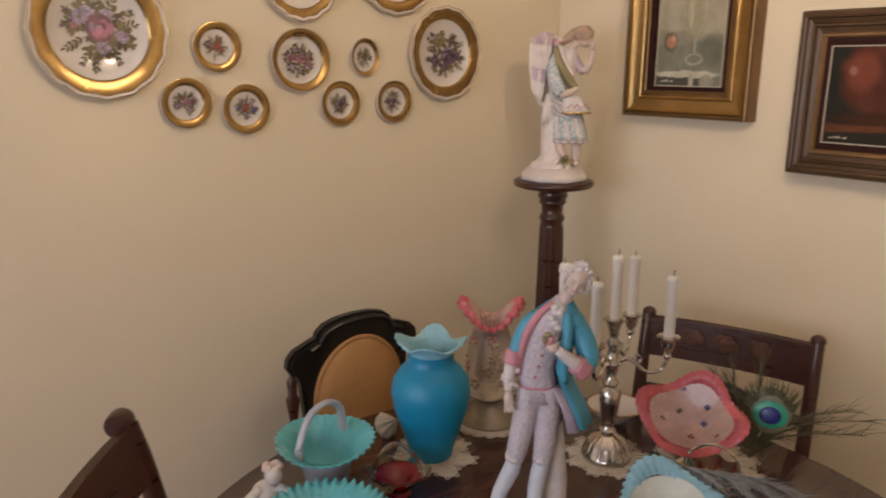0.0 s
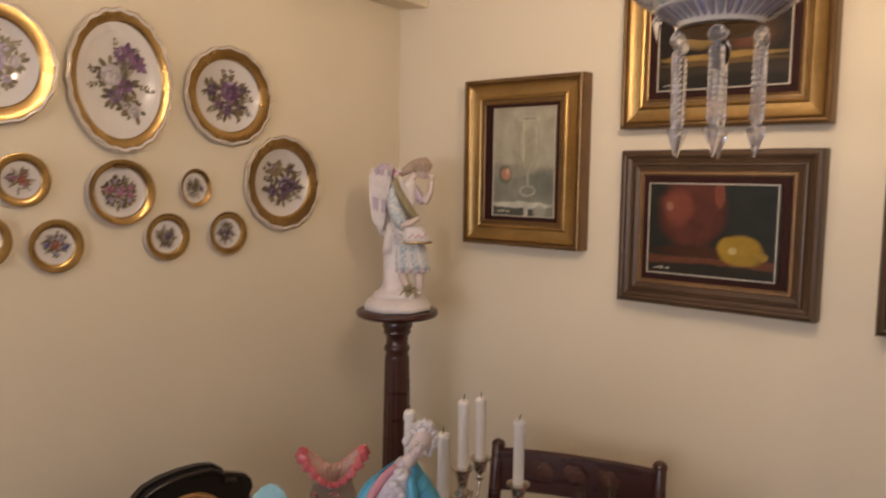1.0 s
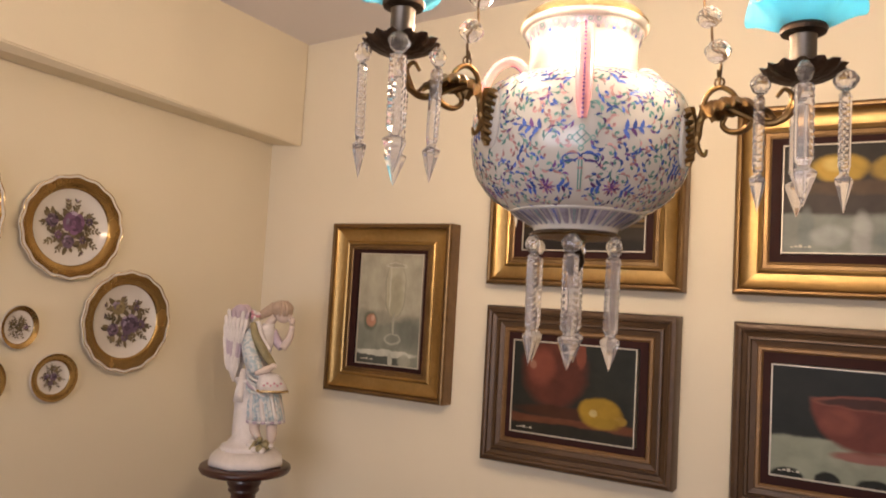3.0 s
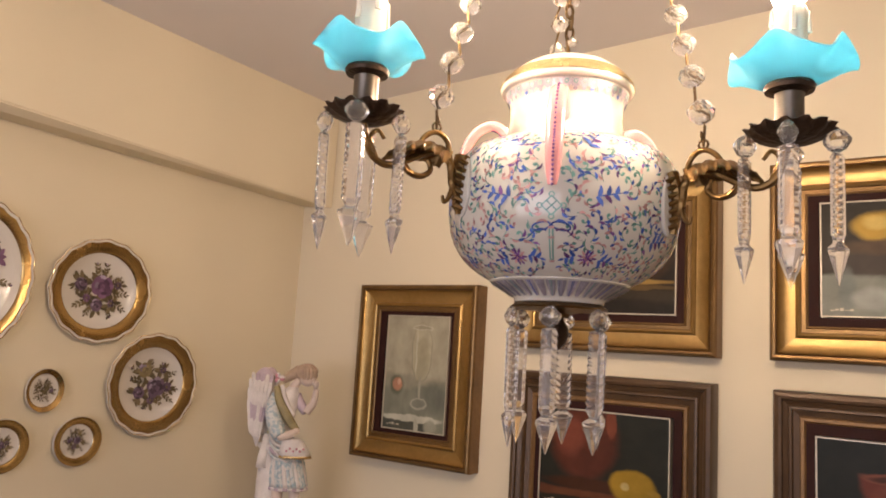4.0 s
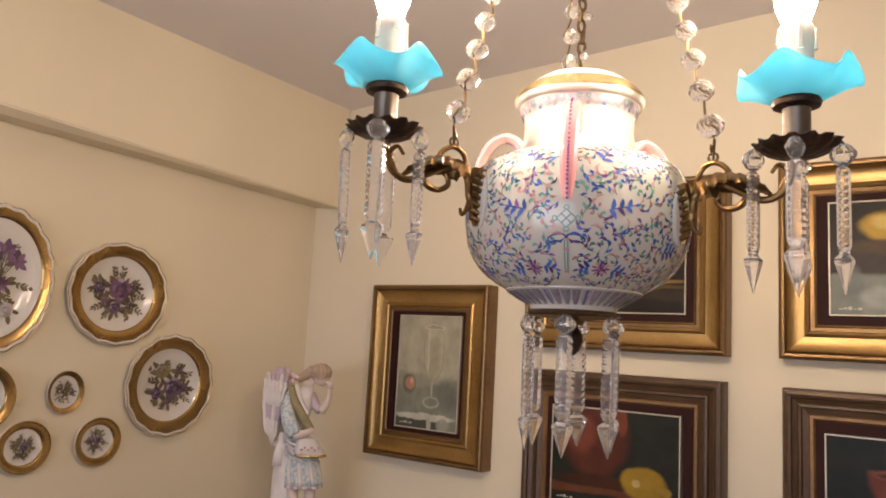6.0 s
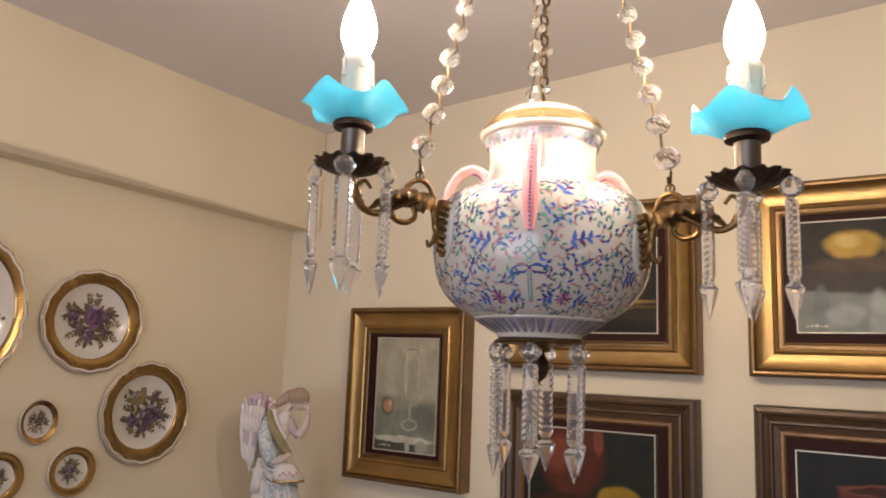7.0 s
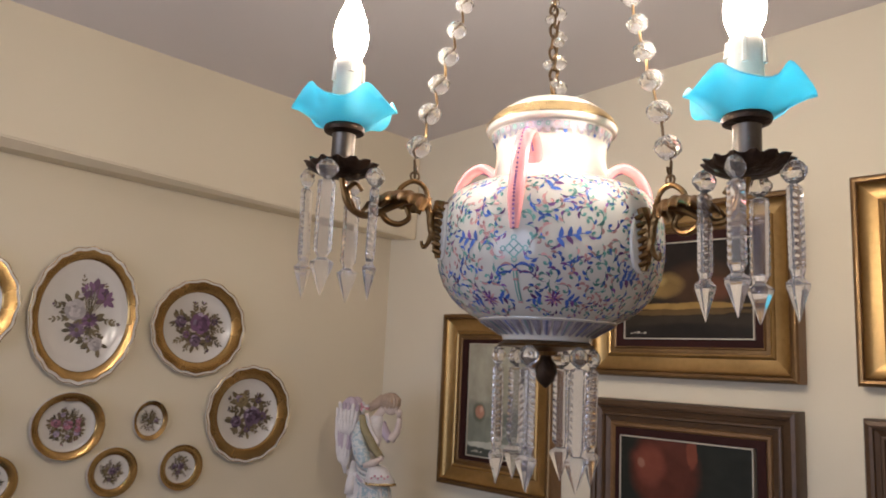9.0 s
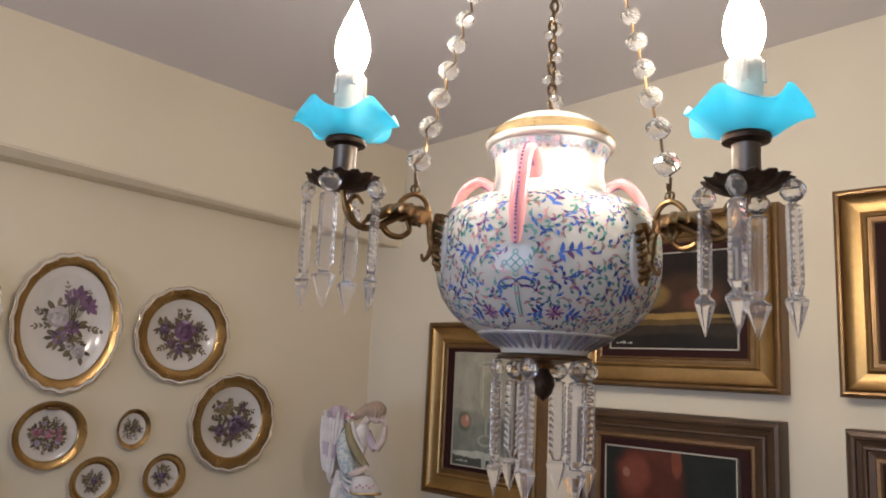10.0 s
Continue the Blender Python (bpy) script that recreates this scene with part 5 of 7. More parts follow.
# blue vase
v = glassware("vase", "satin blue glass vase with pale ruffled rim", "vase", 0.955, 1.190, TABLE + 0.0035, toward(0.955, 1.19))
part("body", lathe(bmesh.new(), [(0.040, 0.0), (0.044, 0.003), (0.048, 0.020), (0.062, 0.065), (0.077, 0.110), (0.083, 0.145), (0.080, 0.172), (0.066, 0.196), (0.052, 0.208), (0.0465, 0.219), (0.047, 0.234)], 64, cap=False), SATINBLUE, v, angle=60)
W = (0, 0.1, 0.5, 1.0, 1.0, 0.5, 0.1, 0)
part("ruffled_rim", lathe(bmesh.new(), [(0.046, 0.232), (0.050, 0.242), (0.058, 0.251), (0.067, 0.256), (0.066, 0.259), (0.056, 0.254), (0.047, 0.244), (0.042, 0.215)], 120, frill(4, 0.13, 0.010, W, 0.6, 30, 0.025), close=True), PALEBLUE, v, "pale blue crimped rim", angle=80)

# painted tall vase with crimson frill
v = glassware("vase", "tall frosted glass vase painted with flowers, crimson frill", "vase", 1.172, 1.243, TABLE + 0.0035, toward(1.17, 1.24))
part("foot", lathe(bmesh.new(), [(0.078, 0), (0.080, 0.004), (0.070, 0.014), (0.040, 0.036), (0.030, 0.048), (0.034, 0.056)], 48), SMOKE, v, "smoky glass spreading foot", angle=60)
part("body", lathe(bmesh.new(), [(0.030, 0.050), (0.048, 0.062), (0.055, 0.095), (0.056, 0.140), (0.053, 0.180), (0.044, 0.208), (0.037, 0.232)], 48, cap=False), FROST, v, angle=60)
W = (0, 0.25, 0.7, 1.1, 1.2, 1.0, 1.0, 1.15, 1.05, 0.65, 0.2, 0)
bm = lathe(bmesh.new(), [(0.036, 0.205), (0.038, 0.222), (0.042, 0.242), (0.049, 0.262), (0.058, 0.268), (0.067, 0.256), (0.065, 0.253), (0.057, 0.264), (0.047, 0.259), (0.039, 0.241), (0.034, 0.222), (0.032, 0.205)], 192, frill(2, 0.13, 0.024, W, 0.0, 22, 0.06), close=True)
for f in bm.faces:
    f.material_index = 1 if math.hypot(*f.calc_center_median().xy) > 0.049 else 0
part("frilled_rim", bm, [BLUSH, CRIMSON], v, "crimson crimped glass frill", angle=80)
r = random.Random(9)
for k in range(11):
    bm = bmesh.new()
    a, z = r.uniform(-2.9, -0.2), r.uniform(0.085, 0.215)
    rr = 0.0535 if z < 0.175 else 0.0535 - 0.32 * (z - 0.175)
    for q in range(5):
        b = 6.28 * q / 5
        ball(bm, ((rr) * math.cos(a + 0.17 * math.cos(b)), rr * math.sin(a + 0.17 * math.cos(b)), z + 0.0095 * math.sin(b)), (0.0055, 0.0055, 0.0055), u=7, v=5)
    part("painted_flower", bm, (FADED, FADEDROSE, FADED, FADED)[k % 4], v)

# crimped basket in teal and opal glass
v = glassware("glass_basket", "teal and opal glass basket with crimped edge", "basket", 0.725, 1.231, TABLE + 0.003, toward(0.75, 1.27), 4.0)

part("body", lathe(bmesh.new(), [(0.036, 0.0), (0.042, 0.004), (0.046, 0.030), (0.054, 0.068), (0.064, 0.083)], 48, cap=False), OPAL, v, "milky opal bowl", angle=60)
W = (0.0, 0.4, 0.8, 1.0, 1.0, 0.8, 0.4, 0.0)
part("crimped_rim", lathe(bmesh.new(), [(0.058, 0.077), (0.070, 0.087), (0.083, 0.096), (0.094, 0.101), (0.094, 0.104), (0.081, 0.099), (0.064, 0.087), (0.050, 0.071)], 132, frill(2, 0.01, 0.004, W, 0.5, 33, 0.030), Matrix.Rotation(0.0, 4, "Z"), close=True), TEAL, v, "teal lining and crimped rim", angle=80)
part("lining", lathe(bmesh.new(), [(0.070, 0.091), (0.060, 0.081), (0.045, 0.054), (0.030, 0.036), (0.0001, 0.030)], 48, cap=False), TEAL, v, angle=80)
part("handle", tube(bmesh.new(), smooth_path([(-0.052, -0.034, 0.075), (-0.050, -0.032, 0.110), (-0.030, -0.014, 0.160), (0.002, 0.008, 0.175), (0.028, 0.030, 0.153), (0.036, 0.040, 0.098)], 6), lambda t: 0.0085 - 0.002 * math.sin(3.1 * t), 10, flat=1.2), OPAL, v, "arched opal glass handle")

# small ruby basket
v = glassware("glass_basket", "small ruby glass basket with clear handle", "basket", 0.815, 1.115, TABLE + 0.001, toward(0.8, 1.1))
part("body", lathe(bmesh.new(), [(0.022, 0.0), (0.024, 0.004), (0.020, 0.010), (0.034, 0.024), (0.048, 0.044), (0.045, 0.044), (0.030, 0.024), (0.0001, 0.014)], 48), RUBY, v, angle=60)
W = (0.3, 0.8, 1, 1, 0.8, 0.3)
part("clear_rim", lathe(bmesh.new(), [(0.046, 0.041), (0.053, 0.049), (0.060, 0.052), (0.059, 0.055), (0.050, 0.052), (0.044, 0.044)], 90, frill(6, 0.07, 0.004, W, 0.3), close=True), AMBERGLASS, v, angle=80)
bm = tube(bmesh.new(), smooth_path([(-0.048, 0, 0.048), (-0.030, 0, 0.090), (-0.004, 0, 0.108), (0.022, 0, 0.092), (0.046, 0, 0.048)], 6), 0.0042, 8)
part("handle", bm, AMBERGLASS, v)
bm = bmesh.new()
for q in range(5):
    ball(bm, (-0.018 + 0.006 * math.cos(6.28 * q / 5), -0.046, 0.040 + 0.006 * math.sin(6.28 * q / 5)), (0.0045, 0.003, 0.0045), u=8, v=5)
part("glass_flower", bm, YELLOWPRINT, v, "applied yellow glass flower")

# crimped teal bowl
v = glassware("crimped_bowl", "aqua opal glass bowl with saw-tooth crimped edge", "bowl", 0.622, 1.062, TABLE + 0.001, toward(0.7, 1.05))
part("body", lathe(bmesh.new(), [(0.050, 0.0), (0.054, 0.004), (0.066, 0.020), (0.086, 0.040), (0.083, 0.040), (0.062, 0.022), (0.0001, 0.010)], 64), OPAL, v, angle=60)
W = (0.2, 0.6, 1, 1, 0.6, 0.2)
part("crimped_rim", lathe(bmesh.new(), [(0.083, 0.036), (0.098, 0.052), (0.112, 0.060), (0.111, 0.063), (0.095, 0.055), (0.080, 0.040)], 160, frill(40, 0.035, 0.004, W), close=True), TEAL, v, "aqua saw-tooth rim", angle=80)

# blush bowl on a clear foot, turned to the room
v = glassware("frilled_bowl", "blush glass bowl with crimson frill on silver foot", "bowl", 1.375, 0.815, TABLE + 0.004, toward(1.385, 0.8))
part("foot", lathe(bmesh.new(), [(0.048, 0), (0.050, 0.005), (0.034, 0.012), (0.014, 0.024), (0.012, 0.040), (0.020, 0.048), (0.018, 0.058)], 40, ring_shape(10, 0.03)), SILVER, v, "chased silver foot", angle=60)
tip = Matrix.Translation((-0.022, -0.004, 0.084)) @ Matrix.Rotation(radians(38), 4, "X") @ Matrix.Diagonal((0.86, 0.76, 0.9, 1))
part("bowl", lathe(bmesh.new(), [(0.022, -0.012), (0.045, 0.000), (0.072, 0.018), (0.098, 0.034), (0.096, 0.037), (0.068, 0.022), (0.042, 0.005), (0.0001, -0.004)], 72, frill(4, 0.06, 0.010, (0, 0, 0.3, 0.9, 0.9, 0.3, 0, 0), 0.9), tip), BLUSH, v, "painted blush bowl", angle=80)
W = (0.6, 0.9, 1, 1, 0.9, 0.6)
part("frill", lathe(bmesh.new(), [(0.094, 0.033), (0.110, 0.041), (0.122, 0.044), (0.121, 0.047), (0.108, 0.044), (0.093, 0.037)], 168, frill(4, 0.09, 0.016, W, 0.9, 42, 0.016), tip, close=True), CRIMSON, v, "crimson crimped frill", angle=80)
r = random.Random(4)
for k in range(7):
    bm = bmesh.new()
    a, d = 2.4 * k, 0.03 + 0.009 * k
    c = tip @ Vector((d * math.cos(a), d * math.sin(a), 0.004 + 0.34 * max(0, d - 0.03) + 0.004))
    for q in range(4):
        ball(bm, c + Vector((0.004 * math.cos(1.57 * q), 0, 0.004 * math.sin(1.57 * q))), 0.0030, u=7, v=5)
    part("painted_flower", bm, (BLUEPRINT, LEAFPRINT, ORANGEPRINT)[k % 3], v)

# fluted dish in front of it
v = glassware("sweet_dish", "small fluted silver dish with a looped handle", "dish", 1.300, 0.742, TABLE + 0.001, toward(1.3, 0.74))
part("dish", lathe(bmesh.new(), [(0.024, 0), (0.027, 0.004), (0.018, 0.010), (0.040, 0.026), (0.056, 0.044), (0.054, 0.046), (0.036, 0.029), (0.0001, 0.020)], 72, lambda a, i: (1 + (0.06 * math.cos(9 * a) if 3 < i < 7 else 0), 0.003 * math.cos(9 * a) if 4 < i < 7 else 0)), SILVER, v, angle=60)
part("handle", tube(bmesh.new(), smooth_path([(-0.050, 0, 0.042), (-0.040, 0, 0.078), (0.0, 0, 0.098), (0.040, 0, 0.078), (0.050, 0, 0.042)], 6), 0.0032, 8), SILVER, v)

# blue frilled bowl in front
v = glassware("frilled_bowl", "pale blue glass bowl with pleated rim", "bowl", 1.125, 0.720, TABLE + 0.001, toward(1.13, 0.735))
part("foot", lathe(bmesh.new(), [(0.040, 0), (0.043, 0.004), (0.022, 0.014), (0.026, 0.022)], 40), PALEBLUE, v)
tip = Matrix.Translation((0, 0, 0.026)) @ Matrix.Rotation(radians(20), 4, "X") @ Matrix.Diagonal((0.85, 0.85, 0.9, 1))
part("bowl", lathe(bmesh.new(), [(0.020, -0.008), (0.052, 0.006), (0.080, 0.030), (0.078, 0.033), (0.048, 0.012), (0.0001, 0.0)], 72, None, tip), CREAMOPAL, v, "cream opal inside", angle=80)
part("pleated_rim", lathe(bmesh.new(), [(0.076, 0.028), (0.094, 0.038), (0.108, 0.041), (0.107, 0.044), (0.092, 0.041), (0.075, 0.032)], 160, frill(3, 0.08, 0.012, W, 0.2, 36, 0.03), tip, close=True), PALEBLUE, v, "pleated pale blue rim", angle=80)

# peacock feathers and grey plumes
def plume(bm, root, tip, curl, barbs, length, slot, seedn, thick=0.0011):
    rr = random.Random(seedn)
    root, tip = Vector(root), Vector(tip)
    mid = (root + tip) / 2 + Vector(curl)
    path = smooth_path([root, mid, tip], 10)
    tube(bm, path, lambda t: thick * (1.4 - t), 5, slot)
    for k in range(barbs):
        t = (k + rr.random()) / barbs
        p = path[int(t * (len(path) - 1))]
        d = (tip - root).normalized()
        side = Vector((rr.uniform(-1, 1), rr.uniform(-1, 1), rr.uniform(-1, 1))).normalized()
        q = p + d * length * 0.7 + side * length * rr.uniform(0.1, 0.45)
        tube(bm, [p, p.lerp(q, 0.5) + Vector((0, 0, 0.004)), q], lambda s: 0.0009 * (1 - 0.75 * s), 3, slot)


feather = thing("peacock_feather", "green-bronze peacock feather with blue eye", "feather", "feathers on the table", pose(1.487, 0.735, TABLE + 0.003))
VIEW = Matrix.Rotation(radians(toward(1.45, 0.73)), 4, "Z")
bm = bmesh.new()
plume(bm, (0.0, 0.0, 0.004), VIEW @ Vector((0.0, 0.01, 0.150)), (0, 0, 0.01), 40, 0.05, 0, 2)
plume(bm, (0.0, 0.0, 0.004), VIEW @ Vector((-0.09, 0.02, 0.165)), (0, 0, 0.015), 44, 0.055, 0, 3)
shaft = part("shaft", bm, FEATHER, feather)
for nm, rx, rz, dz_, lift_, m_ in (("eye_bronze", 0.040, 0.048, 0.118, 0.0, EYETAN), ("eye_green", 0.034, 0.029, 0.111, 0.004, EYEGREEN), ("eye_blue", 0.021, 0.018, 0.111, 0.008, EYEBLUE)):
    part(nm, ball(bmesh.new(), VIEW @ Vector((0.006, -0.012 - lift_, dz_)), (rx, 0.003, rz), rot=VIEW @ Matrix.Rotation(radians(-12), 4, "X"), u=24, v=12), m_, feather)
rr = random.Random(77)
bm = bmesh.new()
for k in range(170):
    a = rr.uniform(0, 6.283)
    q0 = Vector((0.006 + 0.030 * math.cos(a), -0.010, 0.118 + 0.034 * math.sin(a)))
    ln = rr.uniform(0.016, 0.034) * (1.25 if math.sin(a) > 0.2 else 0.9)
    d = Vector((math.cos(a) * 0.8, 0, math.sin(a) * 0.9 + 0.55)).normalized()
    q1 = q0 + d * ln + Vector((0, rr.uniform(-0.004, 0.006), 0))
    tube(bm, [VIEW @ q0, VIEW @ ((q0 + q1) / 2 + Vector((0.003 * math.cos(a), -0.002, 0))), VIEW @ q1], lambda t: 0.0017 * (1 - 0.7 * t), 4)
for side in (-1, 1):
    for k in range(60):
        t = k / 60
        q0 = Vector((side * 0.002 - 0.02 * (1 - t), 0.0, 0.010 + 0.085 * t))
        q1 = q0 + Vector((side * rr.uniform(0.02, 0.045), rr.uniform(-0.008, 0.008), rr.uniform(0.015, 0.04)))
        tube(bm, [VIEW @ q0, VIEW @ ((q0 + q1) / 2 + Vector((0, 0, -0.004))), VIEW @ q1], lambda t_: 0.0014 * (1 - 0.7 * t_), 4)
tagged(part("vane", bm, FEATHER, feather, "olive-bronze barbs"), kind="stuff")
for sd, tipv, curl in ((12, (-0.115, 0.03, 0.165), (-0.02, 0, 0.02)), (13, (-0.075, 0.03, 0.185), (-0.03, 0, 0.02)), (14, (-0.02, 0.04, 0.200), (0, 0, 0.02)), (6, (0.19, 0.03, 0.115), (0, 0, 0.02)), (8, (0.18, 0.0, 0.095), (0, 0, 0.012)), (9, (0.155, 0.03, 0.130), (0, 0, 0.02))):
    f2 = thing("peacock_feather", "long olive peacock feather without an eye", "feather", "feathers on the table", pose(1.487, 0.735, TABLE + 0.003))
    bm = bmesh.new()
    plume(bm, VIEW @ Vector((-0.02, 0.01, 0.03)), VIEW @ Vector(tipv), curl, 46, 0.065, 0, sd)
    tagged(part("vane", bm, FEATHER, f2), kind="stuff")
for k in range(4):
    f2 = thing("plume", "silver-grey ornamental plume lying on the table", "feather", "plumes on the table", pose(1.225, 0.665, TABLE + 0.004))
    bm = bmesh.new()
    vw = Matrix.Rotation(radians(toward(1.22, 0.67)), 4, "Z")
    plume(bm, vw @ Vector((-0.085 + 0.018 * k, 0.03, 0.075)), vw @ Vector((0.02 + 0.055 * k, -0.03, 0.012 + 0.008 * k)), (0, 0, 0.035), 110, 0.06, 0, 20 + k, 0.003)
    tagged(part("vane", bm, GREYFEATHER, f2), kind="stuff")

# dish, shell
v = glassware("dish", "cream dish with a gold line beside the candelabra", "dish", 1.395, 1.050, TABLE + 0.001, toward(1.4, 1.05))
part("bowl", lathe(bmesh.new(), [(0.030, 0.0), (0.034, 0.003), (0.050, 0.020), (0.066, 0.036), (0.063, 0.037), (0.045, 0.022), (0.0001, 0.012)], 48), PORCELAIN, v, angle=60)
part("gilt_line", lathe(bmesh.new(), [(0.0645, 0.0362), (0.0672, 0.0366), (0.066, 0.0384), (0.0625, 0.0378)], 48, close=True), RIMGOLD, v)
bm = bmesh.new()
lathe(bm, [(0.0001, 0.0), (0.022, 0.004), (0.030, 0.016), (0.022, 0.028), (0.010, 0.040), (0.0001, 0.050)], 40, lambda a, i: (1 + 0.10 * math.cos(9 * a), 0.002 * math.cos(9 * a)))
tagged(part("seashell", bm, LACE, at=pose(0.925, 1.340, TABLE + 0.011, 55, 12, 30), angle=80), "ribbed cream seashell lying on the table", "shell")


# ---- statuettes: one mesh each ----
def statuette(name, label, x, y, z, mats, build, turn=None):
    bm = bmesh.new()
    build(bm)
    return tagged(part(name, bm, mats, at=pose(x, y, z, 0, 0, toward(x, y) if turn is None else turn), angle=180), label, "figurine", "porcelain figurines")


def limb(bm, pts, r0, r1, slot, n=10, bulge=0.0):
    tube(bm, smooth_path(pts, 5), lambda t: r0 + (r1 - r0) * t + bulge * math.sin(math.pi * t), n, slot)


def loft(bm, secs, slot, n=24, a0=0.0, a1=360.0, thick=0.0, fold=0.0, folds=7):
    """A skin through ellipses (cx, cy, z, rx, ry); over a part of the round when thick is given."""
    rows = []
    for j_, (cx, cy, z, rx, ry) in enumerate(secs):
        w = fold * (1 - j_ / (len(secs) - 1))
        angs = [radians(a0 + (a1 - a0) * k / n) for k in range(n + 1)]
        ring = [(cx + rx * (1 + w * math.cos(folds * a)) * math.cos(a), cy + ry * (1 + w * math.cos(folds * a)) * math.sin(a), z) for a in angs]
        if thick:
            ring += [(cx + (rx - thick) * math.cos(a), cy + (ry - thick) * math.sin(a), z + 0.001) for a in angs[::-1]]
        else:
            ring = ring[:-1]
        rows.append([bm.verts.new(p) for p in ring])
    fs, m_ = [], len(rows[0])
    for a, b in zip(rows, rows[1:]):
        for k in range(m_):
            fs.append(bm.faces.new((a[k], a[(k + 1) % m_], b[(k + 1) % m_], b[k])))
    fs += [bm.faces.new(rows[0][::-1]), bm.faces.new(rows[-1])]
    for f in fs:
        f.material_index = slot


def gentleman(bm):
    # 0 bisque, 1 flesh, 2 blue, 3 lilac, 4 rose, 5 olive, 6 hair
    lathe(bm, [(0.075, 0.0), (0.078, 0.006), (0.072, 0.012), (0.060, 0.016), (0.0001, 0.018)], 36, ring_shape(7, 0.05), slot=5)
    limb(bm, [(0.040, 0.030, 0.015), (0.044, 0.028, 0.08), (0.040, 0.026, 0.16), (0.040, 0.020, 0.215)], 0.026, 0.015, 0)
    # stockings, breeches, shoes
    for x0, x1, x2 in ((-0.066, -0.032, -0.008), (0.008, 0.016, 0.027)):
        limb(bm, [(x0, -0.020, 0.028), ((x0 + x1) / 2 - 0.003, -0.010, 0.078), (x1, -0.006, 0.125), (x1 + 0.004, -0.006, 0.150)], 0.0085, 0.0130, 8, 12, bulge=0.004)
        limb(bm, [(x1 + 0.003, -0.006, 0.140), ((x1 + x2) / 2 + 0.002, -0.004, 0.195), (x2, -0.001, 0.250), (x2 * 0.7 + 0.003, 0.0, 0.280)], 0.0160, 0.0225, 7, 12, bulge=0.002)
        limb(bm, [(x1 + 0.003, -0.006, 0.143), (x1 + 0.004, -0.006, 0.151)], 0.0165, 0.0165, 0, 12)
        ball(bm, (x0 - 0.002, -0.032, 0.024), (0.010, 0.022, 0.009), 4)
        ball(bm, (x0 - 0.002, -0.046, 0.030), (0.005, 0.004, 0.004), 0)
    # waistcoat
    loft(bm, [(0.008, 0, 0.255, 0.036, 0.025), (0.006, 0, 0.285, 0.032, 0.023), (0.005, 0, 0.315, 0.030, 0.024), (0.010, 0, 0.350, 0.033, 0.027), (0.020, 0, 0.385, 0.036, 0.027), (0.029, 0, 0.408, 0.034, 0.023), (0.037, 0, 0.425, 0.020, 0.017), (0.042, 0, 0.440, 0.012, 0.012)], 7)
    loft(bm, [(0.006, 0, 0.281, 0.0335, 0.0245), (0.006, 0, 0.285, 0.0330, 0.0245)], 4)
    for k in range(5):
        ball(bm, (0.001 + 0.005 * k, -0.026 - 0.001 * k, 0.305 + 0.020 * k), 0.0028, 4, 8, 5)
    # open coat with a flaring skirt
    loft(bm, [(0.062, 0.014, 0.212, 0.040, 0.040), (0.048, 0.010, 0.245, 0.042, 0.039), (0.026, 0.006, 0.290, 0.042, 0.034), (0.018, 0.005, 0.320, 0.041, 0.033), (0.020, 0.003, 0.360, 0.044, 0.034), (0.028, 0.002, 0.395, 0.046, 0.031), (0.036, 0.002, 0.418, 0.034, 0.024), (0.041, 0.002, 0.432, 0.020, 0.017)], 2, 30, -62, 165, 0.004, 0.07)
    loft(bm, [(0.050, 0.014, 0.204, 0.040, 0.038), (0.040, 0.010, 0.245, 0.040, 0.036), (0.022, 0.006, 0.285, 0.038, 0.031)], 3, 24, -75, 100, 0.003, 0.05)
    limb(bm, [(-0.027, -0.010, 0.300), (-0.023, -0.016, 0.340), (-0.012, -0.020, 0.385), (0.008, -0.014, 0.415), (0.028, -0.010, 0.432)], 0.004, 0.006, 4, 10, bulge=0.002)
    limb(bm, [(0.050, -0.026, 0.300), (0.048, -0.030, 0.345), (0.052, -0.026, 0.385), (0.050, -0.016, 0.420)], 0.006, 0.007, 2, 10, bulge=0.003)
    # arms with rose cuffs
    ball(bm, (0.002, 0.0, 0.400), (0.016, 0.018, 0.015), 2, 16, 10)
    limb(bm, [(0.004, 0.0, 0.406), (-0.012, -0.002, 0.388), (-0.024, -0.004, 0.362), (-0.031, -0.008, 0.342)], 0.0135, 0.0130, 2, 12, bulge=0.002)
    limb(bm, [(-0.033, -0.010, 0.346), (-0.037, -0.012, 0.324)], 0.0150, 0.0165, 4, 12)
    limb(bm, [(-0.037, -0.012, 0.328), (-0.041, -0.014, 0.300), (-0.041, -0.018, 0.276)], 0.012, 0.008, 0, 10)
    ball(bm, (-0.041, -0.020, 0.262), (0.0085, 0.009, 0.014), 1)
    for k in range(4):
        limb(bm, [(-0.046 + 0.0035 * k, -0.024, 0.258), (-0.046 + 0.004 * k, -0.028, 0.240 + 0.002 * (k % 2))], 0.0024, 0.0018, 1, 6)
    ball(bm, (0.060, 0.0, 0.398), (0.022, 0.022, 0.020), 2, 16, 10)
    limb(bm, [(0.058, 0.0, 0.404), (0.076, -0.004, 0.375), (0.088, -0.014, 0.345), (0.082, -0.024, 0.322)], 0.017, 0.0155, 2, 12, bulge=0.003)
    limb(bm, [(0.082, -0.026, 0.322), (0.066, -0.036, 0.338)], 0.0185, 0.0165, 4, 12)
    limb(bm, [(0.067, -0.036, 0.337), (0.050, -0.044, 0.352), (0.036, -0.046, 0.364)], 0.0115, 0.008, 0, 10)
    ball(bm, (0.028, -0.047, 0.368), (0.011, 0.008, 0.009), 1)
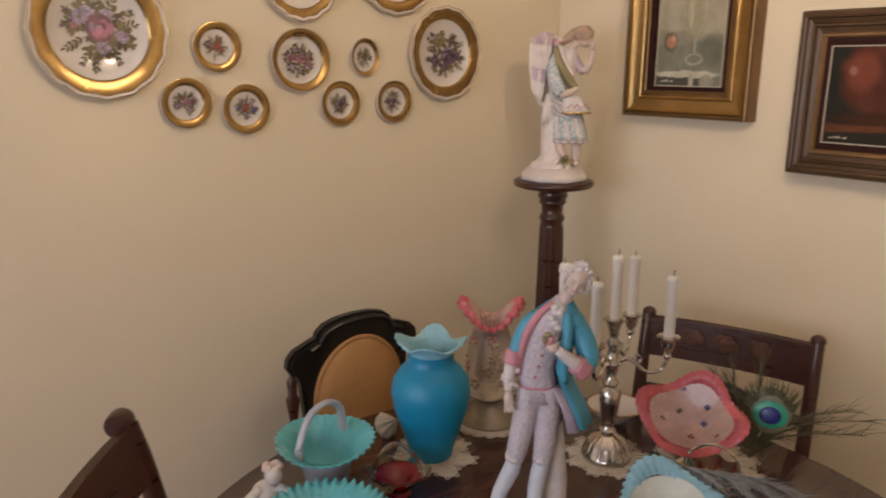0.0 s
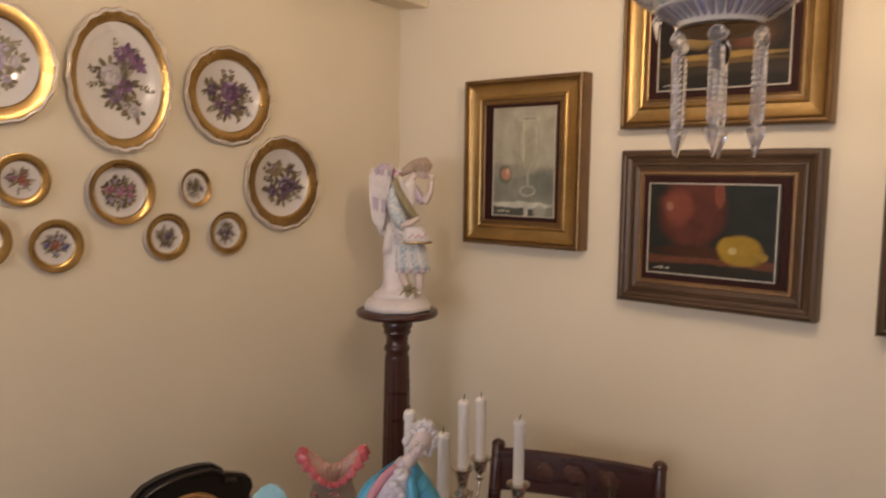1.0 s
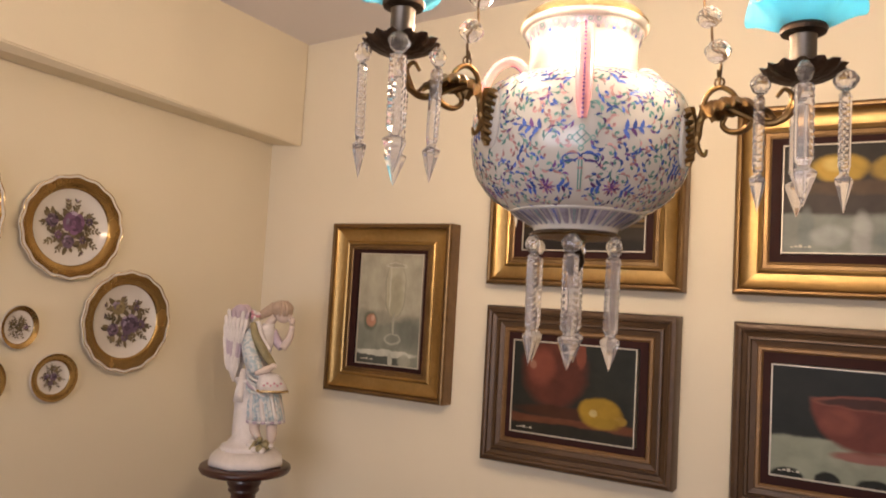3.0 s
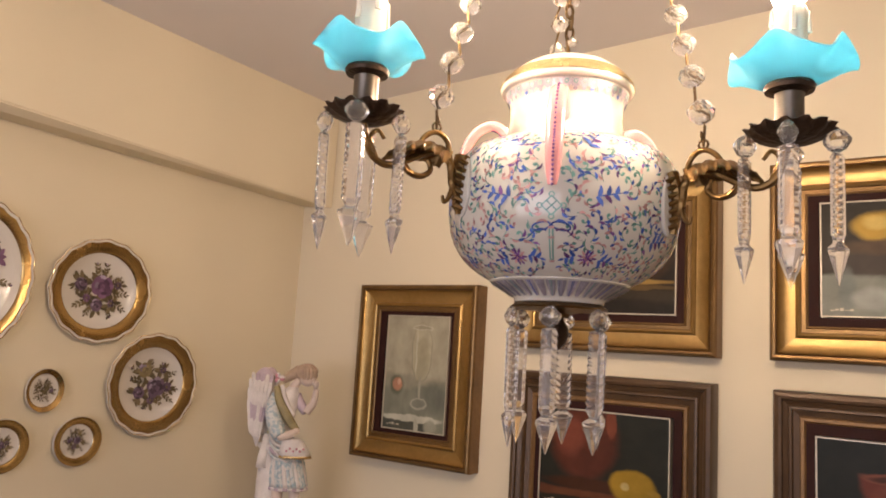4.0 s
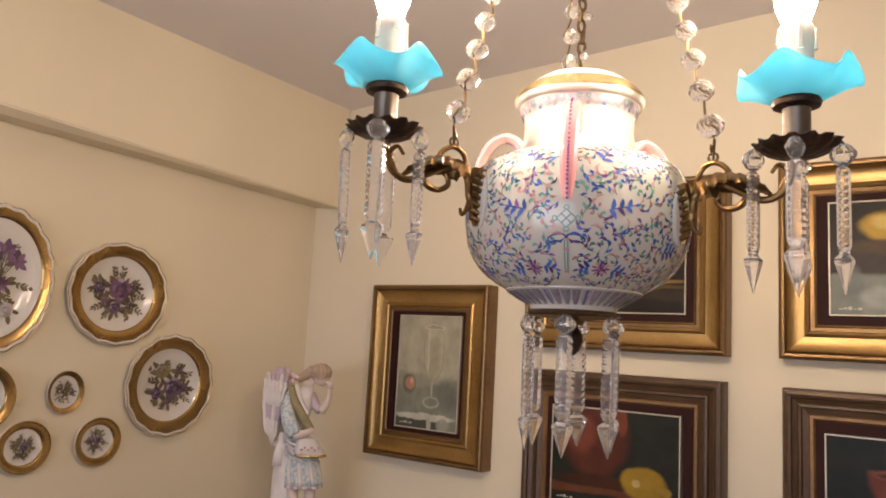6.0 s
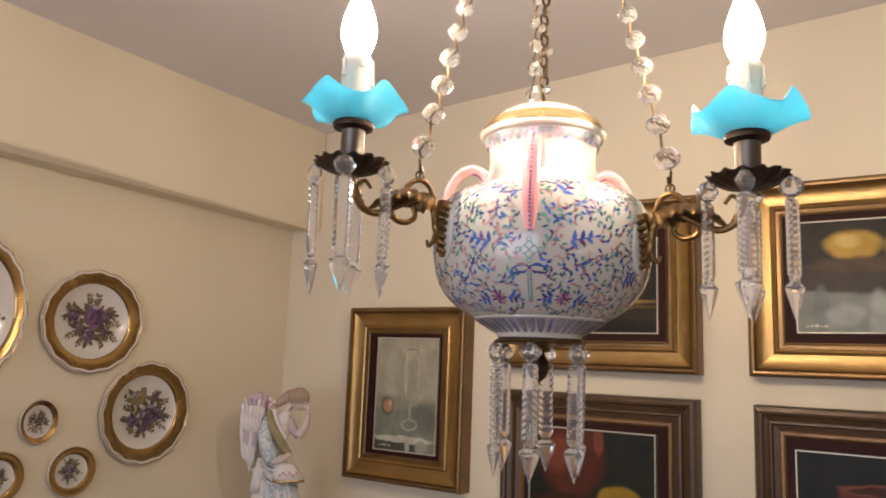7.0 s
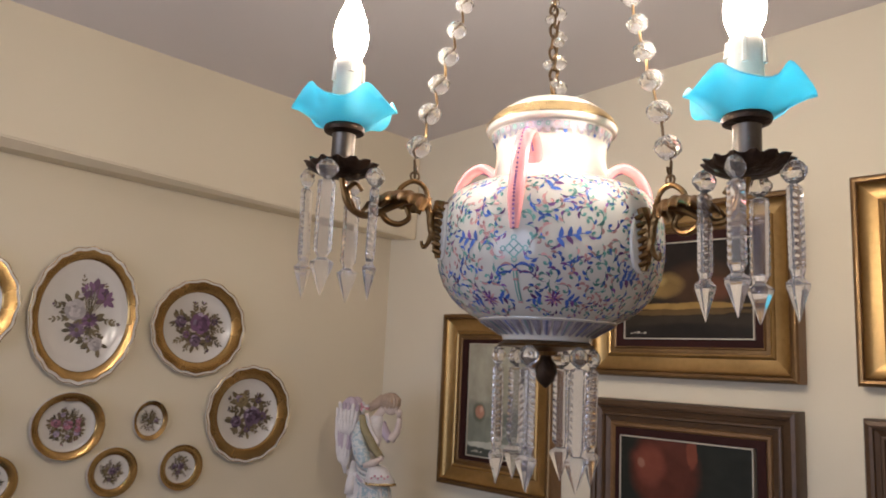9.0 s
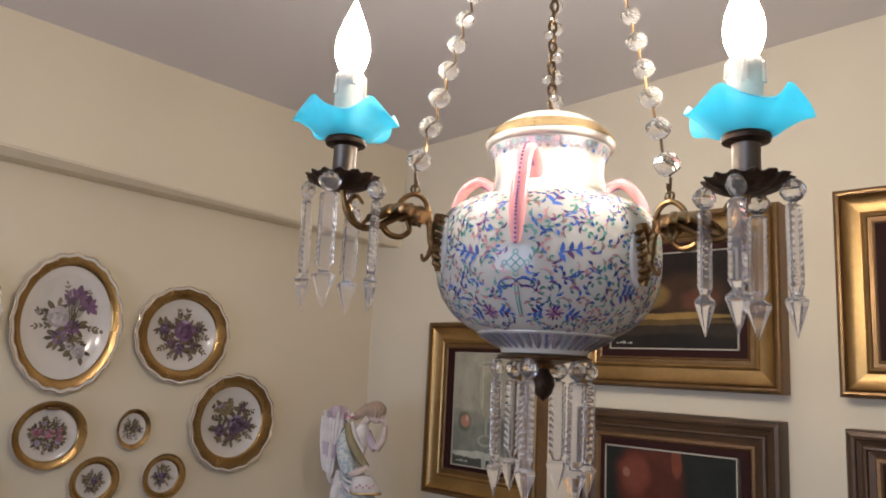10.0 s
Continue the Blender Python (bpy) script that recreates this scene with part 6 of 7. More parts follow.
    for k in range(7):
        ball(bm, (0.020 + 0.006 * math.cos(k * 1.9), -0.050, 0.384 + 0.007 * math.sin(k * 1.9)), 0.0048, 5 if k % 3 else 4, 8, 5)
    for k in range(9):
        a = 0.7 * k
        ball(bm, (-0.039 + 0.011 * math.cos(a), -0.016 + 0.010 * math.sin(a), 0.312 - 0.003 * k), (0.006, 0.005, 0.005), 0, 8, 5)
    for k in range(8):
        ball(bm, (0.031 + 0.007 * math.sin(2.1 * k), -0.022 - 0.001 * (k % 3), 0.428 - 0.009 * k), (0.008, 0.005, 0.006), 0, 8, 5)
    # neckcloth, bowed head, powdered hair
    ball(bm, (0.037, -0.017, 0.420), (0.012, 0.008, 0.014), 0)
    limb(bm, [(0.042, -0.002, 0.428), (0.054, -0.008, 0.452)], 0.0115, 0.0105, 1)
    hd = Matrix.Translation((0.064, -0.012, 0.472)) @ Matrix.Rotation(radians(24), 4, "Y") @ Matrix.Rotation(radians(16), 4, "X")
    ball(bm, (0, 0, 0), (0.0175, 0.0195, 0.0235), 1, 24, 16, m=hd)
    ball(bm, (0, -0.012, -0.013), (0.0095, 0.0085, 0.009), 1, 14, 10, m=hd)
    limb(bm, [hd @ Vector((0, -0.0185, 0.006)), hd @ Vector((0, -0.0225, -0.002)), hd @ Vector((0, -0.0205, -0.004))], 0.0022, 0.0032, 1, 8)
    limb(bm, [hd @ Vector((-0.004, -0.0196, -0.0105)), hd @ Vector((0, -0.0206, -0.0110)), hd @ Vector((0.004, -0.0196, -0.0105))], 0.0010, 0.0010, 4, 6)
    for sg in (-1, 1):
        limb(bm, [hd @ Vector((sg * 0.0035, -0.0185, 0.0062)), hd @ Vector((sg * 0.0075, -0.0180, 0.0075)), hd @ Vector((sg * 0.0115, -0.0150, 0.0058))], 0.0009, 0.0006, 6, 6)
        ball(bm, (sg * 0.0068, -0.0178, 0.0020), (0.0026, 0.0018, 0.0012), 6, 8, 6, m=hd)
        ball(bm, (sg * 0.0105, -0.0130, -0.0060), (0.0050, 0.0050, 0.0055), 1, 10, 8, m=hd)
    ball(bm, (0, 0.006, 0.008), (0.0200, 0.0185, 0.0185), 0, 22, 14, m=hd)
    for k in range(34):
        a, q = 2.4 * k, (k + 0.5) / 34
        hp = Vector((0.0205 * math.sqrt(1 - q * q) * math.cos(a), 0.005 + 0.019 * math.sqrt(1 - q * q) * math.sin(a), 0.008 + 0.019 * q))
        if hp.y > -0.006:
            ball(bm, hp, (0.0046, 0.0046, 0.0036), 0, 8, 6, m=hd)
    for sg in (-1, 1):
        for q in range(3):
            limb(bm, [hd @ Vector((sg * 0.0185, -0.008, 0.004 - 0.0075 * q)), hd @ Vector((sg * 0.0215, 0.002, 0.004 - 0.0075 * q)), hd @ Vector((sg * 0.0180, 0.012, 0.003 - 0.0075 * q))], 0.0042, 0.0042, 0, 8)
    for k in range(5):
        ball(bm, (-0.001 + 0.005 * math.cos(1.3 * k), 0.008 + 0.004 * math.sin(1.3 * k), 0.026 + 0.001 * k), (0.0058, 0.0058, 0.0050), 0, 10, 7, m=hd)


FIGMATS = [BISQUE, FLESH, COATBLUE, LILAC, ROSEBISQUE, OLIVE, HAIR, PRINTED, STOCKING]
statuette("figurine", "tall bisque gentleman figurine in blue coat holding a posy", 0.930, 0.877, TABLE + 0.001, FIGMATS, gentleman)


def lady(bm):
    lathe(bm, [(0.070, 0.0), (0.072, 0.008), (0.0001, 0.016)], 32, ring_shape(6, 0.05), slot=5)
    lathe(bm, [(0.075, 0.014), (0.078, 0.03), (0.066, 0.12), (0.050, 0.20), (0.036, 0.27), (0.026, 0.31), (0.034, 0.36), (0.036, 0.39), (0.020, 0.42)], 40, ring_shape(11, 0.06), slot=4)
    limb(bm, [(0, 0, 0.41), (0, -0.004, 0.45)], 0.012, 0.011, 1)
    for sg in (-1, 1):
        limb(bm, [(sg * 0.034, 0, 0.392), (sg * 0.056, -0.01, 0.34), (sg * 0.040, -0.04, 0.31)], 0.016, 0.010, 3)
        ball(bm, (sg * 0.032, -0.046, 0.312), 0.010, 1)
    ball(bm, (0, -0.006, 0.468), (0.022, 0.024, 0.028), 1, 20, 14)
    ball(bm, (0, 0.004, 0.480), (0.026, 0.026, 0.024), 0, 20, 14)
    for k in range(30):
        a, b = k * 2.4, 0.2 + 0.8 * (k / 30)
        ball(bm, (0.026 * math.cos(a) * b, 0.006 + 0.026 * math.sin(a) * b, 0.500 - 0.03 * b * b), 0.0075, 0 if k % 4 else 4, 8, 6)
    for k in range(9):
        ball(bm, (0.016 + 0.010 * math.cos(k * 2.2), -0.010 + 0.008 * math.sin(k * 2.2), 0.502 + 0.003 * (k % 3)), (0.0055, 0.005, 0.004), 2, 8, 5)


statuette("figurine", "tall bisque lady figurine with blue flowers in her hair", 0.834, 0.236, TABLE + 0.001, FIGMATS, lady)


def cherub(bm):
    ball(bm, (0, 0, 0.028), (0.030, 0.024, 0.028), 0, 16, 10)
    ball(bm, (0.014, -0.004, 0.066), (0.017, 0.017, 0.018), 0, 16, 10)
    limb(bm, [(-0.01, -0.01, 0.045), (-0.035, -0.02, 0.030), (-0.045, -0.03, 0.012)], 0.010, 0.008, 0)
    limb(bm, [(0.02, -0.01, 0.045), (0.036, -0.02, 0.035), (0.030, -0.03, 0.02)], 0.009, 0.007, 2)
    limb(bm, [(-0.01, -0.015, 0.016), (-0.030, -0.040, 0.012), (-0.05, -0.045, 0.009)], 0.012, 0.008, 0)
    for k in range(12):
        ball(bm, (0.014 + 0.014 * math.cos(k * 2.4), 0.004 + 0.010 * math.sin(k * 2.4), 0.078 + 0.003 * (k % 2)), 0.007, 1, 8, 6)


statuette("figurine", "small glazed white cherub figurine with pale blue sash", 0.598, 1.236, TABLE + 0.0005, [PORCELAIN, FLESH, PALESKY], cherub)


# ---- pedestal with the winged figure ----
PX, PY, PZ = 1.765, 1.605, 1.190
ped = thing("pedestal_stand", "tall turned dark mahogany plant pedestal in the corner", "pedestal", at=pose(PX, PY, 0))
part("top", lathe(bmesh.new(), [(0.108, PZ - 0.022), (0.120, PZ - 0.018), (0.124, PZ - 0.010), (0.122, PZ - 0.003), (0.116, PZ)], 64), MAHOGANY, ped, angle=60)
bm = bmesh.new()
lathe(bm, [(0.060, PZ - 0.022), (0.058, PZ - 0.030), (0.044, PZ - 0.038), (0.047, PZ - 0.050), (0.040, PZ - 0.062), (0.043, PZ - 0.070), (0.034, PZ - 0.080), (0.033, PZ - 0.105), (0.038, PZ - 0.112), (0.040, PZ - 0.122), (0.034, PZ - 0.132), (0.036, PZ - 0.145)], 32)
part("capital", bm, MAHOGANY, ped, angle=60)
part("column", lathe(bmesh.new(), [(0.055, 0.30), (0.050, 0.34), (0.045, 0.60), (0.038, 0.95), (0.036, PZ - 0.145)], 96, lambda a, i: (1 + 0.035 * math.cos(16 * a), 0)), MAHOGANY, ped, "fluted tapering column", angle=80)
part("collar", lathe(bmesh.new(), [(0.05, 0.20), (0.075, 0.22), (0.080, 0.25), (0.060, 0.28), (0.066, 0.30), (0.05, 0.32)], 40), MAHOGANY, ped, angle=60)
for k in range(3):
    part("foot", tube(bmesh.new(), smooth_path([(0.04, 0, 0.24), (0.12, 0, 0.22), (0.19, 0, 0.10), (0.25, 0, 0.026)], 5), lambda t: 0.032 - 0.008 * t, 10), MAHOGANY, ped, at=pose(0, 0, 0, 0, 0, 120 * k + 30))


def winged(bm):
    # 0 bisque, 1 flesh, 2 pale blue, 3 lilac, 4 rose, 5 olive, 6 hair, 7 gold
    lathe(bm, [(0.100, 0.0), (0.106, 0.004), (0.106, 0.014), (0.104, 0.018), (0.084, 0.036), (0.0001, 0.038)], 8, m=Matrix.Rotation(0.4, 4, "Z"), slot=0)
    lathe(bm, [(0.066, 0.034), (0.068, 0.042), (0.062, 0.050), (0.050, 0.054), (0.046, 0.062), (0.038, 0.070), (0.037, 0.150), (0.035, 0.215), (0.041, 0.222), (0.041, 0.232), (0.0001, 0.234)], 32, m=Matrix.Translation((-0.006, 0.016, 0)), slot=0)
    # rocky ground and plants
    for k in range(12):
        ball(bm, (0.018 + 0.022 * math.cos(k * 2.4) + 0.012, -0.028 + 0.016 * math.sin(k * 2.4), 0.052 + 0.008 * math.sin(k * 1.7)), (0.012, 0.010, 0.010), (5, 0, 5)[k % 3], 8, 6)
    limb(bm, [(0.0, -0.040, 0.040), (0.012, -0.044, 0.052), (0.024, -0.040, 0.070)], 0.0025, 0.006, 5, 6)
    # legs
    limb(bm, [(0.062, -0.020, 0.058), (0.064, -0.014, 0.085), (0.060, -0.008, 0.135)], 0.0085, 0.0145, 1, 12, bulge=0.003)
    limb(bm, [(0.030, -0.026, 0.074), (0.016, -0.016, 0.100), (0.020, -0.008, 0.140)], 0.0085, 0.0145, 1, 12, bulge=0.003)
    ball(bm, (0.064, -0.030, 0.055), (0.008, 0.018, 0.007), 0)
    ball(bm, (0.034, -0.036, 0.072), (0.008, 0.016, 0.008), 5)
    # skirt, drawn aside in folds, and bodice
    loft(bm, [(0.042, -0.002, 0.122, 0.048, 0.036), (0.042, -0.002, 0.150, 0.047, 0.036), (0.038, -0.002, 0.185, 0.044, 0.034), (0.030, 0, 0.220, 0.038, 0.030), (0.020, 0, 0.250, 0.031, 0.026)], 2, 48, fold=0.12, folds=11)
    loft(bm, [(0.020, 0, 0.235, 0.032, 0.027), (0.014, 0, 0.265, 0.028, 0.024), (0.014, 0, 0.300, 0.031, 0.026), (0.020, -0.002, 0.340, 0.034, 0.026), (0.026, -0.002, 0.368, 0.028, 0.022), (0.036, -0.004, 0.388, 0.015, 0.014)], 0, 28)
    for k in range(6):
        limb(bm, [(-0.004 + 0.006 * k, -0.030, 0.228 - 0.006 * k), (0.024 + 0.006 * k, -0.038, 0.196 - 0.010 * k), (0.060 + 0.004 * k, -0.030, 0.186 - 0.012 * k)], 0.004, 0.005, 2 if k % 3 else 0, 6)
    for k in range(13):
        a = -2.9 + 0.235 * k
        limb(bm, [(0.030 + 0.030 * math.cos(a), 0.0 + 0.028 * math.sin(a), 0.232), (0.036 + 0.043 * math.cos(a), 0.0 + 0.036 * math.sin(a), 0.180), (0.042 + 0.050 * math.cos(a + 0.1), -0.002 + 0.039 * math.sin(a), 0.122)], 0.004, 0.007, (2, 2, 0)[k % 3], 7)
        ball(bm, (0.042 + 0.050 * math.cos(a + 0.1), -0.003 + 0.040 * math.sin(a), 0.118), (0.008, 0.006, 0.005), (0, 3)[k % 2], 8, 5)
    for k in range(9):
        limb(bm, [(-0.016 - 0.003 * (k % 2), -0.014 + 0.003 * k, 0.340 - 0.012 * k), (-0.004, -0.030, 0.300 - 0.012 * k), (0.022 + 0.003 * k, -0.038, 0.286 - 0.012 * k)], 0.005, 0.004, (2, 0, 2, 3)[k % 4], 6)
    # olive sash over the shoulder
    limb(bm, [(-0.008, -0.018, 0.388), (0.004, -0.030, 0.350), (0.028, -0.036, 0.310), (0.056, -0.034, 0.272)], 0.008, 0.010, 5, 10, bulge=0.004)
    limb(bm, [(0.006, -0.016, 0.392), (0.020, -0.028, 0.352), (0.044, -0.030, 0.312)], 0.006, 0.008, 0, 8)
    # sleeve and forearm, the book-like cloth with a gilt hem
    limb(bm, [(-0.006, -0.010, 0.368), (-0.014, -0.022, 0.330), (-0.004, -0.034, 0.290), (0.012, -0.042, 0.258)], 0.014, 0.020, 2, 12, bulge=0.004)
    limb(bm, [(0.010, -0.042, 0.258), (0.034, -0.048, 0.262), (0.052, -0.046, 0.272)], 0.013, 0.008, 1, 10)
    ball(bm, (0.056, -0.046, 0.274), (0.009, 0.008, 0.008), 1)
    loft(bm, [(0.056, -0.036, 0.205, 0.042, 0.022), (0.054, -0.036, 0.222, 0.038, 0.022), (0.048, -0.036, 0.246, 0.028, 0.018), (0.046, -0.036, 0.252, 0.020, 0.012)], 0, 24, fold=0.06, folds=8)
    loft(bm, [(0.057, -0.036, 0.201, 0.0435, 0.0235), (0.057, -0.036, 0.208, 0.0435, 0.0235)], 7, 24, fold=0.05, folds=8)
    for k in range(6):
        ball(bm, (0.034 + 0.009 * k, -0.059, 0.222 + 0.006 * (k % 2)), 0.0032, 4, 8, 5)
    # raised arm
    limb(bm, [(0.046, 0.004, 0.366), (0.064, -0.002, 0.335), (0.076, -0.008, 0.322)], 0.014, 0.012, 3, 12)
    limb(bm, [(0.076, -0.008, 0.322), (0.094, -0.012, 0.348), (0.100, -0.016, 0.386)], 0.013, 0.0075, 1, 12)
    ball(bm, (0.098, -0.018, 0.398), (0.009, 0.008, 0.012), 1)
    # bowed head and long hair
    limb(bm, [(0.032, -0.004, 0.382), (0.052, -0.008, 0.408)], 0.012, 0.011, 1)
    ball(bm, (0.074, -0.012, 0.414), (0.023, 0.021, 0.023), 1, 20, 14)
    ball(bm, (0.090, -0.022, 0.402), (0.006, 0.006, 0.006), 1, 10, 8)
    ball(bm, (0.069, -0.008, 0.428), (0.032, 0.029, 0.024), 6, 24, 16, rot=Matrix.Rotation(radians(18), 4, "Y"))
    for k in range(11):
        a = -1.9 + 0.38 * k
        limb(bm, [(0.070 + 0.010 * math.cos(a), -0.008 + 0.012 * math.sin(a), 0.450), (0.066 + 0.030 * math.cos(a + 0.2), -0.008 + 0.027 * math.sin(a), 0.432), (0.052 + 0.030 * math.cos(a + 0.8), -0.006 + 0.022 * math.sin(a), 0.412)], 0.006, 0.006, 6, 7)
    limb(bm, [(0.050, -0.004, 0.432), (0.026, 0.004, 0.418), (0.006, 0.008, 0.404)], 0.018, 0.010, 6, 10)
    for k in range(6):
        ball(bm, (-0.004 + 0.008 * math.cos(k * 2.1), -0.008, 0.410 + 0.008 * math.sin(k * 2.1)), 0.008, (4, 0)[k % 2], 8, 6)
    # folded wings: solid vanes, lilac at the shoulder and middle, overlaid with rows of quills
    WING = [(-0.050, 0.222, 0.003, 0.003), (-0.054, 0.252, 0.010, 0.005), (-0.058, 0.285, 0.018, 0.007), (-0.058, 0.315, 0.024, 0.008), (-0.056, 0.345, 0.028, 0.010), (-0.053, 0.375, 0.031, 0.011), (-0.049, 0.402, 0.029, 0.011), (-0.046, 0.422, 0.021, 0.009), (-0.045, 0.433, 0.012, 0.006), (-0.044, 0.437, 0.004, 0.003)]
    for off in (0.0, 0.022):
        for lo, hi, slot in ((0, 3, 0), (2, 5, 3), (4, 7, 0), (6, 10, 3)):
            loft(bm, [(x + off * 0.6, 0.006 + off, z, rx, ry) for x, z, rx, ry in WING[lo:hi]], slot, 20)
        for row, (z, count, ln, slot) in enumerate(((0.300, 5, 0.034, 0), (0.335, 6, 0.030, 3), (0.368, 7, 0.024, 0), (0.396, 6, 0.018, 0), (0.416, 5, 0.012, 3))):
            half = [w for w in WING if w[1] <= z][-1]
            for k in range(count):
                t = -0.85 + 1.7 * k / (count - 1)
                ball(bm, (half[0] + off * 0.6 + half[2] * t, 0.006 + off - half[3] * (1 - 0.5 * t * t) - 0.0015, z - ln * (0.6 + 0.25 * t)), (0.0058, 0.0030, ln), slot if k % 3 else 0, 10, 8, rot=Matrix.Rotation(radians(10 * t), 4, "Y"))
    # hanging cloth end
    loft(bm, [(-0.032, -0.016, 0.170, 0.014, 0.007), (-0.030, -0.016, 0.200, 0.013, 0.007), (-0.022, -0.014, 0.260, 0.008, 0.006)], 0, 16, fold=0.1, folds=5)


statuette("figurine", "tall bisque winged girl figurine in pale blue tunic", PX + 0.002, PY + 0.002, PZ + 0.001, [BISQUE, FLESH, PALESKY, LILAC, ROSEBISQUE, OLIVE, HAIR, LIDGOLD], winged)


# ---- chairs ----
def post_tube(points, r0, r1, flat=1.0, n=10):
    return tube(bmesh.new(), smooth_path(points, 6), lambda t: r0 + (r1 - r0) * t, n, flat=flat)


def dining_chair(label, x, y, turn, scroll, W2=0.24):
    """Sabre-legged chair; its back at local x = 0, seat towards -x, width along y."""
    c = thing("dining_chair", label, "chair", "chairs round the table", pose(x, y, 0, 0, 0, turn))
    drop = 0.018 if scroll else 0.0
    for sg in (-1, 1):
        yy = sg * W2
        path = [(0.10, yy * 0.95, 0.0), (0.03, yy, 0.22), (-0.035, yy, 0.45), (-0.03, yy, 0.60), (0.0, yy, 0.78 - drop), (0.022, yy, 0.862 - drop)]
        part("back_post", post_tube(path, 0.022 if scroll else 0.019, 0.021 if scroll else 0.017), MAHOGANY, c)
        if scroll:
            bm = lathe(bmesh.new(), [(0.0001, -0.020), (0.024, -0.019), (0.026, -0.012), (0.026, 0.012), (0.024, 0.019), (0.0001, 0.020)], 24, None, Matrix.Translation((0.036, yy, 0.868 - drop)) @ Matrix.Rotation(radians(90), 4, "X"))
        else:
            bm = ball(bmesh.new(), (0.024, yy, 0.866), (0.019, 0.019, 0.016))
        part("finial", bm, MAHOGANY, c)
        part("front_leg", post_tube([(-0.42, yy * 1.05, 0.0), (-0.40, yy * 1.05, 0.15), (-0.40, yy * 1.05, 0.42)], 0.014, 0.024), MAHOGANY, c)
        part("seat_rail", box(bmesh.new(), -0.42, -0.02, yy - 0.014, yy + 0.014, 0.385, 0.435, 0.004), MAHOGANY, c)
    if scroll:
        bm = bmesh.new()
        secs = []
        for k in range(13):
            t = -1 + k / 6
            bx = 0.020 * (1 - t * t)
            secs.append([bm.verts.new((bx + dx, t * W2, z)) for dx, z in ((-0.022, 0.730), (0.004, 0.728), (0.018, 0.785), (0.032, 0.842), (0.024, 0.850), (0.008, 0.846), (-0.006, 0.790))])
        for a, b in zip(secs, secs[1:]):
            for q in range(7):
                bm.faces.new((a[q], b[q], b[(q + 1) % 7], a[(q + 1) % 7]))
        bm.faces.new(secs[0])
        bm.faces.new(secs[-1][::-1])
        part("crest_rail", bm, MAHOGANY, c, "broad scrolled crest rail")
    else:
        bm = bmesh.new()
        n = 12
        secs = []
        for k in range(n + 1):
            t = -1 + 2 * k / n
            bx = 0.004 + 0.020 * (1 - t * t)
            secs.append([bm.verts.new((bx + dx, t * W2, z)) for dx, z in ((-0.011, 0.752), (0.006, 0.752), (0.018, 0.850), (0.012, 0.862), (0.000, 0.858))])
        for a, b in zip(secs, secs[1:]):
            for q in range(5):
                bm.faces.new((a[q], b[q], b[(q + 1) % 5], a[(q + 1) % 5]))
        bm.faces.new(secs[0])
        bm.faces.new(secs[-1][::-1])
        part("crest_rail", bm, MAHOGANY, c, "curved mahogany crest rail", angle=30)
        for q in (-1, 0, 1):
            bm = bmesh.new()
            for k in range(4):
                ball(bm, (0.010, q * 0.085 + 0.010 * (k - 1.5), 0.812 + 0.012 * (k % 2)), (0.0022, 0.015, 0.019), u=10, v=6, rot=Matrix.Rotation(radians(-8), 4, "Y"))
            part("carving", bm, INLAY, c, "worn carved leaf panel")
        bm = tube(bmesh.new(), smooth_path([(-0.012, -W2, 0.66), (0.004, -0.11, 0.655), (0.006, 0.0, 0.690), (0.004, 0.11, 0.655), (-0.012, W2, 0.66)], 6), lambda t: 0.012 + 0.012 * math.sin(math.pi * t), 10)
        part("middle_rail", bm, BLACKWOOD, c, "dark twisted middle rail")
    part("front_rail", box(bmesh.new(), -0.425, -0.395, -W2, W2, 0.385, 0.435, 0.004), MAHOGANY, c)
    part("rear_rail", box(bmesh.new(), -0.045, -0.020, -W2, W2, 0.385, 0.435, 0.004), MAHOGANY, c)
    part("seat", box(bmesh.new(), -0.425, -0.055, -W2 + 0.016, W2 - 0.016, 0.430, 0.475, 0.016), TAN, c, "tan upholstered seat")
    return c


dining_chair("dark mahogany dining chair with curved carved crest rail", 1.800, 1.010, 18.9, False, 0.212)
dining_chair("dark mahogany dining chair with scrolled top rail", 0.309, 1.272, 145, True)

arm_chair = thing("armchair", "ebonised carved armchair with tan oval padded back", "armchair", at=pose(1.045, 1.615, 0, 0, 0, 0))


def outline_plate(pts, thick, bevel):
    bm = bmesh.new()
    f = bm.faces.new([bm.verts.new((x, 0, z)) for x, z in pts])
    ext = bmesh.ops.extrude_face_region(bm, geom=[f])
    bmesh.ops.translate(bm, vec=(0, thick, 0), verts=[g for g in ext["geom"] if isinstance(g, bmesh.types.BMVert)])
    bmesh.ops.recalc_face_normals(bm, faces=bm.faces[:])
    rim = [e for e in bm.edges if len(e.link_faces) == 2 and e.calc_face_angle(0) > 1.0 and abs(e.verts[0].co.y - e.verts[1].co.y) < 1e-5]
    bmesh.ops.bevel(bm, geom=rim, offset=bevel, segments=2, affect="EDGES")
    return bm


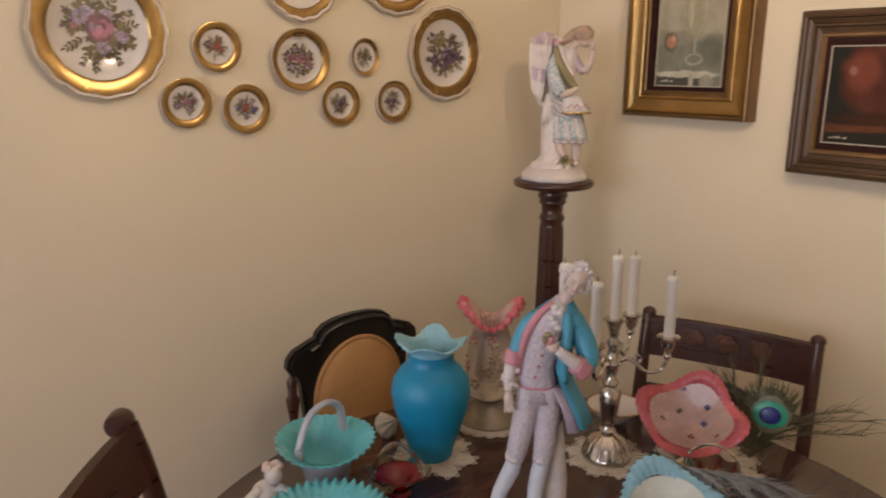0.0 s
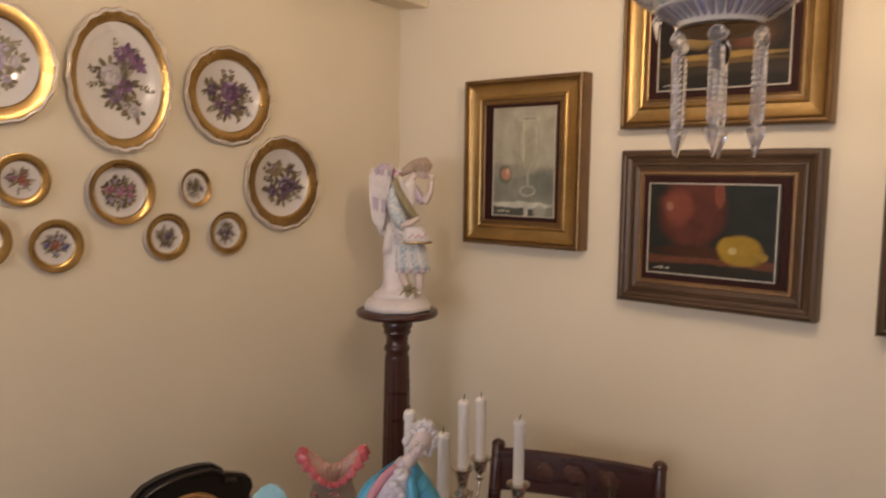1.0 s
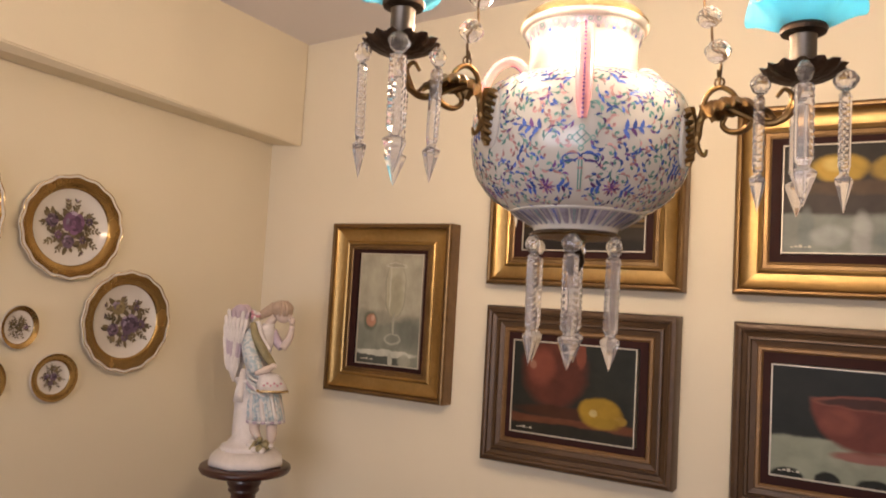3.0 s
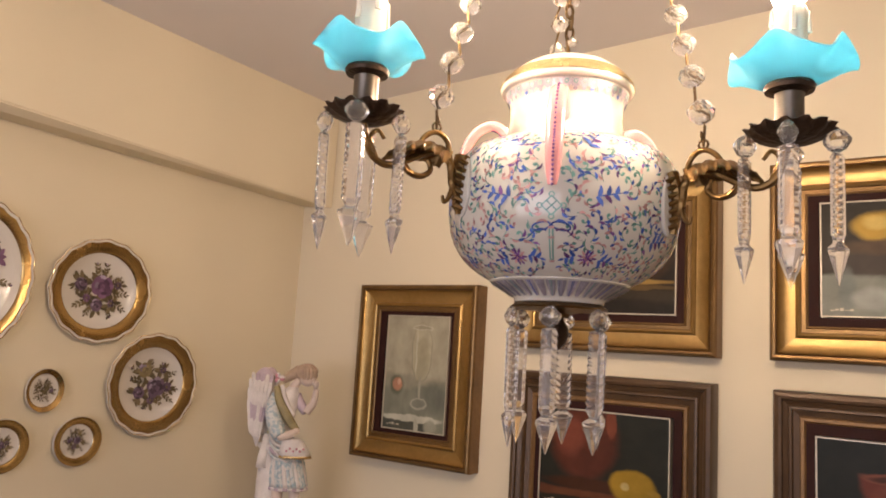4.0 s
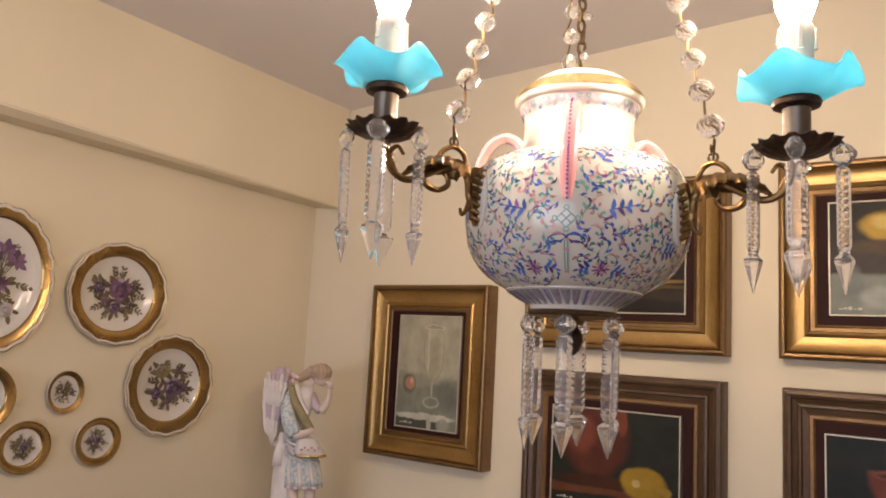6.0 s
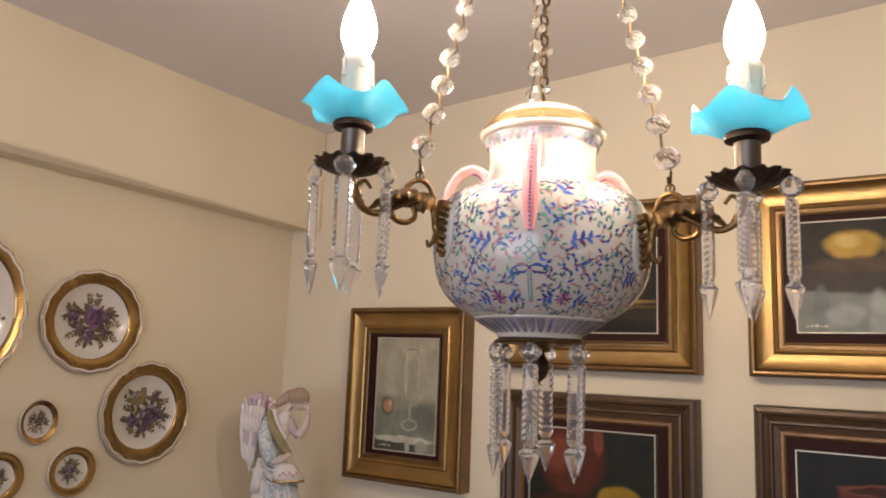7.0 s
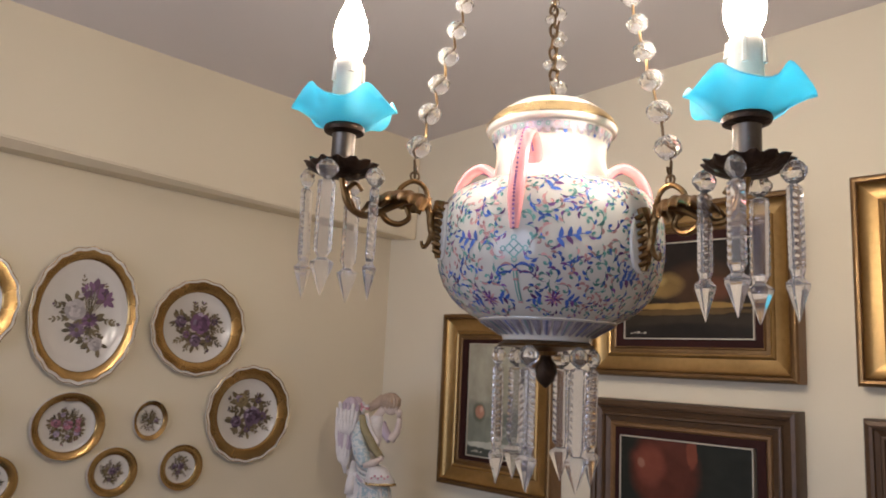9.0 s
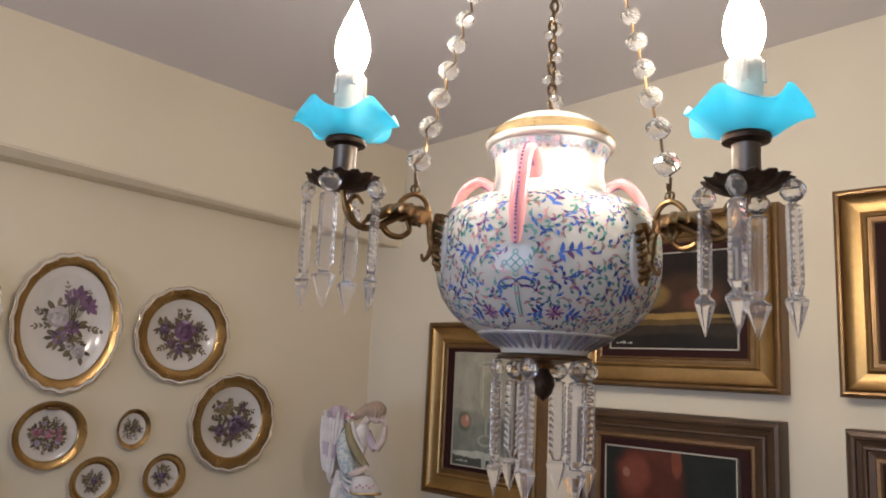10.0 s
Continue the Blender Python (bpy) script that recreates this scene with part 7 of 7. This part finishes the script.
half = [(0.0, 0.906), (0.05, 0.903), (0.09, 0.893), (0.112, 0.876), (0.116, 0.862), (0.128, 0.860), (0.150, 0.852), (0.178, 0.842), (0.196, 0.822), (0.200, 0.800), (0.188, 0.780), (0.172, 0.774), (0.164, 0.755), (0.160, 0.70), (0.150, 0.60), (0.130, 0.53), (0.08, 0.50), (0.0, 0.49)]
outline = [tuple(p) for p in half] + [(-x, z) for x, z in half[-2:0:-1]]
part("back_frame", outline_plate(outline, 0.034, 0.008), BLACKWOOD, arm_chair, "carved ebonised back frame", angle=30)
bm = tube(bmesh.new(), smooth_path([(x * 0.93, -0.004, z - 0.014) for x, z in outline[-6:] + outline[:7]], 4), 0.007, 8)
part("carved_moulding", bm, BLACKWOOD, arm_chair)
bm = ball(bmesh.new(), (0, -0.006, 0.690), (0.128, 0.030, 0.150), u=36, v=18)
part("back_pad", bm, TAN, arm_chair, "tan upholstered oval back pad")
bm = bmesh.new()
tube(bm, [(0.131 * math.cos(a), -0.006, 0.690 + 0.153 * math.sin(a)) for a in [6.2832 * k / 48 for k in range(49)]], 0.0065, 8)
part("piping", bm, TAN, arm_chair)
for sg in (-1, 1):
    part("turned_post", lathe(bmesh.new(), [(0.016, 0.40), (0.012, 0.45), (0.019, 0.52), (0.011, 0.57), (0.010, 0.66), (0.016, 0.70), (0.018, 0.715), (0.011, 0.730), (0.014, 0.765), (0.006, 0.78)], 20, None, Matrix.Translation((sg * 0.186, 0.012, 0))), MAHOGANY, arm_chair, angle=60)
    part("rear_leg", post_tube([(sg * 0.19, 0.06, 0.0), (sg * 0.185, 0.02, 0.2), (sg * 0.18, 0.012, 0.41)], 0.016, 0.020), BLACKWOOD, arm_chair)
    part("front_leg", post_tube([(sg * 0.23, -0.42, 0.0), (sg * 0.235, -0.41, 0.2), (sg * 0.225, -0.40, 0.41)], 0.014, 0.022), BLACKWOOD, arm_chair)
part("lower_post", box(bmesh.new(), -0.05, 0.05, 0.006, 0.026, 0.41, 0.50, 0.004), BLACKWOOD, arm_chair)
part("seat_frame", box(bmesh.new(), -0.25, 0.25, -0.43, 0.03, 0.375, 0.420, 0.008), BLACKWOOD, arm_chair)
part("seat", box(bmesh.new(), -0.23, 0.23, -0.41, 0.0, 0.418, 0.470, 0.020), TAN, arm_chair, "tan padded seat")
